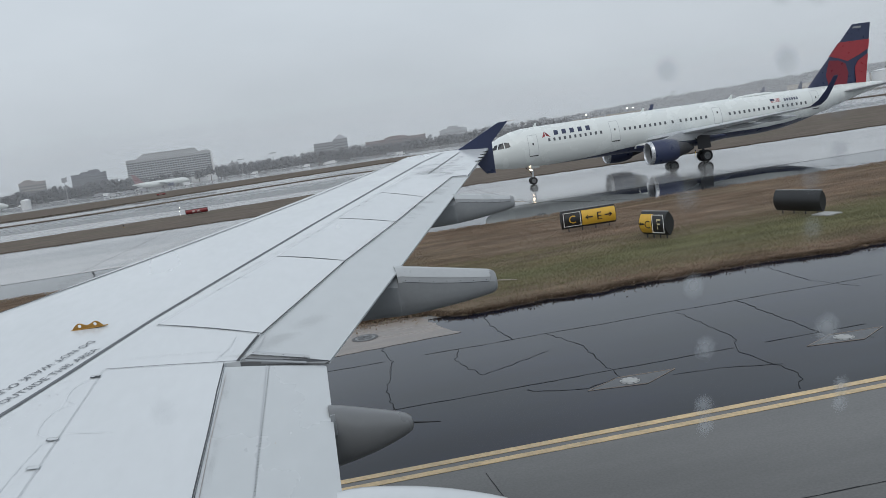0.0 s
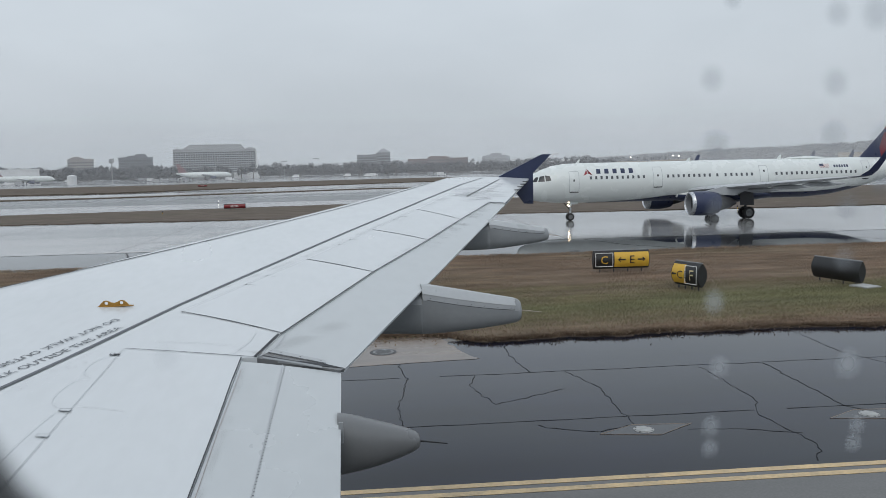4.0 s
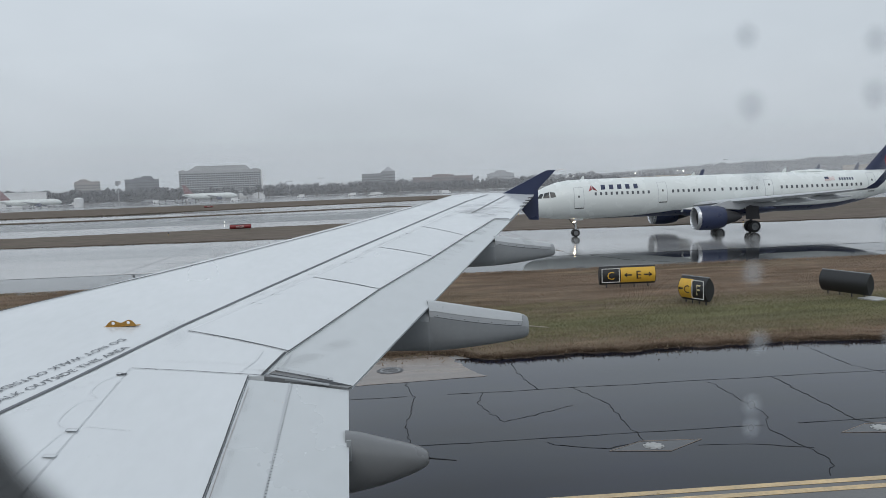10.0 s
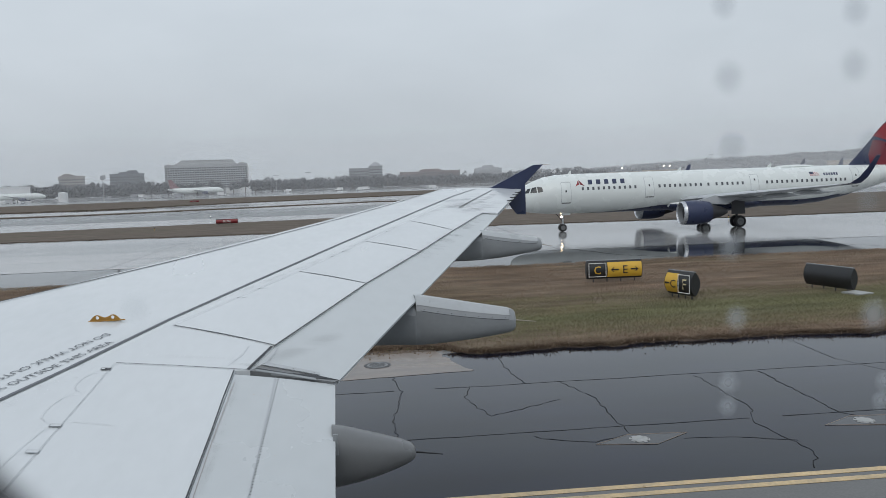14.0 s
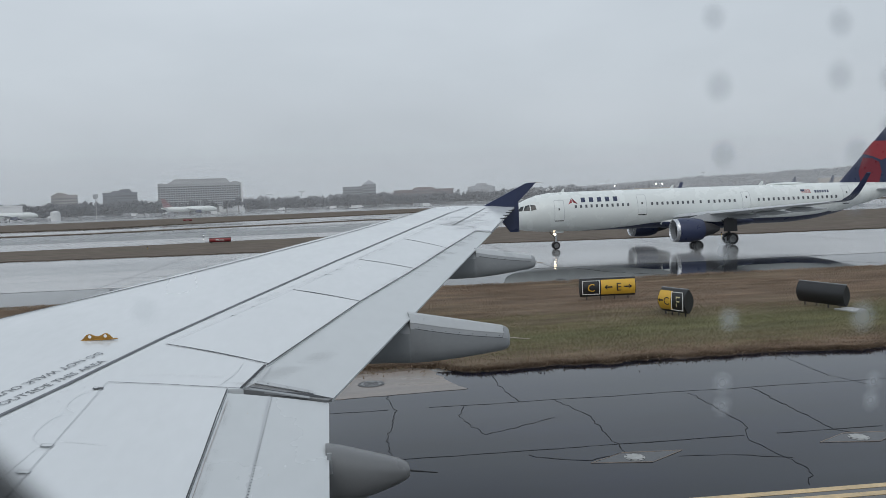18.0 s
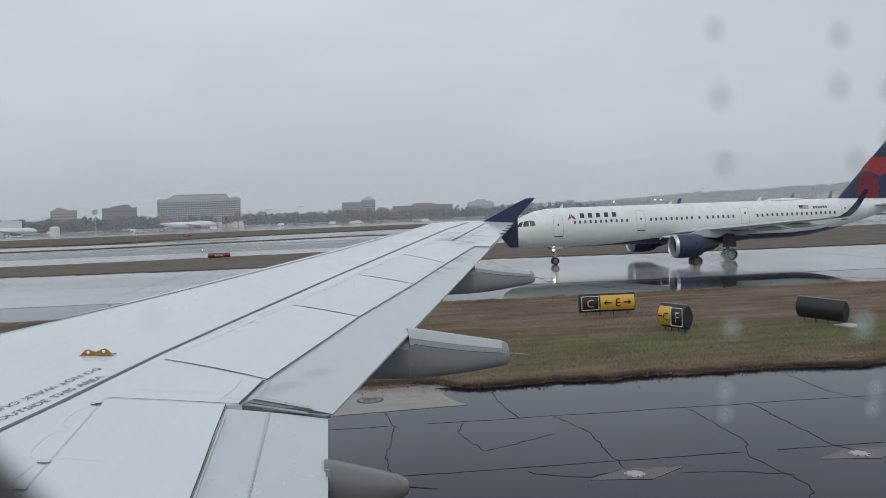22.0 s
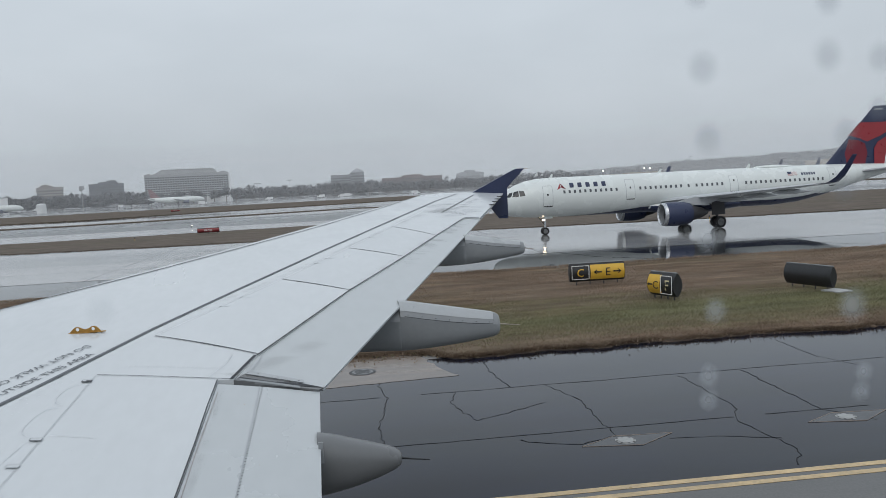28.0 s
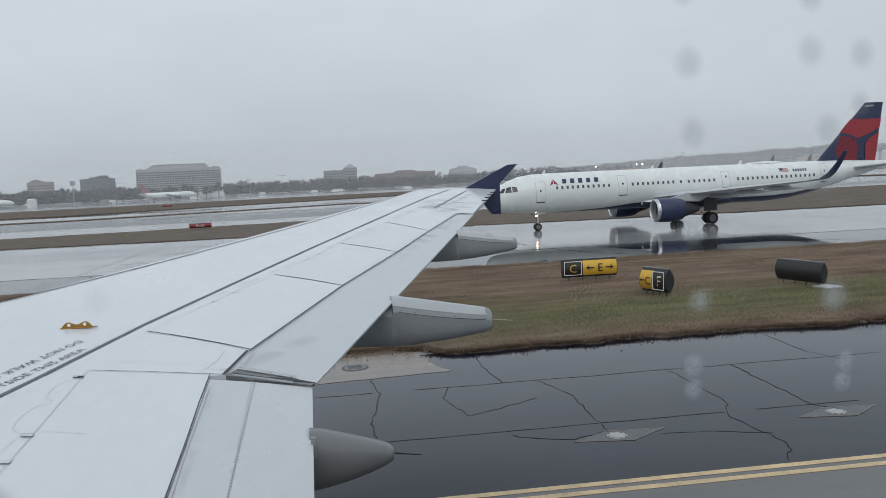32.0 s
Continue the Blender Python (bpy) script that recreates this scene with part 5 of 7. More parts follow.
def airliner(at, rz):
    jet = thing("airliner", at, "white twin-engine airliner with red and navy tail, on wet taxiway", "airplane", rz=rz)
    v, f = loft([ring_at(*p) for p in FUS])
    body = link_mesh("fuselage", v, f, M_JET, jet, "white fuselage", smooth=True)
    # navy lower belly behind the nose gear
    vs, fs = [], []
    ss = sorted(set(float(q) for q in np.linspace(7, 36, 30)) | {32.5, 35.0})
    for s in ss:
        r, c = fus_at(s)
        half = radians(46) * min(1, (s - 6.2) / 9, (38 - s) / 4)
        for k in range(9):
            a = -math.pi / 2 + half * (k / 4 - 1)
            vs.append((s, (r + 0.02) * math.cos(a), AXIS_Z + c + (r + 0.02) * math.sin(a)))
    for i in range(len(ss) - 1):
        for k in range(8):
            q = i * 9 + k
            fs.append((q, q + 1, q + 10, q + 9))
    link_mesh("belly_paint", vs, fs, M_NAVY, body, "navy belly", smooth=True)
    # wing root fairing
    rings = []
    for s, w, zt, zb in ((14.6, 0.3, -0.9, -1.3), (16.0, 1.5, -0.75, -1.95), (18.5, 2.05, -0.7, -2.3), (22.5, 2.1, -0.75, -2.35), (25.5, 1.35, -1.0, -2.05), (28.0, 0.3, -1.4, -1.75)):
        rings.append([(s, w * math.cos(a), AXIS_Z + (zt + zb) / 2 + (zt - zb) / 2 * math.sin(a)) for a in np.linspace(0, 2 * math.pi, 25)[:-1]])
    v, f = loft(rings)
    keel = link_mesh("root_fairing", v, f, M_JET, body, "white wing root fairing with a navy underside", smooth=True)
    keel.data.materials.append(M_NAVY)
    for p in keel.data.polygons:
        p.material_index = int(p.center.z < AXIS_Z - 1.45)
    # cabin windows and exits
    stations = [6.9 + 0.533 * i for i in range(11)] + [14.7 + 0.533 * i for i in range(9)] + [19.75, 20.6] + [21.2 + 0.533 * i for i in range(5)] + [25.9 + 0.533 * i for i in range(17)]
    for s in stations:
        w = side_patch("cabin_window", ((s, 0.36), (s + 0.21, 0.36), (s + 0.21, 0.66), (s, 0.66)), 0.012, M_CABIN, body, cuts=1)
    for s, wdt, hgt, low in ((4.9, 0.9, 1.95, -0.8), (13.35, 0.85, 1.9, -0.5), (24.3, 0.8, 1.6, -0.3), (35.4, 0.8, 1.8, -0.2)):
        door = side_patch("cabin_door", ((s, low), (s + wdt, low), (s + wdt, low + hgt), (s, low + hgt)), 0.01, M_JET, body, "white cabin door with grey outline", cuts=2)
        for q in (((s - 0.045, low), (s, low), (s, low + hgt), (s - 0.045, low + hgt)), ((s + wdt, low), (s + wdt + 0.045, low), (s + wdt + 0.045, low + hgt), (s + wdt, low + hgt)),
                  ((s, low + hgt), (s + wdt, low + hgt), (s + wdt, low + hgt + 0.045), (s, low + hgt + 0.045))):
            side_patch("outline", q, 0.014, M_JWING, door, cuts=1)
        side_patch("sill", ((s, low - 0.09), (s + wdt, low - 0.09), (s + wdt, low), (s, low)), 0.03, M_DARKMETAL, door, "dark door sill", cuts=1)
        side_patch("door_window", ((s + 0.35, low + 1.0), (s + 0.5, low + 1.0), (s + 0.5, low + 1.2), (s + 0.35, low + 1.2)), 0.02, M_GLASS, door, cuts=1)
    # cockpit glazing
    for q in (((1.3, 0.2), (1.78, 0.24), (1.98, 0.7), (1.72, 0.66)), ((1.88, 0.24), (2.5, 0.26), (2.5, 0.82), (2.1, 0.74)), ((2.6, 0.26), (3.12, 0.34), (3.02, 0.78), (2.58, 0.84))):
        side_patch("cockpit_window", q, 0.02, M_GLASS, body, "dark cockpit window", cuts=2)
    # airline mark: plain shapes in red, and bars where the name stands
    side_patch("tail_mark", ((6.3, 0.74), (6.68, 0.92), (6.69, 0.93), (6.66, 1.36)), 0.014, M_RED, body, "red triangular mark", cuts=2)
    side_patch("tail_mark", ((6.76, 0.93), (7.24, 0.74), (6.86, 1.2), (6.7, 1.36)), 0.014, M_DKRED, body, "dark red triangular mark", cuts=2)
    for i in range(5):
        s = 7.6 + i * 0.82
        side_patch("name_bar", ((s, 0.9), (s + 0.42, 0.9), (s + 0.45, 1.36), (s + 0.03, 1.36)), 0.014, M_NAVY, body, "navy bar", cuts=1)
    for i in range(6):
        s = 32.2 + i * 0.28
        side_patch("registration_bar", ((s, 0.98), (s + 0.18, 0.98), (s + 0.18, 1.24), (s, 1.24)), 0.014, M_NAVY, body, cuts=1)
    flag = side_patch("flag", ((30.7, 0.98), (31.75, 0.98), (31.75, 1.36), (30.7, 1.36)), 0.014, M_WHITE, body, "small striped flag", cuts=1)
    side_patch("canton", ((30.7, 1.15), (31.15, 1.15), (31.15, 1.36), (30.7, 1.36)), 0.02, M_NAVY, flag, cuts=1)
    for i in range(4):
        z = 0.99 + 0.1 * i
        side_patch("stripe", ((31.16 if z > 1.13 else 30.7, z), (31.75, z), (31.75, z + 0.045), (31.16 if z > 1.13 else 30.7, z + 0.045)), 0.018, M_RED, flag, cuts=1)
    # small fittings on the spine
    for s, h, l in ((6.0, 0.35, 0.35), (17.4, 0.3, 0.4), (27.0, 0.4, 0.45)):
        v, f = prism([(s, 5.70), (s + l, 5.70), (s + l * 1.2, 5.72 + h), (s + l * 0.75, 5.72 + h)], -0.02, 0.02, "y")
        link_mesh("antenna", v, f, M_JET, body)
    part("radome", bm_ball((30.0, 0, 5.71), 1.0, squash=(2.2, 0.62, 0.2)), M_JET, body, "white antenna hump", smooth=True)
    # wings with winglets, engines and fairings
    for side in (-1, 1):
        v, f = foil((16.8, 24.4, side * 1.4, 2.75), (23.9, 25.5, side * 16.6, 4.1), 0.42, 0.1)
        w = link_mesh("wing", v, f, M_JWING, jet, "grey swept wing", smooth=True)
        rings = []
        for q, (dy, dz, x0, x1) in enumerate(((0, 0, 24.2, 25.5), (0.45, 0.12, 24.75, 25.7), (0.8, 0.55, 25.25, 26.02), (1.05, 1.3, 25.8, 26.38), (1.25, 2.3, 26.4, 26.8))):
            y, z = side * (16.6 + dy), 4.1 + dz
            th = 0.06
            rings.append([(x0, y, z), ((x0 + x1) / 2, y + th * 0.5, z + th * 0.5), (x1, y, z), ((x0 + x1) / 2, y - th * 0.5, z - th * 0.5)])
        v, f = loft(rings)
        link_mesh("winglet", v, f, M_NAVY, w, "navy upturned winglet", smooth=True)
        ey, ez, ex = side * 5.75, 1.7, 2.3
        prof = ((13.1, 0.98), (13.0, 1.08), (13.1, 1.14), (13.5, 1.22), (14.4, 1.25), (15.2, 1.17), (15.8, 1.02), (15.8, 0.94))
        rings = [[(x + ex, ey + 0.93 * r * math.cos(a), ez + 0.93 * r * math.sin(a)) for a in np.linspace(0, 2 * math.pi, 33)[:-1]] for x, r in prof]
        v, f = loft(rings, caps=False)
        eng = link_mesh("engine_cowl", v, f, M_NAVY, jet, "navy engine cowl", smooth=True)
        rings = [[(x + ex, ey + 0.93 * r * math.cos(a), ez + 0.93 * r * math.sin(a)) for a in np.linspace(0, 2 * math.pi, 33)[:-1]] for x, r in ((13.12, 0.97), (12.98, 1.06), (13.06, 1.15), (13.3, 1.195))]
        v, f = loft(rings, caps=False)
        link_mesh("intake_lip", v, f, M_METAL, eng, "bare metal intake lip", smooth=True)
        rings = [[(x + ex, ey + 0.93 * r * math.cos(a), ez + 0.93 * r * math.sin(a)) for a in np.linspace(0, 2 * math.pi, 33)[:-1]] for x, r in ((13.11, 0.972), (13.3, 0.95), (13.62, 0.96))]
        v, f = loft(rings, caps=False)
        link_mesh("intake_liner", v, f, M_FAIR, eng, "pale intake liner", smooth=True)
        part("fan", bm_cyl((13.6 + ex, ey, ez), (13.7 + ex, ey, ez), 0.93, 0.93, 32), M_DARKMETAL, eng, "dark fan disc")
        part("spinner", bm_cyl((13.3 + ex, ey, ez), (13.62 + ex, ey, ez), 0.02, 0.3, 20), M_DARKMETAL, eng)
        rings = [[(x + ex, ey + 0.93 * r * math.cos(a), ez + 0.93 * r * math.sin(a)) for a in np.linspace(0, 2 * math.pi, 25)[:-1]] for x, r in ((15.4, 0.82), (16.2, 0.74), (17.0, 0.52), (17.6, 0.2))]
        v, f = loft(rings)
        link_mesh("exhaust_cone", v, f, M_DARKMETAL, eng, "dark metal exhaust cone", smooth=True)
        v, f = prism([(14.2 + ex, ez + 1.0), (17.4 + ex, ez + 0.65), (19.0 + ex, 3.0), (16.3 + ex, 3.25)], ey - 0.14, ey + 0.14, "y")
        link_mesh("pylon", v, f, M_JWING, eng)
        for yy, x0 in ((4.3, 23.0), (8.6, 23.4), (12.4, 24.2)):
            z = 2.75 + (yy - 1.4) * 0.089
            rings = [[(x, side * yy + r * 0.7 * math.cos(a), z - 0.28 + r * math.sin(a)) for a in np.linspace(0, 2 * math.pi, 13)[:-1]] for x, r in ((x0 - 1.6, 0.04), (x0 - 0.8, 0.2), (x0 + 0.6, 0.22), (x0 + 2.3, 0.04))]
            v, f = loft(rings)
            link_mesh("flap_fairing", v, f, M_JWING, w, smooth=True)
        v, f = foil((39.2, 42.8, side * 0.5, 4.75), (41.9, 43.5, side * 6.2, 5.3), 0.2, 0.07)
        link_mesh("tailplane", v, f, M_JWING, jet, "grey tailplane", smooth=True)
        # main gear
        gy0 = side * 3.8
        leg = part("main_gear_leg", bm_cyl((21.97, gy0, 0.6), (21.6, gy0 - side * 0.1, 2.9), 0.13, 0.16, 14), M_DARKMETAL, jet, "dark main gear leg")
        part("brace", bm_cyl((21.9, gy0, 1.3), (21.8, gy0 - side * 1.4, 2.4), 0.06, 0.06, 8), M_DARKMETAL, leg)
        # door given a dark colour that holds the shade under the wing
        v, f = prism([(21.2, 1.3), (22.6, 1.3), (22.5, 2.7), (21.2, 2.8)], gy0 + side * 0.22, gy0 + side * 0.26, "y")
        link_mesh("gear_door", v, f, M_DARKMETAL, leg)
        for q in (-0.42, 0.42):
            wheel(leg, (21.97, gy0 + q, 0.585), 0.585, 0.42)
    leg = part("nose_gear_leg", bm_cyl((5.4, 0, 0.35), (5.5, 0, 2.1), 0.09, 0.11, 12), M_METAL, jet, "bright metal nose gear leg")
    part("strut", bm_cyl((5.42, 0, 1.0), (4.7, 0, 1.9), 0.05, 0.05, 8), M_DARKMETAL, leg)
    for q in (-0.24, 0.24):
        wheel(leg, (5.4, q, 0.385), 0.385, 0.22)
    for q in (-0.45, 0.45):
        v, f = prism([(5.3, 1.65), (6.1, 1.65), (6.1, 2.0), (5.3, 2.0)], q - 0.02, q + 0.02, "y")
        link_mesh("gear_door", v, f, M_JET, leg)
    for q in (-0.12, 0.12):
        part("taxi_light", bm_ball((5.28, q * 1.3 - 0.06, 1.5), 0.09, sub=1), M_TAXI, leg, "lit taxi lamp")
    # fin with red and dark red fields
    v, f = foil((35.6, 42.6, 0, 5.3), (41.5, 43.6, 0, 11.6), 0.2, 0.08, "z")
    fin = link_mesh("tail_fin", v, f, M_NAVY, jet, "navy tail fin", smooth=True)
    def fin_x(t, h):
        x0, x1 = 35.6 + 5.9 * h, 42.6 + 1.0 * h
        return x0 + (x1 - x0) * t
    def fin_patch(name, corners, material, label):
        for yy in (-0.108, 0.21):
            vs = [(fin_x(t, h), yy * (1 - 0.57 * h), 5.3 + 6.3 * h) for t, h in corners]
            link_mesh(name, vs, [tuple(range(len(vs)))], material, fin, label)
    fin_patch("red_field", ((0.0, 0.52), (0.3, 0.47), (0.53, 0.41), (0.8, 0.5), (1.0, 0.58), (1.0, 0.73), (0.0, 0.73)), M_RED, "bright red field")
    fin_patch("red_field", ((0.05, 0.46), (0.3, 0.44), (0.5, 0.38), (0.64, 0.22), (0.68, 0.0), (0.4, 0.0), (0.2, 0.22)), M_DKRED, "dark red field")
    fin_patch("red_field", ((1.0, 0.5), (0.78, 0.4), (0.74, 0.3), (0.84, 0.0), (1.0, 0.0)), M_RED, "bright red field")
    fin_patch("fleet_bar", ((0.15, 0.93), (0.55, 0.93), (0.55, 0.96), (0.15, 0.96)), M_FAIR, "small pale bar")
    part("rudder_hinge", bm_box(40.9, 40.93, -0.22, 0.22, 5.6, 5.75), M_NAVY, fin)
    part("exhaust_outlet", bm_cyl((44.3, 0, 5.13), (44.56, 0, 5.14), 0.2, 0.18, 16), M_DARKMETAL, body, "dark tail outlet")
    return jet


M_TAXI = glow("lit_taxi_lamp", (1.0, 0.78, 0.55), 12.0)
M_LAMP = glow("lit_lamp", (1.0, 0.96, 0.85), 6.0)
airliner((17.13, 76.58, 0.014), -2.0)


# ---------- parked airliners far across the field ----------
def small_jet(tail_mat, label):
    jet = thing("parked_airliner", (0, 0, 0), label, "airplane", "parked airliners")
    rings = [[(s, r * math.cos(a), 3.6 + c + r * math.sin(a)) for a in np.linspace(0, 2 * math.pi, 17)[:-1]] for s, r, c in ((0, 0.1, -0.5), (0.8, 0.9, -0.4), (2.5, 1.6, -0.1), (5, 1.95, 0), (26, 1.95, 0), (32, 1.4, 0.5), (37, 0.3, 1.2))]
    v, f = loft(rings)
    body = link_mesh("fuselage", v, f, M_JET, jet, smooth=True)
    for k in range(24):
        link_mesh("cabin_window", [(6 + k * 0.8, -1.9, 4.05), (6.3 + k * 0.8, -1.9, 4.05), (6.3 + k * 0.8, -1.87, 4.4), (6 + k * 0.8, -1.87, 4.4)], [(0, 1, 2, 3)], M_GLASS, body)
    v, f = foil((29.0, 35.2, 0, 4.9), (34.5, 36.6, 0, 11.5), 0.2, 0.08, "z")
    link_mesh("tail_fin", v, f, tail_mat, jet)
    for side in (-1, 1):
        v, f = foil((11.5, 18.5, side * 1.4, 2.8), (18.5, 20.0, side * 16.5, 4.2), 0.4, 0.1)
        link_mesh("wing", v, f, M_JWING, jet)
        v, f = foil((31.8, 35.0, side * 0.4, 4.5), (34.5, 36.0, side * 6.0, 5.0), 0.15, 0.07)
        link_mesh("tailplane", v, f, M_JWING, jet)
        rings = [[(x, side * 5.6 + r * math.cos(a), 1.8 + r * math.sin(a)) for a in np.linspace(0, 2 * math.pi, 17)[:-1]] for x, r in ((10.4, 1.0), (11.4, 1.15), (13.4, 0.9), (14.6, 0.4))]
        v, f = loft(rings)
        link_mesh("engine_cowl", v, f, M_NAVY, jet, smooth=True)
        part("main_gear", bm_cyl((17.5, side * 3.7, 0), (17.5, side * 3.7, 2.6), 0.35, 0.15, 10), M_DARKMETAL, jet)
    part("nose_gear", bm_cyl((4.5, 0, 0), (4.5, 0, 2.0), 0.25, 0.1, 10), M_DARKMETAL, jet)
    return jet


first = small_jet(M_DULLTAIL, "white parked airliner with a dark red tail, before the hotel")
bx, by = polar(-7.9, 560)
first.matrix_basis = pose(bx, by, 0, 0, 0, 188)
for b, d, rz, tm, lab in ((-19.3, 540, 186, 0, "white parked airliner with a dark red tail, on the far apron"), (31.2, 640, 20, 1, "white parked airliner with a dark tail, on the distant ramp"),
                         (33.6, 640, 20, 1, "white parked airliner with a dark tail, on the distant ramp"), (-24.5, 520, 188, 0, "white parked airliner with a dark red tail, on the far apron")):
    x, y = polar(b, d)
    c = copy_thing(first, pose(x, y, 0, 0, 0, rz))
    tagged(c, lab)
    if tm:
        for ch in c.children:
            if ch.name.startswith("tail_fin"):
                ch.data = ch.data.copy()
                ch.data.materials[0] = M_NAVY

# ---------- skyline ----------
M_FACADE = mat("pale_concrete_facade", (0.41, 0.42, 0.43), 0.8, var=0.08, scale=0.15, fine=2, bump=0.02)
M_FACADE_D = mat("grey_concrete_facade", (0.3, 0.31, 0.33), 0.8, var=0.08, scale=0.15, fine=2, bump=0.02)
M_BRICK = mat("red_brick_facade", (0.23, 0.19, 0.19), 0.85, var=0.12, scale=0.2, fine=3, bump=0.02)
M_OFFICE = mat("dark_glazed_facade", (0.2, 0.21, 0.235), 0.5, var=0.1, scale=0.15, fine=2, bump=0.02)
M_TAUPE = mat("taupe_facade", (0.34, 0.315, 0.305), 0.8, var=0.1, scale=0.15, fine=2, bump=0.02)
M_TAN = mat("tan_facade", (0.42, 0.37, 0.31), 0.85, var=0.1, scale=0.2, fine=3, bump=0.02)
M_ROOFW = mat("white_roof", (0.72, 0.73, 0.74), 0.6, var=0.06, scale=0.2, fine=3, bump=0.02)
M_PANE = mat("dull_window_glass", (0.15, 0.16, 0.175), 0.25, var=0.15, scale=0.2, fine=3, bump=0.0)


def building(name, b0, b1, dist, height, material, label, floors, bays, deep=18.0, roof=(), flare=0.0, win=(0.6, 0.55), category="building", base=0.0):
    """A block that faces the field between two bearings, with its windows recessed row by row."""
    (ax, ay), (bx, by) = polar(b0, dist), polar(b1, dist)
    w = math.hypot(bx - ax, by - ay)
    ob = thing(name, ((ax + bx) / 2, (ay + by) / 2, 0), label, category, rz=math.degrees(math.atan2(by - ay, bx - ax)))
    h = height
    v = [(-w / 2 - flare, -flare, 0), (w / 2 + flare, -flare, 0), (w / 2 + flare, deep, 0), (-w / 2 - flare, deep, 0), (-w / 2, 0, h), (w / 2, 0, h), (w / 2, deep, h), (-w / 2, deep, h)]
    link_mesh("wall", v, [(0, 1, 2, 3), (4, 5, 6, 7), (0, 1, 5, 4), (1, 2, 6, 5), (2, 3, 7, 6), (3, 0, 4, 7)], material, ob)
    part("parapet", bm_box(-w / 2 - 0.3, w / 2 + 0.3, -0.3, deep + 0.3, h, h + 0.9, 0.1), material, ob)
    fh, bw = (h - base - 1.5) / floors, w / bays
    shared = None
    for i in range(floors):
        z0 = base + 0.8 + i * fh
        y0 = -flare * (1 - (z0 + fh / 2) / h)
        for j in range(bays):
            x0 = -w / 2 + j * bw + bw * (1 - win[0]) / 2
            if shared is None:
                shared = bm_box(0, bw * win[0], -0.12, 0.2, 0, fh * win[1])
                first_win = part("window", shared, M_PANE, ob)
                first_win.location = (x0, y0 - 0.02, z0)
                shared = first_win.data
            else:
                o = new("window", shared)
                o.parent = ob
                o.location = (x0, y0 - 0.02, z0)
        if material is M_FACADE:
            part("ledge", bm_box(-w / 2, w / 2, y0 - 0.7, y0 + 0.1, z0 - 0.7, z0 - 0.35), material, ob)
    for x0, x1, z1, y1 in roof:
        part("roof_block", bm_box(-w / 2 + x0 * w, -w / 2 + x1 * w, 2, deep * y1, h, z1, 0.2), material, ob)
    return ob


hotel = building("hotel_building", -11.8, -6.2, 650, 23.0, M_FACADE, "large pale concrete slab hotel with rows of windows, beyond the field", 10, 34, 20, ((0.03, 0.07, 24.6, 0.4), (0.1, 0.14, 24.2, 0.5), (0.9, 0.98, 24.8, 0.5)), flare=0.5, base=4.0, win=(0.74, 0.56))
v, f = prism([(-25, 23.9), (24, 23.9), (21, 26.9), (-19.5, 26.9)], 3, 17, "y")
link_mesh("penthouse", v, f, M_FACADE, hotel, "sloped grey penthouse storey")
part("penthouse_band", bm_box(-19.6, 21.1, 2.7, 17.2, 26.9, 27.5, 0.1), M_FACADE, hotel)
v, f = prism([(32.0, 0), (34.6, 0), (33.4, 8), (32.8, 22.6), (32.0, 23.2)], -0.6, 19, "y")
link_mesh("stair_tower", v, f, M_ROOFW, hotel, "white flared end wall")
part("podium", bm_box(14, 33, -6, 0.2, 0, 4.6, 0.2), M_ROOFW, hotel, "low white entrance wing")
part("canopy", bm_box(-30, 10, -4, 0.1, 3.2, 3.9, 0.1), M_FACADE_D, hotel)
building("office_block", -15.35, -13.15, 700, 18.4, M_OFFICE, "dark grey office block with a rooftop plant room", 8, 16, 18, ((0.26, 0.84, 20.8, 0.7), (0.5, 0.8, 22.0, 0.6), (0.02, 0.2, 18.9, 0.5)), win=(0.72, 0.5))
building("office_block", -18.5, -16.9, 820, 19.6, M_TAUPE, "taupe office block with stepped roof, in haze", 7, 12, 18, ((0.1, 0.62, 21.8, 0.7), (0.2, 0.5, 23.0, 0.5), (0.7, 0.95, 20.8, 0.6)), win=(0.7, 0.5))
building("office_tower", 1.1, 2.65, 700, 17.0, M_FACADE_D, "grey office building beside a tower with a pyramid roof", 7, 14, 18, win=(0.72, 0.5))
tower = building("office_tower", 2.55, 3.55, 695, 18.5, M_FACADE_D, "grey tower with a pyramid roof", 7, 9, 11, win=(0.72, 0.5))
v = [(-6.4, -0.3, 19.4), (6.4, -0.3, 19.4), (6.4, 11.3, 19.4), (-6.4, 11.3, 19.4), (0, 5.5, 23.4)]
link_mesh("roof", v, [(0, 1, 4), (1, 2, 4), (2, 3, 4), (3, 0, 4), (3, 2, 1, 0)], M_FACADE_D, tower, "grey pyramid roof")
building("brick_block", 4.85, 6.4, 800, 13.2, M_BRICK, "low red brick office block behind the field", 5, 13, 18, win=(0.7, 0.5))
building("brick_block", 6.3, 7.9, 790, 14.8, M_BRICK, "red brick office block with a raised roof", 5, 13, 18, ((0.1, 0.9, 16.5, 0.6),), win=(0.7, 0.5))
building("brick_block", 7.85, 9.3, 800, 13.6, M_BRICK, "red brick office block with corner piers", 5, 12, 18, ((0.0, 0.06, 15.2, 0.3), (0.94, 1.0, 15.2, 0.3)), win=(0.7, 0.5))
building("office_block", 10.35, 12.4, 900, 15.5, M_FACADE_D, "grey stepped office block far behind the trees", 4, 9, 18, ((0.12, 0.9, 17.5, 0.8), (0.3, 0.7, 20.0, 0.6)))
building("terminal_building", 19.4, 22.3, 780, 5.6, M_TAN, "low tan service building at the far apron", 1, 12, 20, win=(0.5, 0.3))
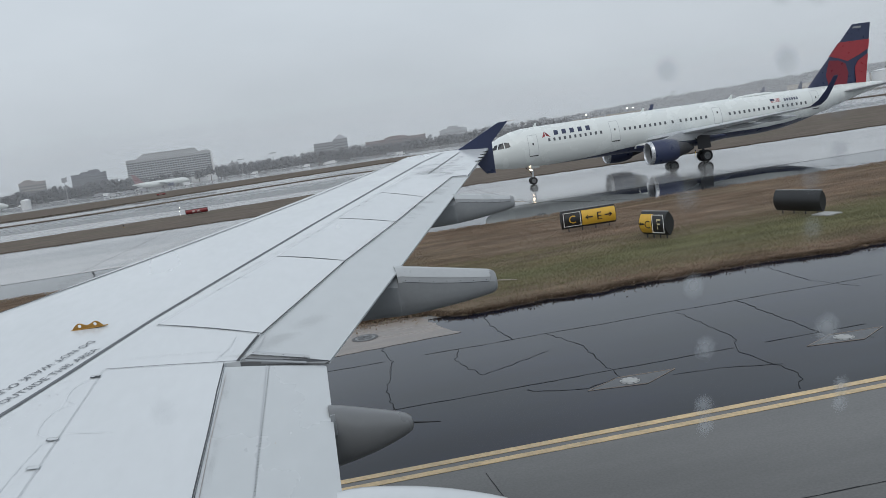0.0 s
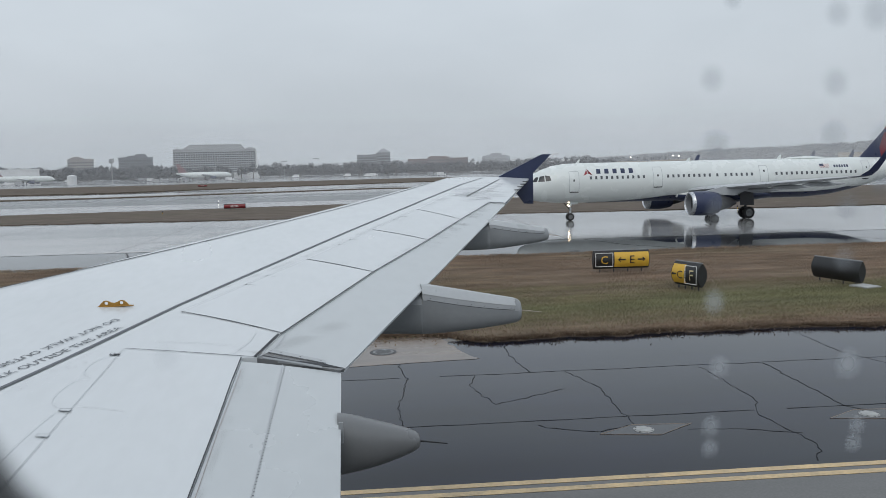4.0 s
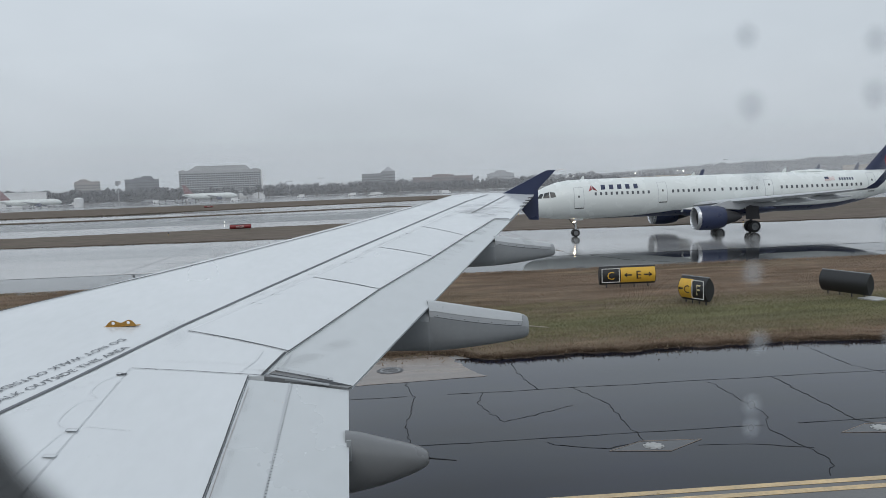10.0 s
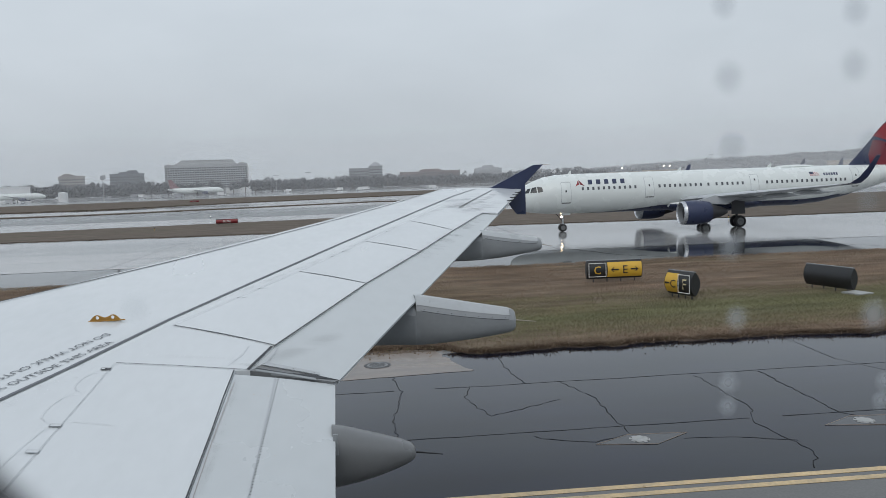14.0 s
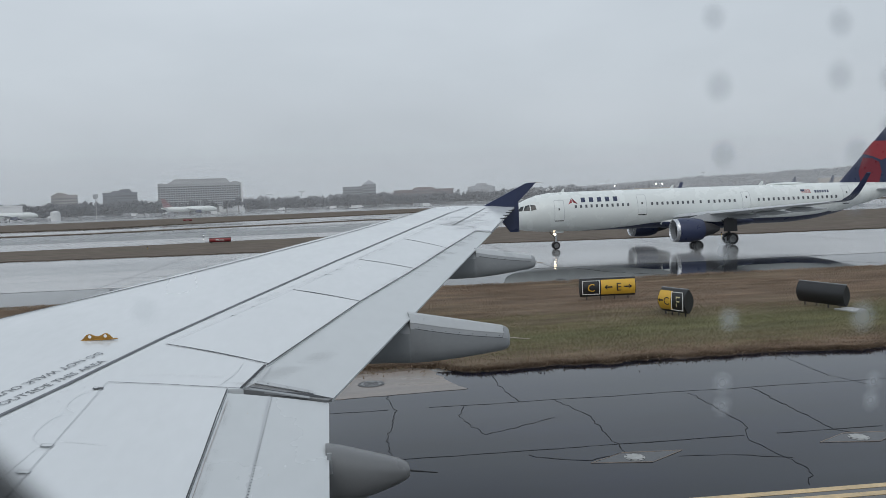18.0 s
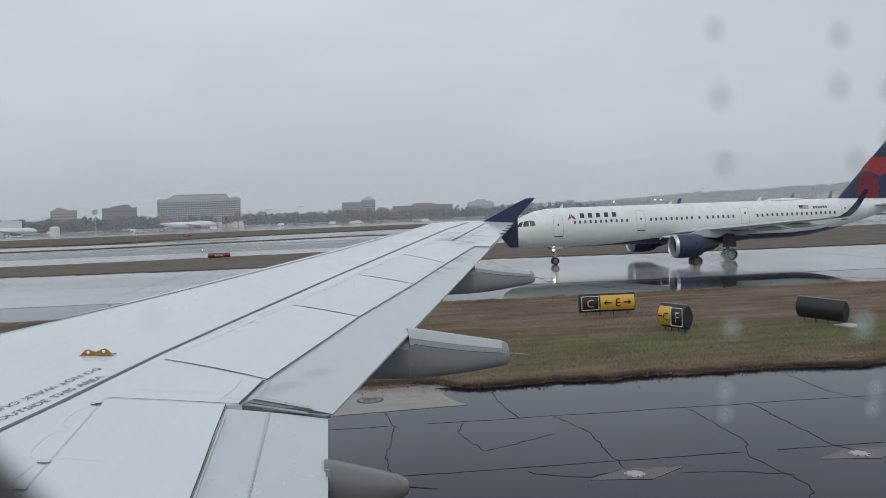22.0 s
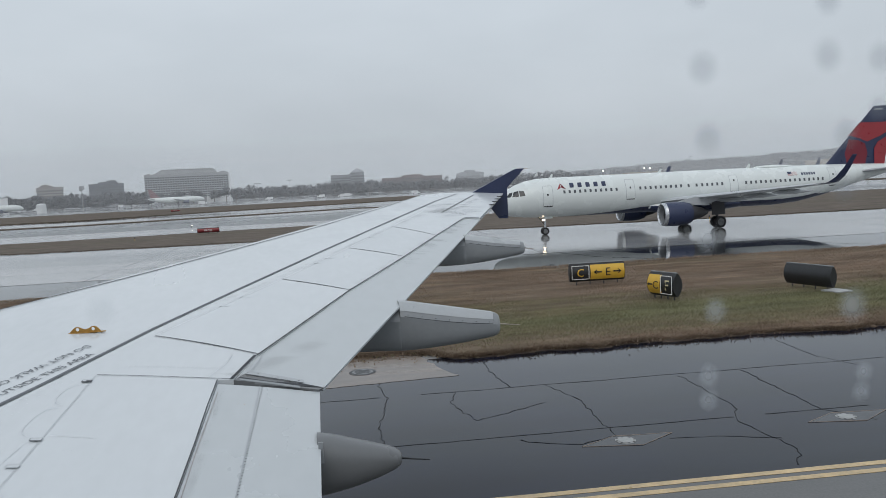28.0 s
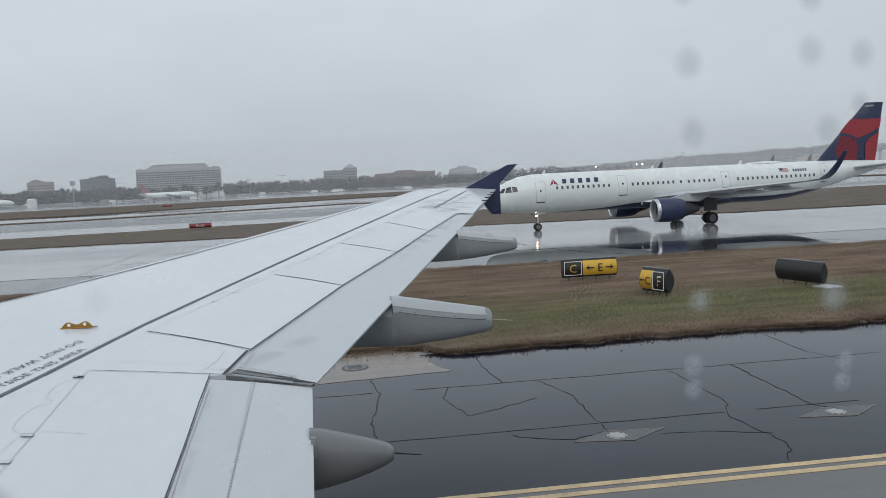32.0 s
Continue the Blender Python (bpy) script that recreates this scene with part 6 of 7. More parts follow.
building("terminal_building", 22.5, 25.2, 800, 6.4, M_TAN, "low tan retaining building at the far apron", 1, 10, 20, win=(0.4, 0.25))
building("warehouse_building", 34.5, 48.0, 900, 10.0, M_TAN, "long low tan warehouse on the distant ramp", 1, 30, 40, win=(0.5, 0.25))
building("hangar_building", -25.5, -20.2, 620, 9.5, M_ROOFW, "white hangar with a bar-marked front", 1, 6, 40, win=(0.35, 0.3))
hall = building("event_hall", 13.7, 17.0, 720, 6.2, M_ROOFW, "low building with white peaked roofs behind the trees", 1, 10, 24, win=(0.5, 0.3))
for x0, x1, zr in ((-20.5, -9, 9.0), (-9, 8, 8.2), (8, 20.5, 11.0)):
    v, f = prism([(x0, 7.0), (x1, 7.0), ((x0 + x1) / 2 + 2, zr), ((x0 + x1) / 2 - 2, zr)], 0, 24, "y")
    link_mesh("roof", v, f, M_ROOFW, hall, "white peaked roof")

# storage tank, pylon sign, masts and lamps
x, y = polar(-18.3, 500)
tank = thing("storage_tank", (x, y, 0), "white round storage tank on the apron", "tank")
part("shell", bm_cyl((0, 0, 0), (0, 0, 5.0), 2.6, 2.6, 24), M_ROOFW, tank, smooth=True)
part("lid", bm_cyl((0, 0, 5.0), (0, 0, 5.6), 2.6, 1.0, 24), M_ROOFW, tank, smooth=True)
for b in (37.6, 38.8, 40.0, 41.3, 42.6, 43.9):
    x, y = polar(b, 690)
    tank = thing("storage_tank", (x, y, 0), "large white round fuel tank at the field's edge", "tank", "fuel tanks")
    part("shell", bm_cyl((0, 0, 0), (0, 0, 11.0), 6.6, 6.6, 32), M_ROOFW, tank, smooth=True)
    part("lid", bm_cyl((0, 0, 11.0), (0, 0, 12.2), 6.6, 1.5, 32), M_ROOFW, tank, smooth=True)
    part("rim", bm_cyl((0, 0, 10.8), (0, 0, 11.05), 6.75, 6.75, 32), M_FACADE_D, tank, smooth=True)
x, y = polar(-15.8, 620)
pyl = thing("pylon_sign", (x, y, 0), "pole sign with two blank panels beyond the field", "sign")
part("pole", bm_cyl((0, 0, 0), (0, 0, 15), 0.3, 0.22, 10), M_FAIR, pyl)
part("panel", bm_box(-1.7, 0.9, -0.3, 0.3, 13.4, 16.8, 0.1), M_FACADE_D, pyl)
part("panel", bm_box(1.0, 2.0, -0.3, 0.3, 14, 17.1, 0.1), M_FACADE, pyl)


def mast(b, d, h, label):
    x, y = polar(b, d)
    m = thing("light_mast", (x, y, 0), label, "light mast", "apron light masts")
    part("pole", bm_cyl((0, 0, 0), (0, 0, h), 0.2, 0.12, 8), M_FAIR, m)
    part("lamp_bar", bm_box(-2.6, 2.6, -0.4, 0.4, h, h + 0.35, 0.1), M_FAIR, m)
    for k in range(4):
        part("lamp_head", bm_box(-2.5 + 1.4 * k, -1.7 + 1.4 * k, -0.6, 0.2, h - 0.4, h, 0.05), M_FAIR, m)
    return m


for b, d, h in ((-4.2, 610, 12.5), (-1.9, 640, 14.5), (27.2, 900, 22)):
    mast(b, d, h, "tall apron light mast with a crossbar of lamps")
for b, d, h in ((21.1, 690, 9.3), (24.0, 700, 10.0), (24.4, 700, 9.8), (18.4, 700, 6.5)):
    x, y = polar(b, d)
    m = thing("flood_lamp", (x, y, 0), "lit white flood lamp on a thin pole", "lamp", "lit flood lamps")
    part("pole", bm_cyl((0, 0, 0), (0, 0, h), 0.15, 0.1, 8), M_DARKMETAL, m)
    part("lamp_head", bm_box(-0.5, 0.5, -0.35, 0.25, h, h + 0.7, 0.1), M_LAMP, m, "lit lamp head")


def van(b, d, rz, colour, label):
    x, y = polar(b, d)
    car = thing("service_van", (x, y, 0), label, "vehicle", "apron vehicles", rz)
    v, f = prism([(-2.6, 0.4), (2.6, 0.4), (2.6, 1.2), (2.0, 1.35), (1.4, 2.2), (-2.6, 2.25)], -0.95, 0.95, "y")
    link_mesh("body", v, f, colour, car)
    part("windscreen", bm_box(1.4, 1.9, -0.97, 0.97, 1.35, 2.0), M_GLASS, car)
    for sx in (-1.7, 1.7):
        for sy in (-0.9, 0.9):
            part("wheel", bm_cyl((sx, sy - 0.1, 0.36), (sx, sy + 0.1, 0.36), 0.36, 0.36, 12), M_TYRE, car)
    return car


rng = random.Random(12)
for k in range(26):
    b = rng.choice((rng.uniform(-22, -3), rng.uniform(-3, 12), rng.uniform(12, 36)))
    colour = rng.choice((M_ROOFW, M_ROOFW, M_FACADE_D, M_FACADE))
    van(b, rng.uniform(470, 640), rng.choice((0, 180, 8, 172)), colour, "white service vehicle parked on the far apron" if colour is M_ROOFW else "grey service vehicle parked on the far apron")


# ---------- trees ----------
ico = bmesh.new()
bmesh.ops.create_icosphere(ico, subdivisions=1, radius=1.0)
ICO_V = np.array([v.co[:] for v in ico.verts])
ico.verts.ensure_lookup_table()
ICO_F = np.array([[v.index for v in f.verts] for f in ico.faces])
ico.free()


def tree_points(rs, height, spread, count, solid=True):
    """A crown of uneven twig masses with loose twigs round them, as triangles."""
    n = 9
    lob = np.c_[rs.normal(0, spread * 0.34, n), rs.normal(0, spread * 0.34, n), height * rs.uniform(0.3, 0.78, n), spread * rs.uniform(0.2, 0.4, n)]
    out = []
    for lx, ly, lz, lr in lob if solid else ():
        v = ICO_V * (lr * rs.uniform(0.5, 0.8, (len(ICO_V), 1))) + (lx, ly, lz)
        out.append(v[ICO_F])
    k = rs.randint(0, n, count)
    d = rs.normal(0, 1, (count, 3))
    d *= (lob[k, 3] * rs.uniform(0.55 if solid else 0.1, 1.0, count) / np.linalg.norm(d, axis=1))[:, None]
    mid = lob[k, :3] + d
    mid[:, 2] = np.maximum(mid[:, 2], height * 0.1)
    size = height * rs.uniform(0.012, 0.034, count) * (1.0 if solid else 2.0)
    out.append(mid[:, None, :] + rs.normal(0, 1, (count, 3, 3)) * size[:, None, None])
    return np.concatenate(out)


def tree(rs, x, y, height, spread, count, label):
    t = thing("tree", (x, y, 0), label, "tree")
    part("trunk", bm_cyl((0, 0, 0), (0, 0, height * 0.55), height * 0.03, height * 0.012, 7), M_TRUNK, t)
    for k in range(5):
        a = 2 * math.pi * k / 5 + rs.rand()
        part("limb", bm_cyl((0, 0, height * (0.25 + 0.05 * k)), (spread * 0.45 * math.cos(a), spread * 0.45 * math.sin(a), height * (0.55 + 0.06 * k)), height * 0.012, height * 0.004, 5), M_TRUNK, t)
    tri = tree_points(rs, height, spread, count)
    me = bpy.data.meshes.new("crown")
    me.from_pydata(tri.reshape(-1, 3).tolist(), [], np.arange(len(tri) * 3).reshape(-1, 3).tolist())
    me.materials.append(M_TREE)
    new("crown", me).parent = t
    return t


def belt(name, b0, b1, d0, d1, count, h0, h1, label, material, seed, each=330, lift=0.0):
    rs = np.random.RandomState(seed)
    out = []
    for k in range(count):
        b = b0 + (b1 - b0) * (k + rs.rand()) / count
        x, y = polar(b, rs.uniform(d0, d1))
        h = rs.uniform(h0, h1)
        tri = tree_points(rs, h, h * 0.75, each, not lift)
        tri[:, :, 2] = np.maximum(tri[:, :, 2], 0)
        tri = np.concatenate([tri, tri * (1.2, 1.2, 0.45)])
        out.append(tri * (2.6 if lift else 1.0, 2.6 if lift else 1.0, 1.0) + (x, y, lift * ridge(b) if lift else 0.0))
    tri = np.concatenate(out)
    me = bpy.data.meshes.new(name)
    me.from_pydata(tri.reshape(-1, 3).tolist(), [], np.arange(len(tri) * 3).reshape(-1, 3).tolist())
    me.materials.append(material)
    return tagged(new(name, me), label, "trees", kind="stuff")


rs = np.random.RandomState(5)
for k in range(40):
    b = -16 + 33 * (k + rs.rand()) / 40
    x, y = polar(b, rs.uniform(600, 640))
    h = rs.uniform(6.5, 12.5)
    tree(rs, x, y, h, h * 0.7, 700, "bare winter tree at the edge of the field")
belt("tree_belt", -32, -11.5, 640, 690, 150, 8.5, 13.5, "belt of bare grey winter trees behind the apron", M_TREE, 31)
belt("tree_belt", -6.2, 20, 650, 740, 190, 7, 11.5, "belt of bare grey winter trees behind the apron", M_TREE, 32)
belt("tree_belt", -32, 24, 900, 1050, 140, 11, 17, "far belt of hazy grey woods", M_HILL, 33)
def ridge(b):
    """Height of the wooded rise at a bearing."""
    return max(0.0, min(1.0, (b - 10) / 23)) * (19.0 + 4.0 * noise.noise((b * 0.12, 2, 0)) + 2.0 * noise.noise((b * 0.5, 5, 0)))


ridge_v, ridge_f = [], []
for k in range(61):
    b = 12 + 54 * k / 60
    for d, q in ((1060, 0.0), (1240, 0.75), (1400, 1.0), (1800, 0.6)):
        x, y = polar(b, d)
        ridge_v.append((x, y, q * (ridge(b) + 3.0) - 0.3))
for k in range(60):
    for q in range(3):
        ridge_f.append((4 * k + q, 4 * k + q + 1, 4 * k + q + 5, 4 * k + q + 4))
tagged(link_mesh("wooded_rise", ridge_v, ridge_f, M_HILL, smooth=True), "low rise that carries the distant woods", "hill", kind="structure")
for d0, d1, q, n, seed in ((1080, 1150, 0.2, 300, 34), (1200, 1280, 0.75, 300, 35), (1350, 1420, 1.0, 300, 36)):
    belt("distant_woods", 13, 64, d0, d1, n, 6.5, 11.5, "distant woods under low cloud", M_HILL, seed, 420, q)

# ---------- upright sheets that imitate haze over the far field ---
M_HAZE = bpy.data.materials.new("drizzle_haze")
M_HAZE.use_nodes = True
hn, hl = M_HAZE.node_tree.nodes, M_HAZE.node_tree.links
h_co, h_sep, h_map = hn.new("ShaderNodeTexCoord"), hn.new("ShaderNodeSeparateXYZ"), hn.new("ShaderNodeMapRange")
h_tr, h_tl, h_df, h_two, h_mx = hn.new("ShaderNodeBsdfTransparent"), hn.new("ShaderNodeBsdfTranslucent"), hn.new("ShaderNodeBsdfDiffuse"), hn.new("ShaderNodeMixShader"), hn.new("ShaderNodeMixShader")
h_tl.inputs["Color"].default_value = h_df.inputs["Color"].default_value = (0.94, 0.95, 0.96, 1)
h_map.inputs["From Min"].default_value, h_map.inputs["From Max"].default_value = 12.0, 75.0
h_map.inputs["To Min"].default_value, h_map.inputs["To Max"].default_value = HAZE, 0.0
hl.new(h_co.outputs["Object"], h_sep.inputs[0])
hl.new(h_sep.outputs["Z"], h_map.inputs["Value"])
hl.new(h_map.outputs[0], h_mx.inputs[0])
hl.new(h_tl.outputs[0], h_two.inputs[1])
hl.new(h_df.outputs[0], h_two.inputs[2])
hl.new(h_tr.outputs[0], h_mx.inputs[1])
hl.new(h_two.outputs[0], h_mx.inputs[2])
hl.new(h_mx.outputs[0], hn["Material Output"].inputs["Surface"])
# three added see-through sheets pale everything that stands behind them
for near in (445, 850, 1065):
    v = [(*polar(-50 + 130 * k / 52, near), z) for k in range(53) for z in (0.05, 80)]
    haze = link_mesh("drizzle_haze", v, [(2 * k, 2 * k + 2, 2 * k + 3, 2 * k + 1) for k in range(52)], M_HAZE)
    tagged(haze, "upright translucent sheet standing in for haze over the far field", "haze", kind="stuff")

# ---------- signs and lights on the field ----------
def sign_body(at, rz, width, faces, label, group="", height=0.95, depth=0.42, legs=4):
    """An airfield sign: a lens-shaped shell on short legs with front panels (share of width, material, words, colour)."""
    s = thing("airfield_sign", at, label, "sign", group, rz)
    prof = [(-depth / 2 * math.sin(math.pi * t) ** 0.8, 0.18 + height * t) for t in np.linspace(0.0, 1.0, 23)]
    back = [(depth / 2 * math.sin(math.pi * t) ** 0.8, 0.18 + height * t) for t in np.linspace(0.97, 0.03, 21)]
    v, f = prism(prof + back, -width / 2, width / 2, "x")
    link_mesh("shell", v, f, M_BLACK, s, "black curved sign shell")
    part("top_rail", bm_box(-width / 2, width / 2, -0.03, 0.03, 0.17 + height, 0.21 + height, 0.005), M_FAIR, s)
    for k in range(legs):
        x = -width / 2 + width * (k + 0.5) / legs
        part("leg", bm_cyl((x, 0, -0.02), (x, 0, 0.22), 0.03, 0.03, 8), M_DARKMETAL, s)
    x = -width / 2
    for share, material, words, ink in faces:
        w = width * share
        vs, fs = [], []
        ts = np.linspace(0.1, 0.9, 19)
        for t in ts:
            yy = -depth / 2 * math.sin(math.pi * t) ** 0.8 - 0.008
            vs += [(x + 0.03, yy, 0.18 + height * t), (x + w - 0.03, yy, 0.18 + height * t)]
        fs = [(2 * i, 2 * i + 1, 2 * i + 3, 2 * i + 2) for i in range(18)]
        panel = link_mesh("panel", vs, fs, material, s)
        if words:
            tv, tf = text_mesh(words, 0.62 * height)
            wide = max(p[0] for p in tv)
            tall = max(p[1] for p in tv)
            out = []
            for px, pz, _ in tv:
                t = 0.5 + (pz - tall / 2) / height
                out.append((x + w / 2 + (px - wide / 2), -depth / 2 * math.sin(math.pi * t) ** 0.8 - 0.045, 0.18 + height * t))
            link_mesh("letter", out, tf, ink, panel)
        x += w
    return s, prof


def arrow_on(s, x, z, size, flip, depth=0.42):
    d = -1 if flip else 1
    yy = -depth / 2 - 0.02
    bars = ([(x - size, z - 0.035), (x + size, z - 0.035), (x + size, z + 0.035), (x - size, z + 0.035)],
            [(x + d * size, z), (x + d * size * 0.35, z + size * 0.62), (x + d * size * 0.2, z + size * 0.5), (x + d * size * 0.75, z - 0.02)],
            [(x + d * size, z), (x + d * size * 0.35, z - size * 0.62), (x + d * size * 0.2, z - size * 0.5), (x + d * size * 0.75, z + 0.02)])
    for b in bars:
        v, f = prism(b, yy - 0.004, yy, "y")
        link_mesh("arrow_stroke", v, f, M_BLACK, s)


SIGN_X, SIGN_V = 12.6, 36.0
sg, _ = sign_body((*field(SIGN_X, SIGN_V), 0.1), -4, 2.9, ((0.36, M_BLACK, "C", M_YEL), (0.64, M_YEL, "E", M_BLACK)), "black and yellow taxiway sign reading C and E, on the grass")
arrow_on(sg, 0.0, 0.66, 0.2, True)
arrow_on(sg, 1.02, 0.66, 0.2, False)
x0, x1, z0, z1 = -1.38, -0.46, 0.31, 1.0
for b in ([(x0, z0), (x1, z0), (x1, z0 + 0.03), (x0, z0 + 0.03)], [(x0, z1), (x1, z1), (x1, z1 + 0.03), (x0, z1 + 0.03)], [(x0, z0), (x0 + 0.03, z0), (x0 + 0.03, z1), (x0, z1)], [(x1 - 0.03, z0), (x1, z0), (x1, z1), (x1 - 0.03, z1)]):
    v, f = prism(b, -0.245, -0.238, "y")
    link_mesh("border_stroke", v, f, M_WHITE, sg)
# a second sign that turns its back
sb, _ = sign_body((*field(19.5, 30.6), 0.1), 105, 2.5, ((0.5, M_YEL, "C", M_BLACK), (0.5, M_BLACK, "F", M_YEL)), "black curved back of a taxiway sign, on the grass")
part("pad", bm_box(-1.8, -0.9, -0.5, 0.35, -0.03, 0.1, 0.01), M_PALE, sb, "pale concrete pad")
# a third sign, turned half away
sc, _ = sign_body((*field(13.3, 30.45), 0.1), -68, 1.5, ((0.52, M_YEL, "", M_BLACK), (0.48, M_BLACK, "F", M_CREAM)), "taxiway sign with yellow C and black F panels, on grass", height=1.05, depth=0.6)
tv, tf = text_mesh("C", 0.5)
link_mesh("letter", [(p[0] - 0.395, -0.335, p[1] + 0.52) for p in tv], tf, M_BLACK, sc)
arrow_on(sc, -0.56, 0.7, 0.13, True, 0.6)
x0, x1, z0, z1 = 0.06, 0.72, 0.32, 1.1
for b in ([(x0, z0), (x1, z0), (x1, z0 + 0.03), (x0, z0 + 0.03)], [(x0, z1), (x1, z1), (x1, z1 + 0.03), (x0, z1 + 0.03)], [(x0, z0), (x0 + 0.03, z0), (x0 + 0.03, z1), (x0, z1)], [(x1 - 0.03, z0), (x1, z0), (x1, z1), (x1 - 0.03, z1)]):
    v, f = prism(b, -0.325, -0.318, "y")
    link_mesh("border_stroke", v, f, M_WHITE, sc)
# red runway signs
for x, v_, rz in ((-14.2, 104.5, 4), (-46, 262, 6)):
    sign_body((*field(x, v_), 0.1), rz, 3.1, ((1.0, M_SIGNRED, "8R-26L", M_WHITE),), "red runway holding sign reading 8R-26L, on a grass island", "runway signs", height=0.66, legs=5)
for b, d in ((27.0, 225), (44.0, 160), (23.4, 232), (37.2, 300), (47.0, 240)):
    x, y = polar(b, d)
    sign_body((x, y, 0.02), -b, 3.6, (), "dark back of a distant airfield sign", "distant signs", legs=3)


def edge_light(x, y, label, lit=None, z=0.0):
    e = thing("edge_light", (x, y, z), label, "light", "edge lights")
    part("stake", bm_cyl((0, 0, 0), (0, 0, 0.3), 0.035, 0.03, 8), M_YEL if lit is None else M_DARKMETAL, e)
    part("collar", bm_cyl((0, 0, 0.26), (0, 0, 0.34), 0.07, 0.06, 10), M_BLACK, e)
    part("lens", bm_ball((0, 0, 0.39), 0.07, sub=1, squash=(1, 1, 1.2)), lit or M_NAVY, e, smooth=True)


for x, v_ in ((-22, 98), (26, 119), (62, 129), (3.4, 108), (40, 77.5)):
    edge_light(*field(x, v_), "small blue taxiway edge light on a stake", z=0.06)
for x, v_ in ((46, 150), (70, 150), (100, 160), (-20, 128), (10, 128)):
    edge_light(*field(x, v_), "small lit runway light", M_LAMP)
# runway guard light: two hooded yellow lamps on a frame
gx, gyy = field(47.0, 92.5)
gl = thing("guard_light", (gx, gyy, 0.1), "yellow guard light with twin black hoods, on a grass island", "light", rz=-35)
part("frame", bm_box(-0.42, 0.42, -0.06, 0.06, 0.25, 0.75, 0.03), M_YEL, gl)
for q in (-0.21, 0.21):
    part("hood", bm_cyl((q, -0.3, 0.52), (q, 0.02, 0.5), 0.16, 0.15, 16), M_BLACK, gl)
    part("post", bm_cyl((q, 0, -0.02), (q, 0, 0.28), 0.03, 0.03, 8), M_DARKMETAL, gl)

# round iron covers in the concrete patch
for x in (0.95, -1.0):
    m = thing("manhole_cover", (*field(x, 22.6), 0.024), "round ribbed iron cover set in the pale concrete patch", "cover", "manhole covers")
    part("rim", bm_cyl((0, 0, -0.01), (0, 0, 0.008), 0.42, 0.41, 28), M_DARKMETAL, m)
    part("lid", bm_cyl((0, 0, 0.0), (0, 0, 0.014), 0.33, 0.32, 28), M_FAIR_D, m)
    for q in range(5):
        part("rib", bm_box(-0.26 + 0.03 * abs(q - 2), 0.26 - 0.03 * abs(q - 2), -0.2 + 0.1 * q - 0.012, -0.2 + 0.1 * q + 0.012, 0.012, 0.02), M_DARKMETAL, m)

# drain covers in the shoulder, a little rubbish on the grass
for x, v_ in ((5.56, 15.5), (10.26, 15.72)):
    m = thing("drain_cover", (*field(x, v_), 0.012), "round pale metal cover set in the asphalt", "cover", "drain covers")
    part("rim", bm_cyl((0, 0, 0), (0, 0, 0.012), 0.22, 0.22, 24), M_PALE, m)
    part("lid", bm_cyl((0, 0, 0.012), (0, 0, 0.018), 0.17, 0.17, 24), M_PALE, m)
    for q in range(8):
        a = 2 * math.pi * q / 8
        part("bolt", bm_cyl((0.19 * math.cos(a), 0.19 * math.sin(a), 0.012), (0.19 * math.cos(a), 0.19 * math.sin(a), 0.02), 0.022, 0.02, 6), M_DARKMETAL, m)
    # pale diamond of worn cement round the cover, with a thin raised edge
    rim = [(-1.0, -0.1), (-0.15, 0.33), (1.15, 0.18), (0.25, -0.36)]
    v, f = prism(rim, 0.002, 0.006)
    link_mesh("cement_collar", v, f, M_COLLAR, m, "grey cement diamond round the cover")
    for p, q in zip(rim, rim[1:] + rim[:1]):
        part("cement_edge", bm_cyl((*p, 0.004), (*q, 0.004), 0.014, 0.008, 5), M_PATCH, m)
mk = thing("marker_cap", (*field(14.3, 41.0), 0.12), "small white concrete marker cap on the grass", "marker")
part("cap", bm_ball((0, 0, 0), 0.22, squash=(1.2, 0.9, 0.5)), M_WHITE, mk, smooth=True)

# ---------- cabin window ----------
M_TRIM = mat("dark_cabin_lining", (0.05, 0.048, 0.046), 0.7, var=0.15, scale=8, fine=70, bump=0.05)
wall = new("cabin_wall")
wall.location = (0, 0, LIFT)
tagged(wall, "shaded cabin lining round the window", "wall", kind="structure")


def rounded(w, h, r, cx, cz, y, n=8):
    pts = []
    for sx, sz, a0 in ((1, 1, 0), (-1, 1, 90), (-1, -1, 180), (1, -1, 270)):
        for k in range(n + 1):
            a = radians(a0 + 90 * k / n)
            pts.append((cx + sx * (w / 2 - r) + r * math.cos(a), y, cz + sz * (h / 2 - r) + r * math.sin(a)))
    return pts


# lining panel with a rounded opening, and the splayed reveal behind it
CX, CZ, OW, OH, RAD = 0.094, 5.137, 0.412, 0.33, 0.15
inner = rounded(OW, OH, RAD, CX, CZ, 1.79)
rim = rounded(OW + 0.03, OH + 0.03, RAD + 0.015, CX, CZ, 1.775)
outer = rounded(1.0, 1.0, 0.02, CX, CZ - 0.05, 1.775)
rear = rounded(OW + 0.012, OH + 0.012, RAD + 0.006, CX, CZ, 1.799)
v, f = loft([outer, rim, inner, rear], caps=False)
panel = link_mesh("window_surround", v, f, M_TRIM, wall, "dark rounded window surround", smooth=True)
# added strip, dark to clear, that imitates the blurred edge of the window
M_LIP = mat("blurred_edge_fade", (0.05, 0.046, 0.044), 0.7, var=0.1, scale=8, fine=70, bump=0.0)
ln, ll = M_LIP.node_tree.nodes, M_LIP.node_tree.links
l_uv, l_sep, l_map = ln.new("ShaderNodeUVMap"), ln.new("ShaderNodeSeparateXYZ"), ln.new("ShaderNodeMapRange")
l_map.interpolation_type = "SMOOTHERSTEP"
l_uv.uv_map = "lip"
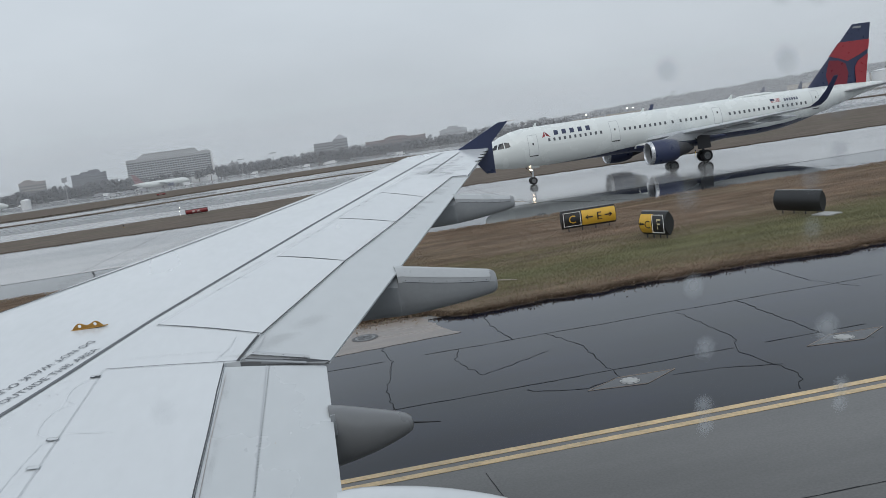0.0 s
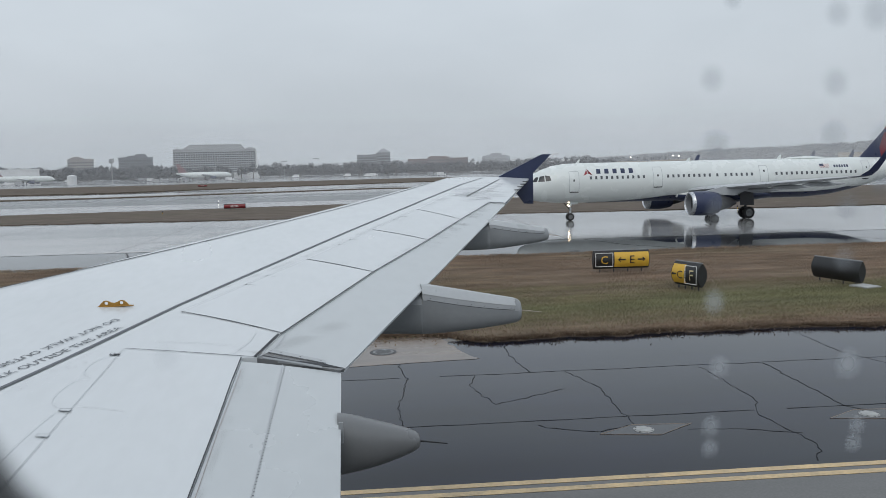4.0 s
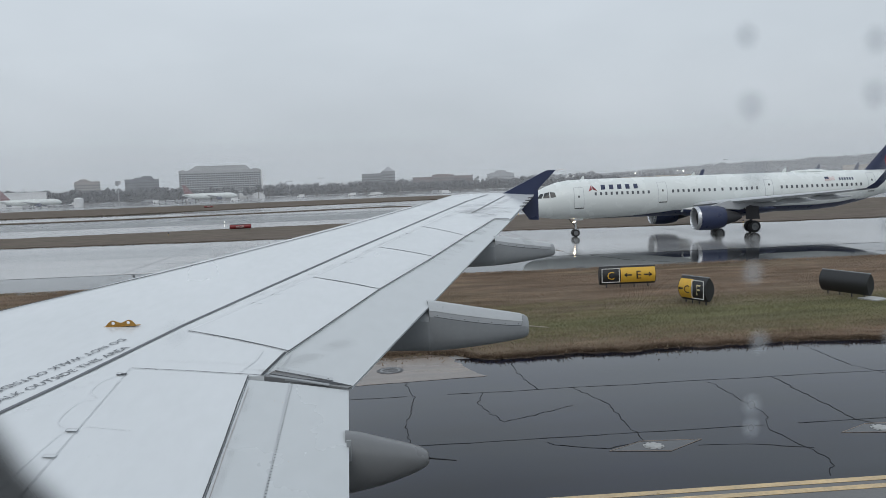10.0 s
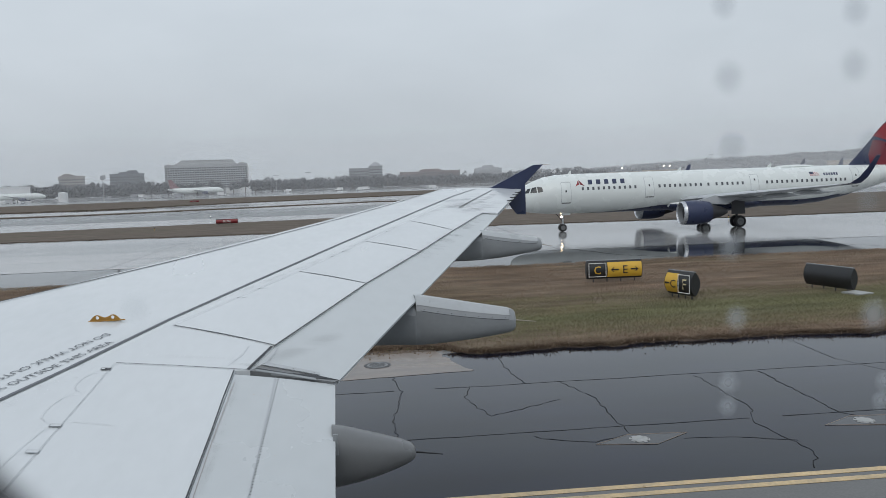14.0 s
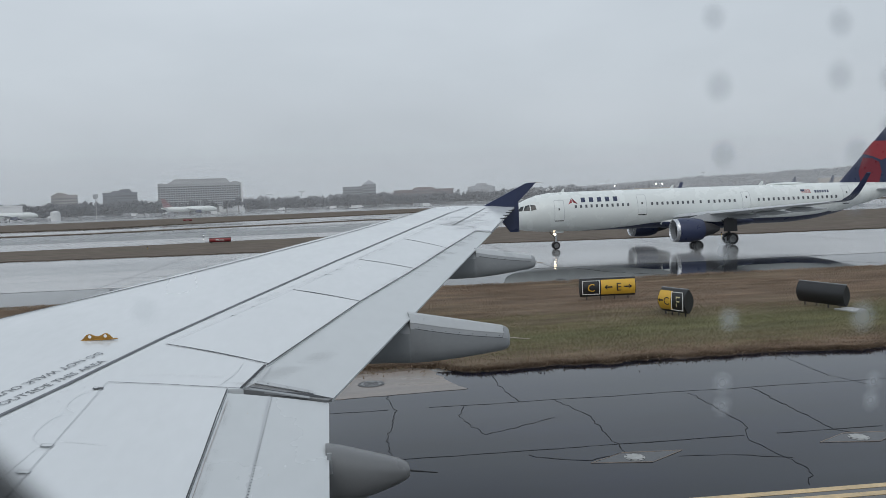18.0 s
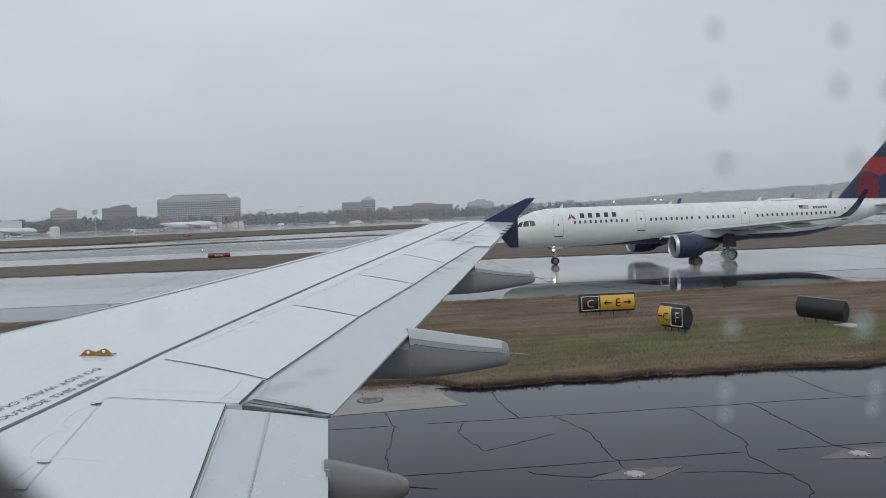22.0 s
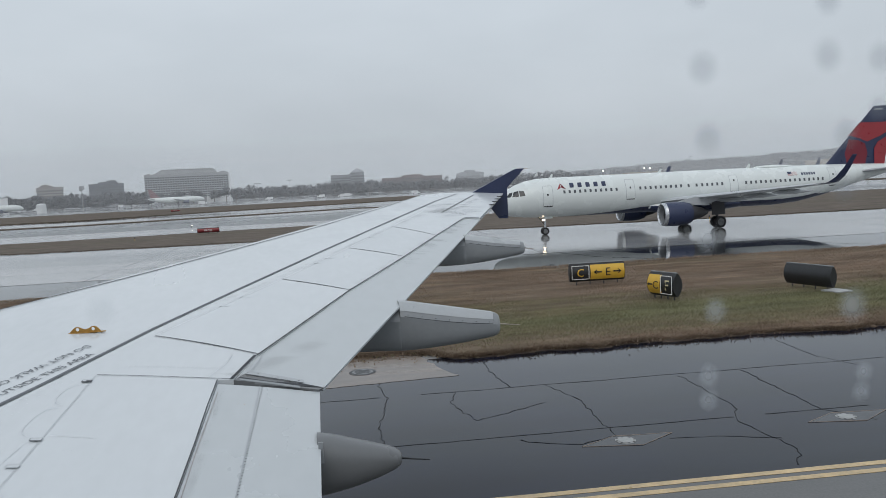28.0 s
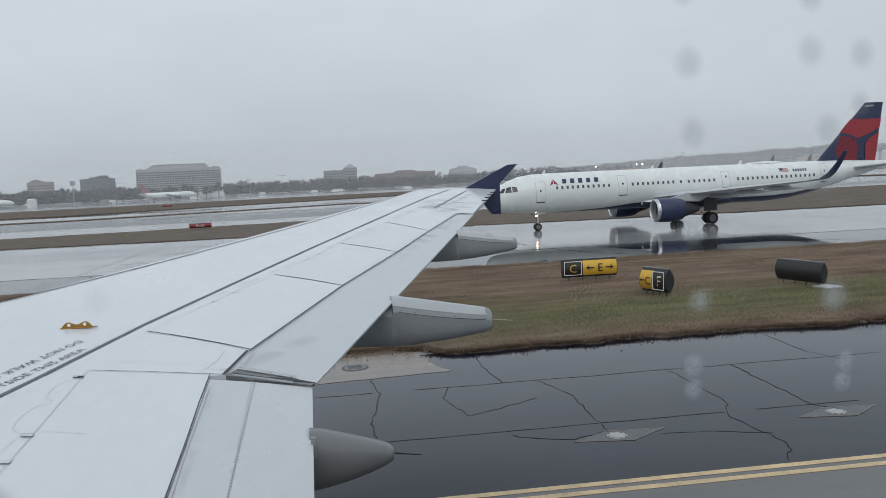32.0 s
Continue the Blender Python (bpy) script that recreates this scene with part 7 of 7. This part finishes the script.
ll.new(l_uv.outputs[0], l_sep.inputs[0])
ll.new(l_sep.outputs["X"], l_map.inputs["Value"])
l_map.inputs["From Max"].default_value = 0.75
l_map.inputs["To Max"].default_value = 0.9
ll.new(l_map.outputs[0], ln["Principled BSDF"].inputs["Alpha"])
lips = [rounded(OW - 2 * k * 0.013, OH - 2 * k * 0.013, RAD - k * 0.005, CX, CZ, 1.7895) for k in (-0.5, 0.0, 0.25, 0.5, 0.75, 1.0)]
v, f = loft(lips, caps=False)
lip = link_mesh("seal_lip", v, f, M_LIP, panel, "dark fading rim that imitates the blurred window edge")
layer = lip.data.uv_layers.new(name="lip")
count = len(lips[0])
for loop in lip.data.loops:
    layer.data[loop.index].uv = (min(1.0, 1.25 - 0.25 * (loop.vertex_index // count)), 0.5)
lip.visible_shadow = False
# rain drops on the window, blur and refracted tones painted, clear at the rims
M_DROP = bpy.data.materials.new("rain_drop")
M_DROP.use_nodes = True
dn, dl = M_DROP.node_tree.nodes, M_DROP.node_tree.links
d_co, d_len, d_map = dn.new("ShaderNodeTexCoord"), dn.new("ShaderNodeVectorMath"), dn.new("ShaderNodeMapRange")
d_len.operation = "LENGTH"
d_map.interpolation_type = "SMOOTHERSTEP"
d_map.inputs["From Min"].default_value, d_map.inputs["From Max"].default_value = 1.0, 0.1
d_map.inputs["To Min"].default_value, d_map.inputs["To Max"].default_value = 0.0, 1.0
d_tint, d_veil = dn.new("ShaderNodeMixRGB"), dn.new("ShaderNodeMath")
d_tint.inputs[1].default_value, d_tint.inputs[2].default_value = (1, 1, 1, 1), (0.845, 0.85, 0.86, 1)
d_veil.operation, d_veil.inputs[1].default_value = "MULTIPLY", 0.17
d_own, d_str = dn.new("ShaderNodeObjectInfo"), dn.new("ShaderNodeMath")
d_str.operation = "MULTIPLY"
d_tr, d_tl, d_mx = dn.new("ShaderNodeBsdfTransparent"), dn.new("ShaderNodeBsdfTranslucent"), dn.new("ShaderNodeMixShader")
d_tl.inputs["Color"].default_value = (0.8, 0.82, 0.84, 1)
dl.new(d_co.outputs["Object"], d_len.inputs[0])
dl.new(d_len.outputs["Value"], d_map.inputs["Value"])
dl.new(d_map.outputs[0], d_str.inputs[0])
d_two, d_milk = dn.new("ShaderNodeSeparateColor"), dn.new("ShaderNodeMath")
d_milk.operation = "MULTIPLY"
dl.new(d_own.outputs["Color"], d_two.inputs[0])
dl.new(d_two.outputs[0], d_str.inputs[1])
dl.new(d_map.outputs[0], d_milk.inputs[0])
dl.new(d_two.outputs[1], d_milk.inputs[1])
dl.new(d_str.outputs[0], d_tint.inputs[0])
dl.new(d_milk.outputs[0], d_veil.inputs[0])
dl.new(d_tint.outputs["Color"], d_tr.inputs["Color"])
dl.new(d_veil.outputs[0], d_mx.inputs[0])
dl.new(d_tr.outputs[0], d_mx.inputs[1])
dl.new(d_tl.outputs[0], d_mx.inputs[2])
dl.new(d_mx.outputs[0], dn["Material Output"].inputs["Surface"])
v, f = [(0, 0.2, 0)], []
for ring, (rad, up) in enumerate(((0.35, 0.18), (0.7, 0.1), (1.0, 0.0))):
    v += [(rad * math.cos(2 * math.pi * i / 20), up, rad * math.sin(2 * math.pi * i / 20)) for i in range(20)]
f += [(0, 1 + i, 1 + (i + 1) % 20) for i in range(20)]
for ring in range(2):
    f += [(1 + 20 * ring + i, 21 + 20 * ring + i, 21 + 20 * ring + (i + 1) % 20, 1 + 20 * ring + (i + 1) % 20) for i in range(20)]
drop0 = None
for x, z, r in ((0.1197, 5.1516, 0.85), (0.1211, 5.1316, 1.0), (0.1222, 5.1118, 0.95), (0.1600, 5.1500, 0.95), (0.1598, 5.1343, 1.0), (0.1768, 5.1332, 0.95), (0.1761, 5.1185, 0.8), (0.1655, 5.1114, 0.95),
                (0.1215, 5.0833, 0.85), (0.1235, 5.0625, 0.8), (0.1674, 5.0610, 1.05), (0.1210, 5.0434, 0.75), (0.1208, 5.0364, 0.7), (0.1648, 5.0952, 0.85), (0.1711, 5.0404, 0.7), (0.1701, 5.0345, 0.7),
                (-0.0433, 5.0749, 0.85), (0.1600, 5.1710, 0.9), (0.1730, 5.1712, 1.2), (0.1260, 5.1750, 0.7), (0.1195, 5.1910, 0.8), (0.1570, 5.1890, 0.9)):
    if drop0 is None:
        drop0 = link_mesh("rain_drop", v, f, M_DROP, panel, smooth=True)
        o = drop0
    else:
        o = new("rain_drop", drop0.data)
        o.parent = panel
    o.matrix_basis = Matrix.LocRotScale((x, 1.8025, z), None, (0.0064 * r, 0.002, 0.0068 * r))
    # upper drops tinted darker, lower ones paler, to imitate what they refract
    o.color = (0.3, 0.3, 0, 1) if x < 0 else ((0.6 + 0.4 * r, 0.6 + 0.4 * r, 0, 1) if z > 5.09 else (0.25, 1.2 + 0.8 * r, 0, 1))
    o.visible_shadow = False

# the fuselage side that carries the window and the wing
HC_Y, HC_Z, HR = -0.09, 4.55, 1.975
a_cuts = sorted([math.asin((4.93 - HC_Z) / HR), math.asin((5.3 - HC_Z) / HR)] + [math.pi * k / 20 for k in range(-20, 20) if not 0.19 < math.pi * k / 20 < 0.39])
x_cuts = [-13, -9, -6, -3, -1, CX - 0.26, CX + 0.26, 1, 3, 6, 9]
v, f = [], []
for x in x_cuts:
    v += [(x, HC_Y + HR * math.cos(a), HC_Z + HR * math.sin(a)) for a in a_cuts]
m = len(a_cuts)
for i in range(len(x_cuts) - 1):
    for j in range(m):
        mid = (a_cuts[j] + (a_cuts[j + 1] if j < m - 1 else a_cuts[0] + 2 * math.pi)) / 2
        if x_cuts[i] < CX < x_cuts[i + 1] and 0.19 < mid < 0.39:
            continue
        k = (j + 1) % m
        f.append((i * m + j, i * m + k, (i + 1) * m + k, (i + 1) * m + j))
f += [tuple(range(m)), tuple((len(x_cuts) - 1) * m + j for j in range(m))]
hull = link_mesh("fuselage_wall", v, f, M_WING, smooth=True)
hull.location = (0, 0, LIFT)
tagged(hull, "white fuselage side with the cabin window over the wing", "wall", kind="structure")
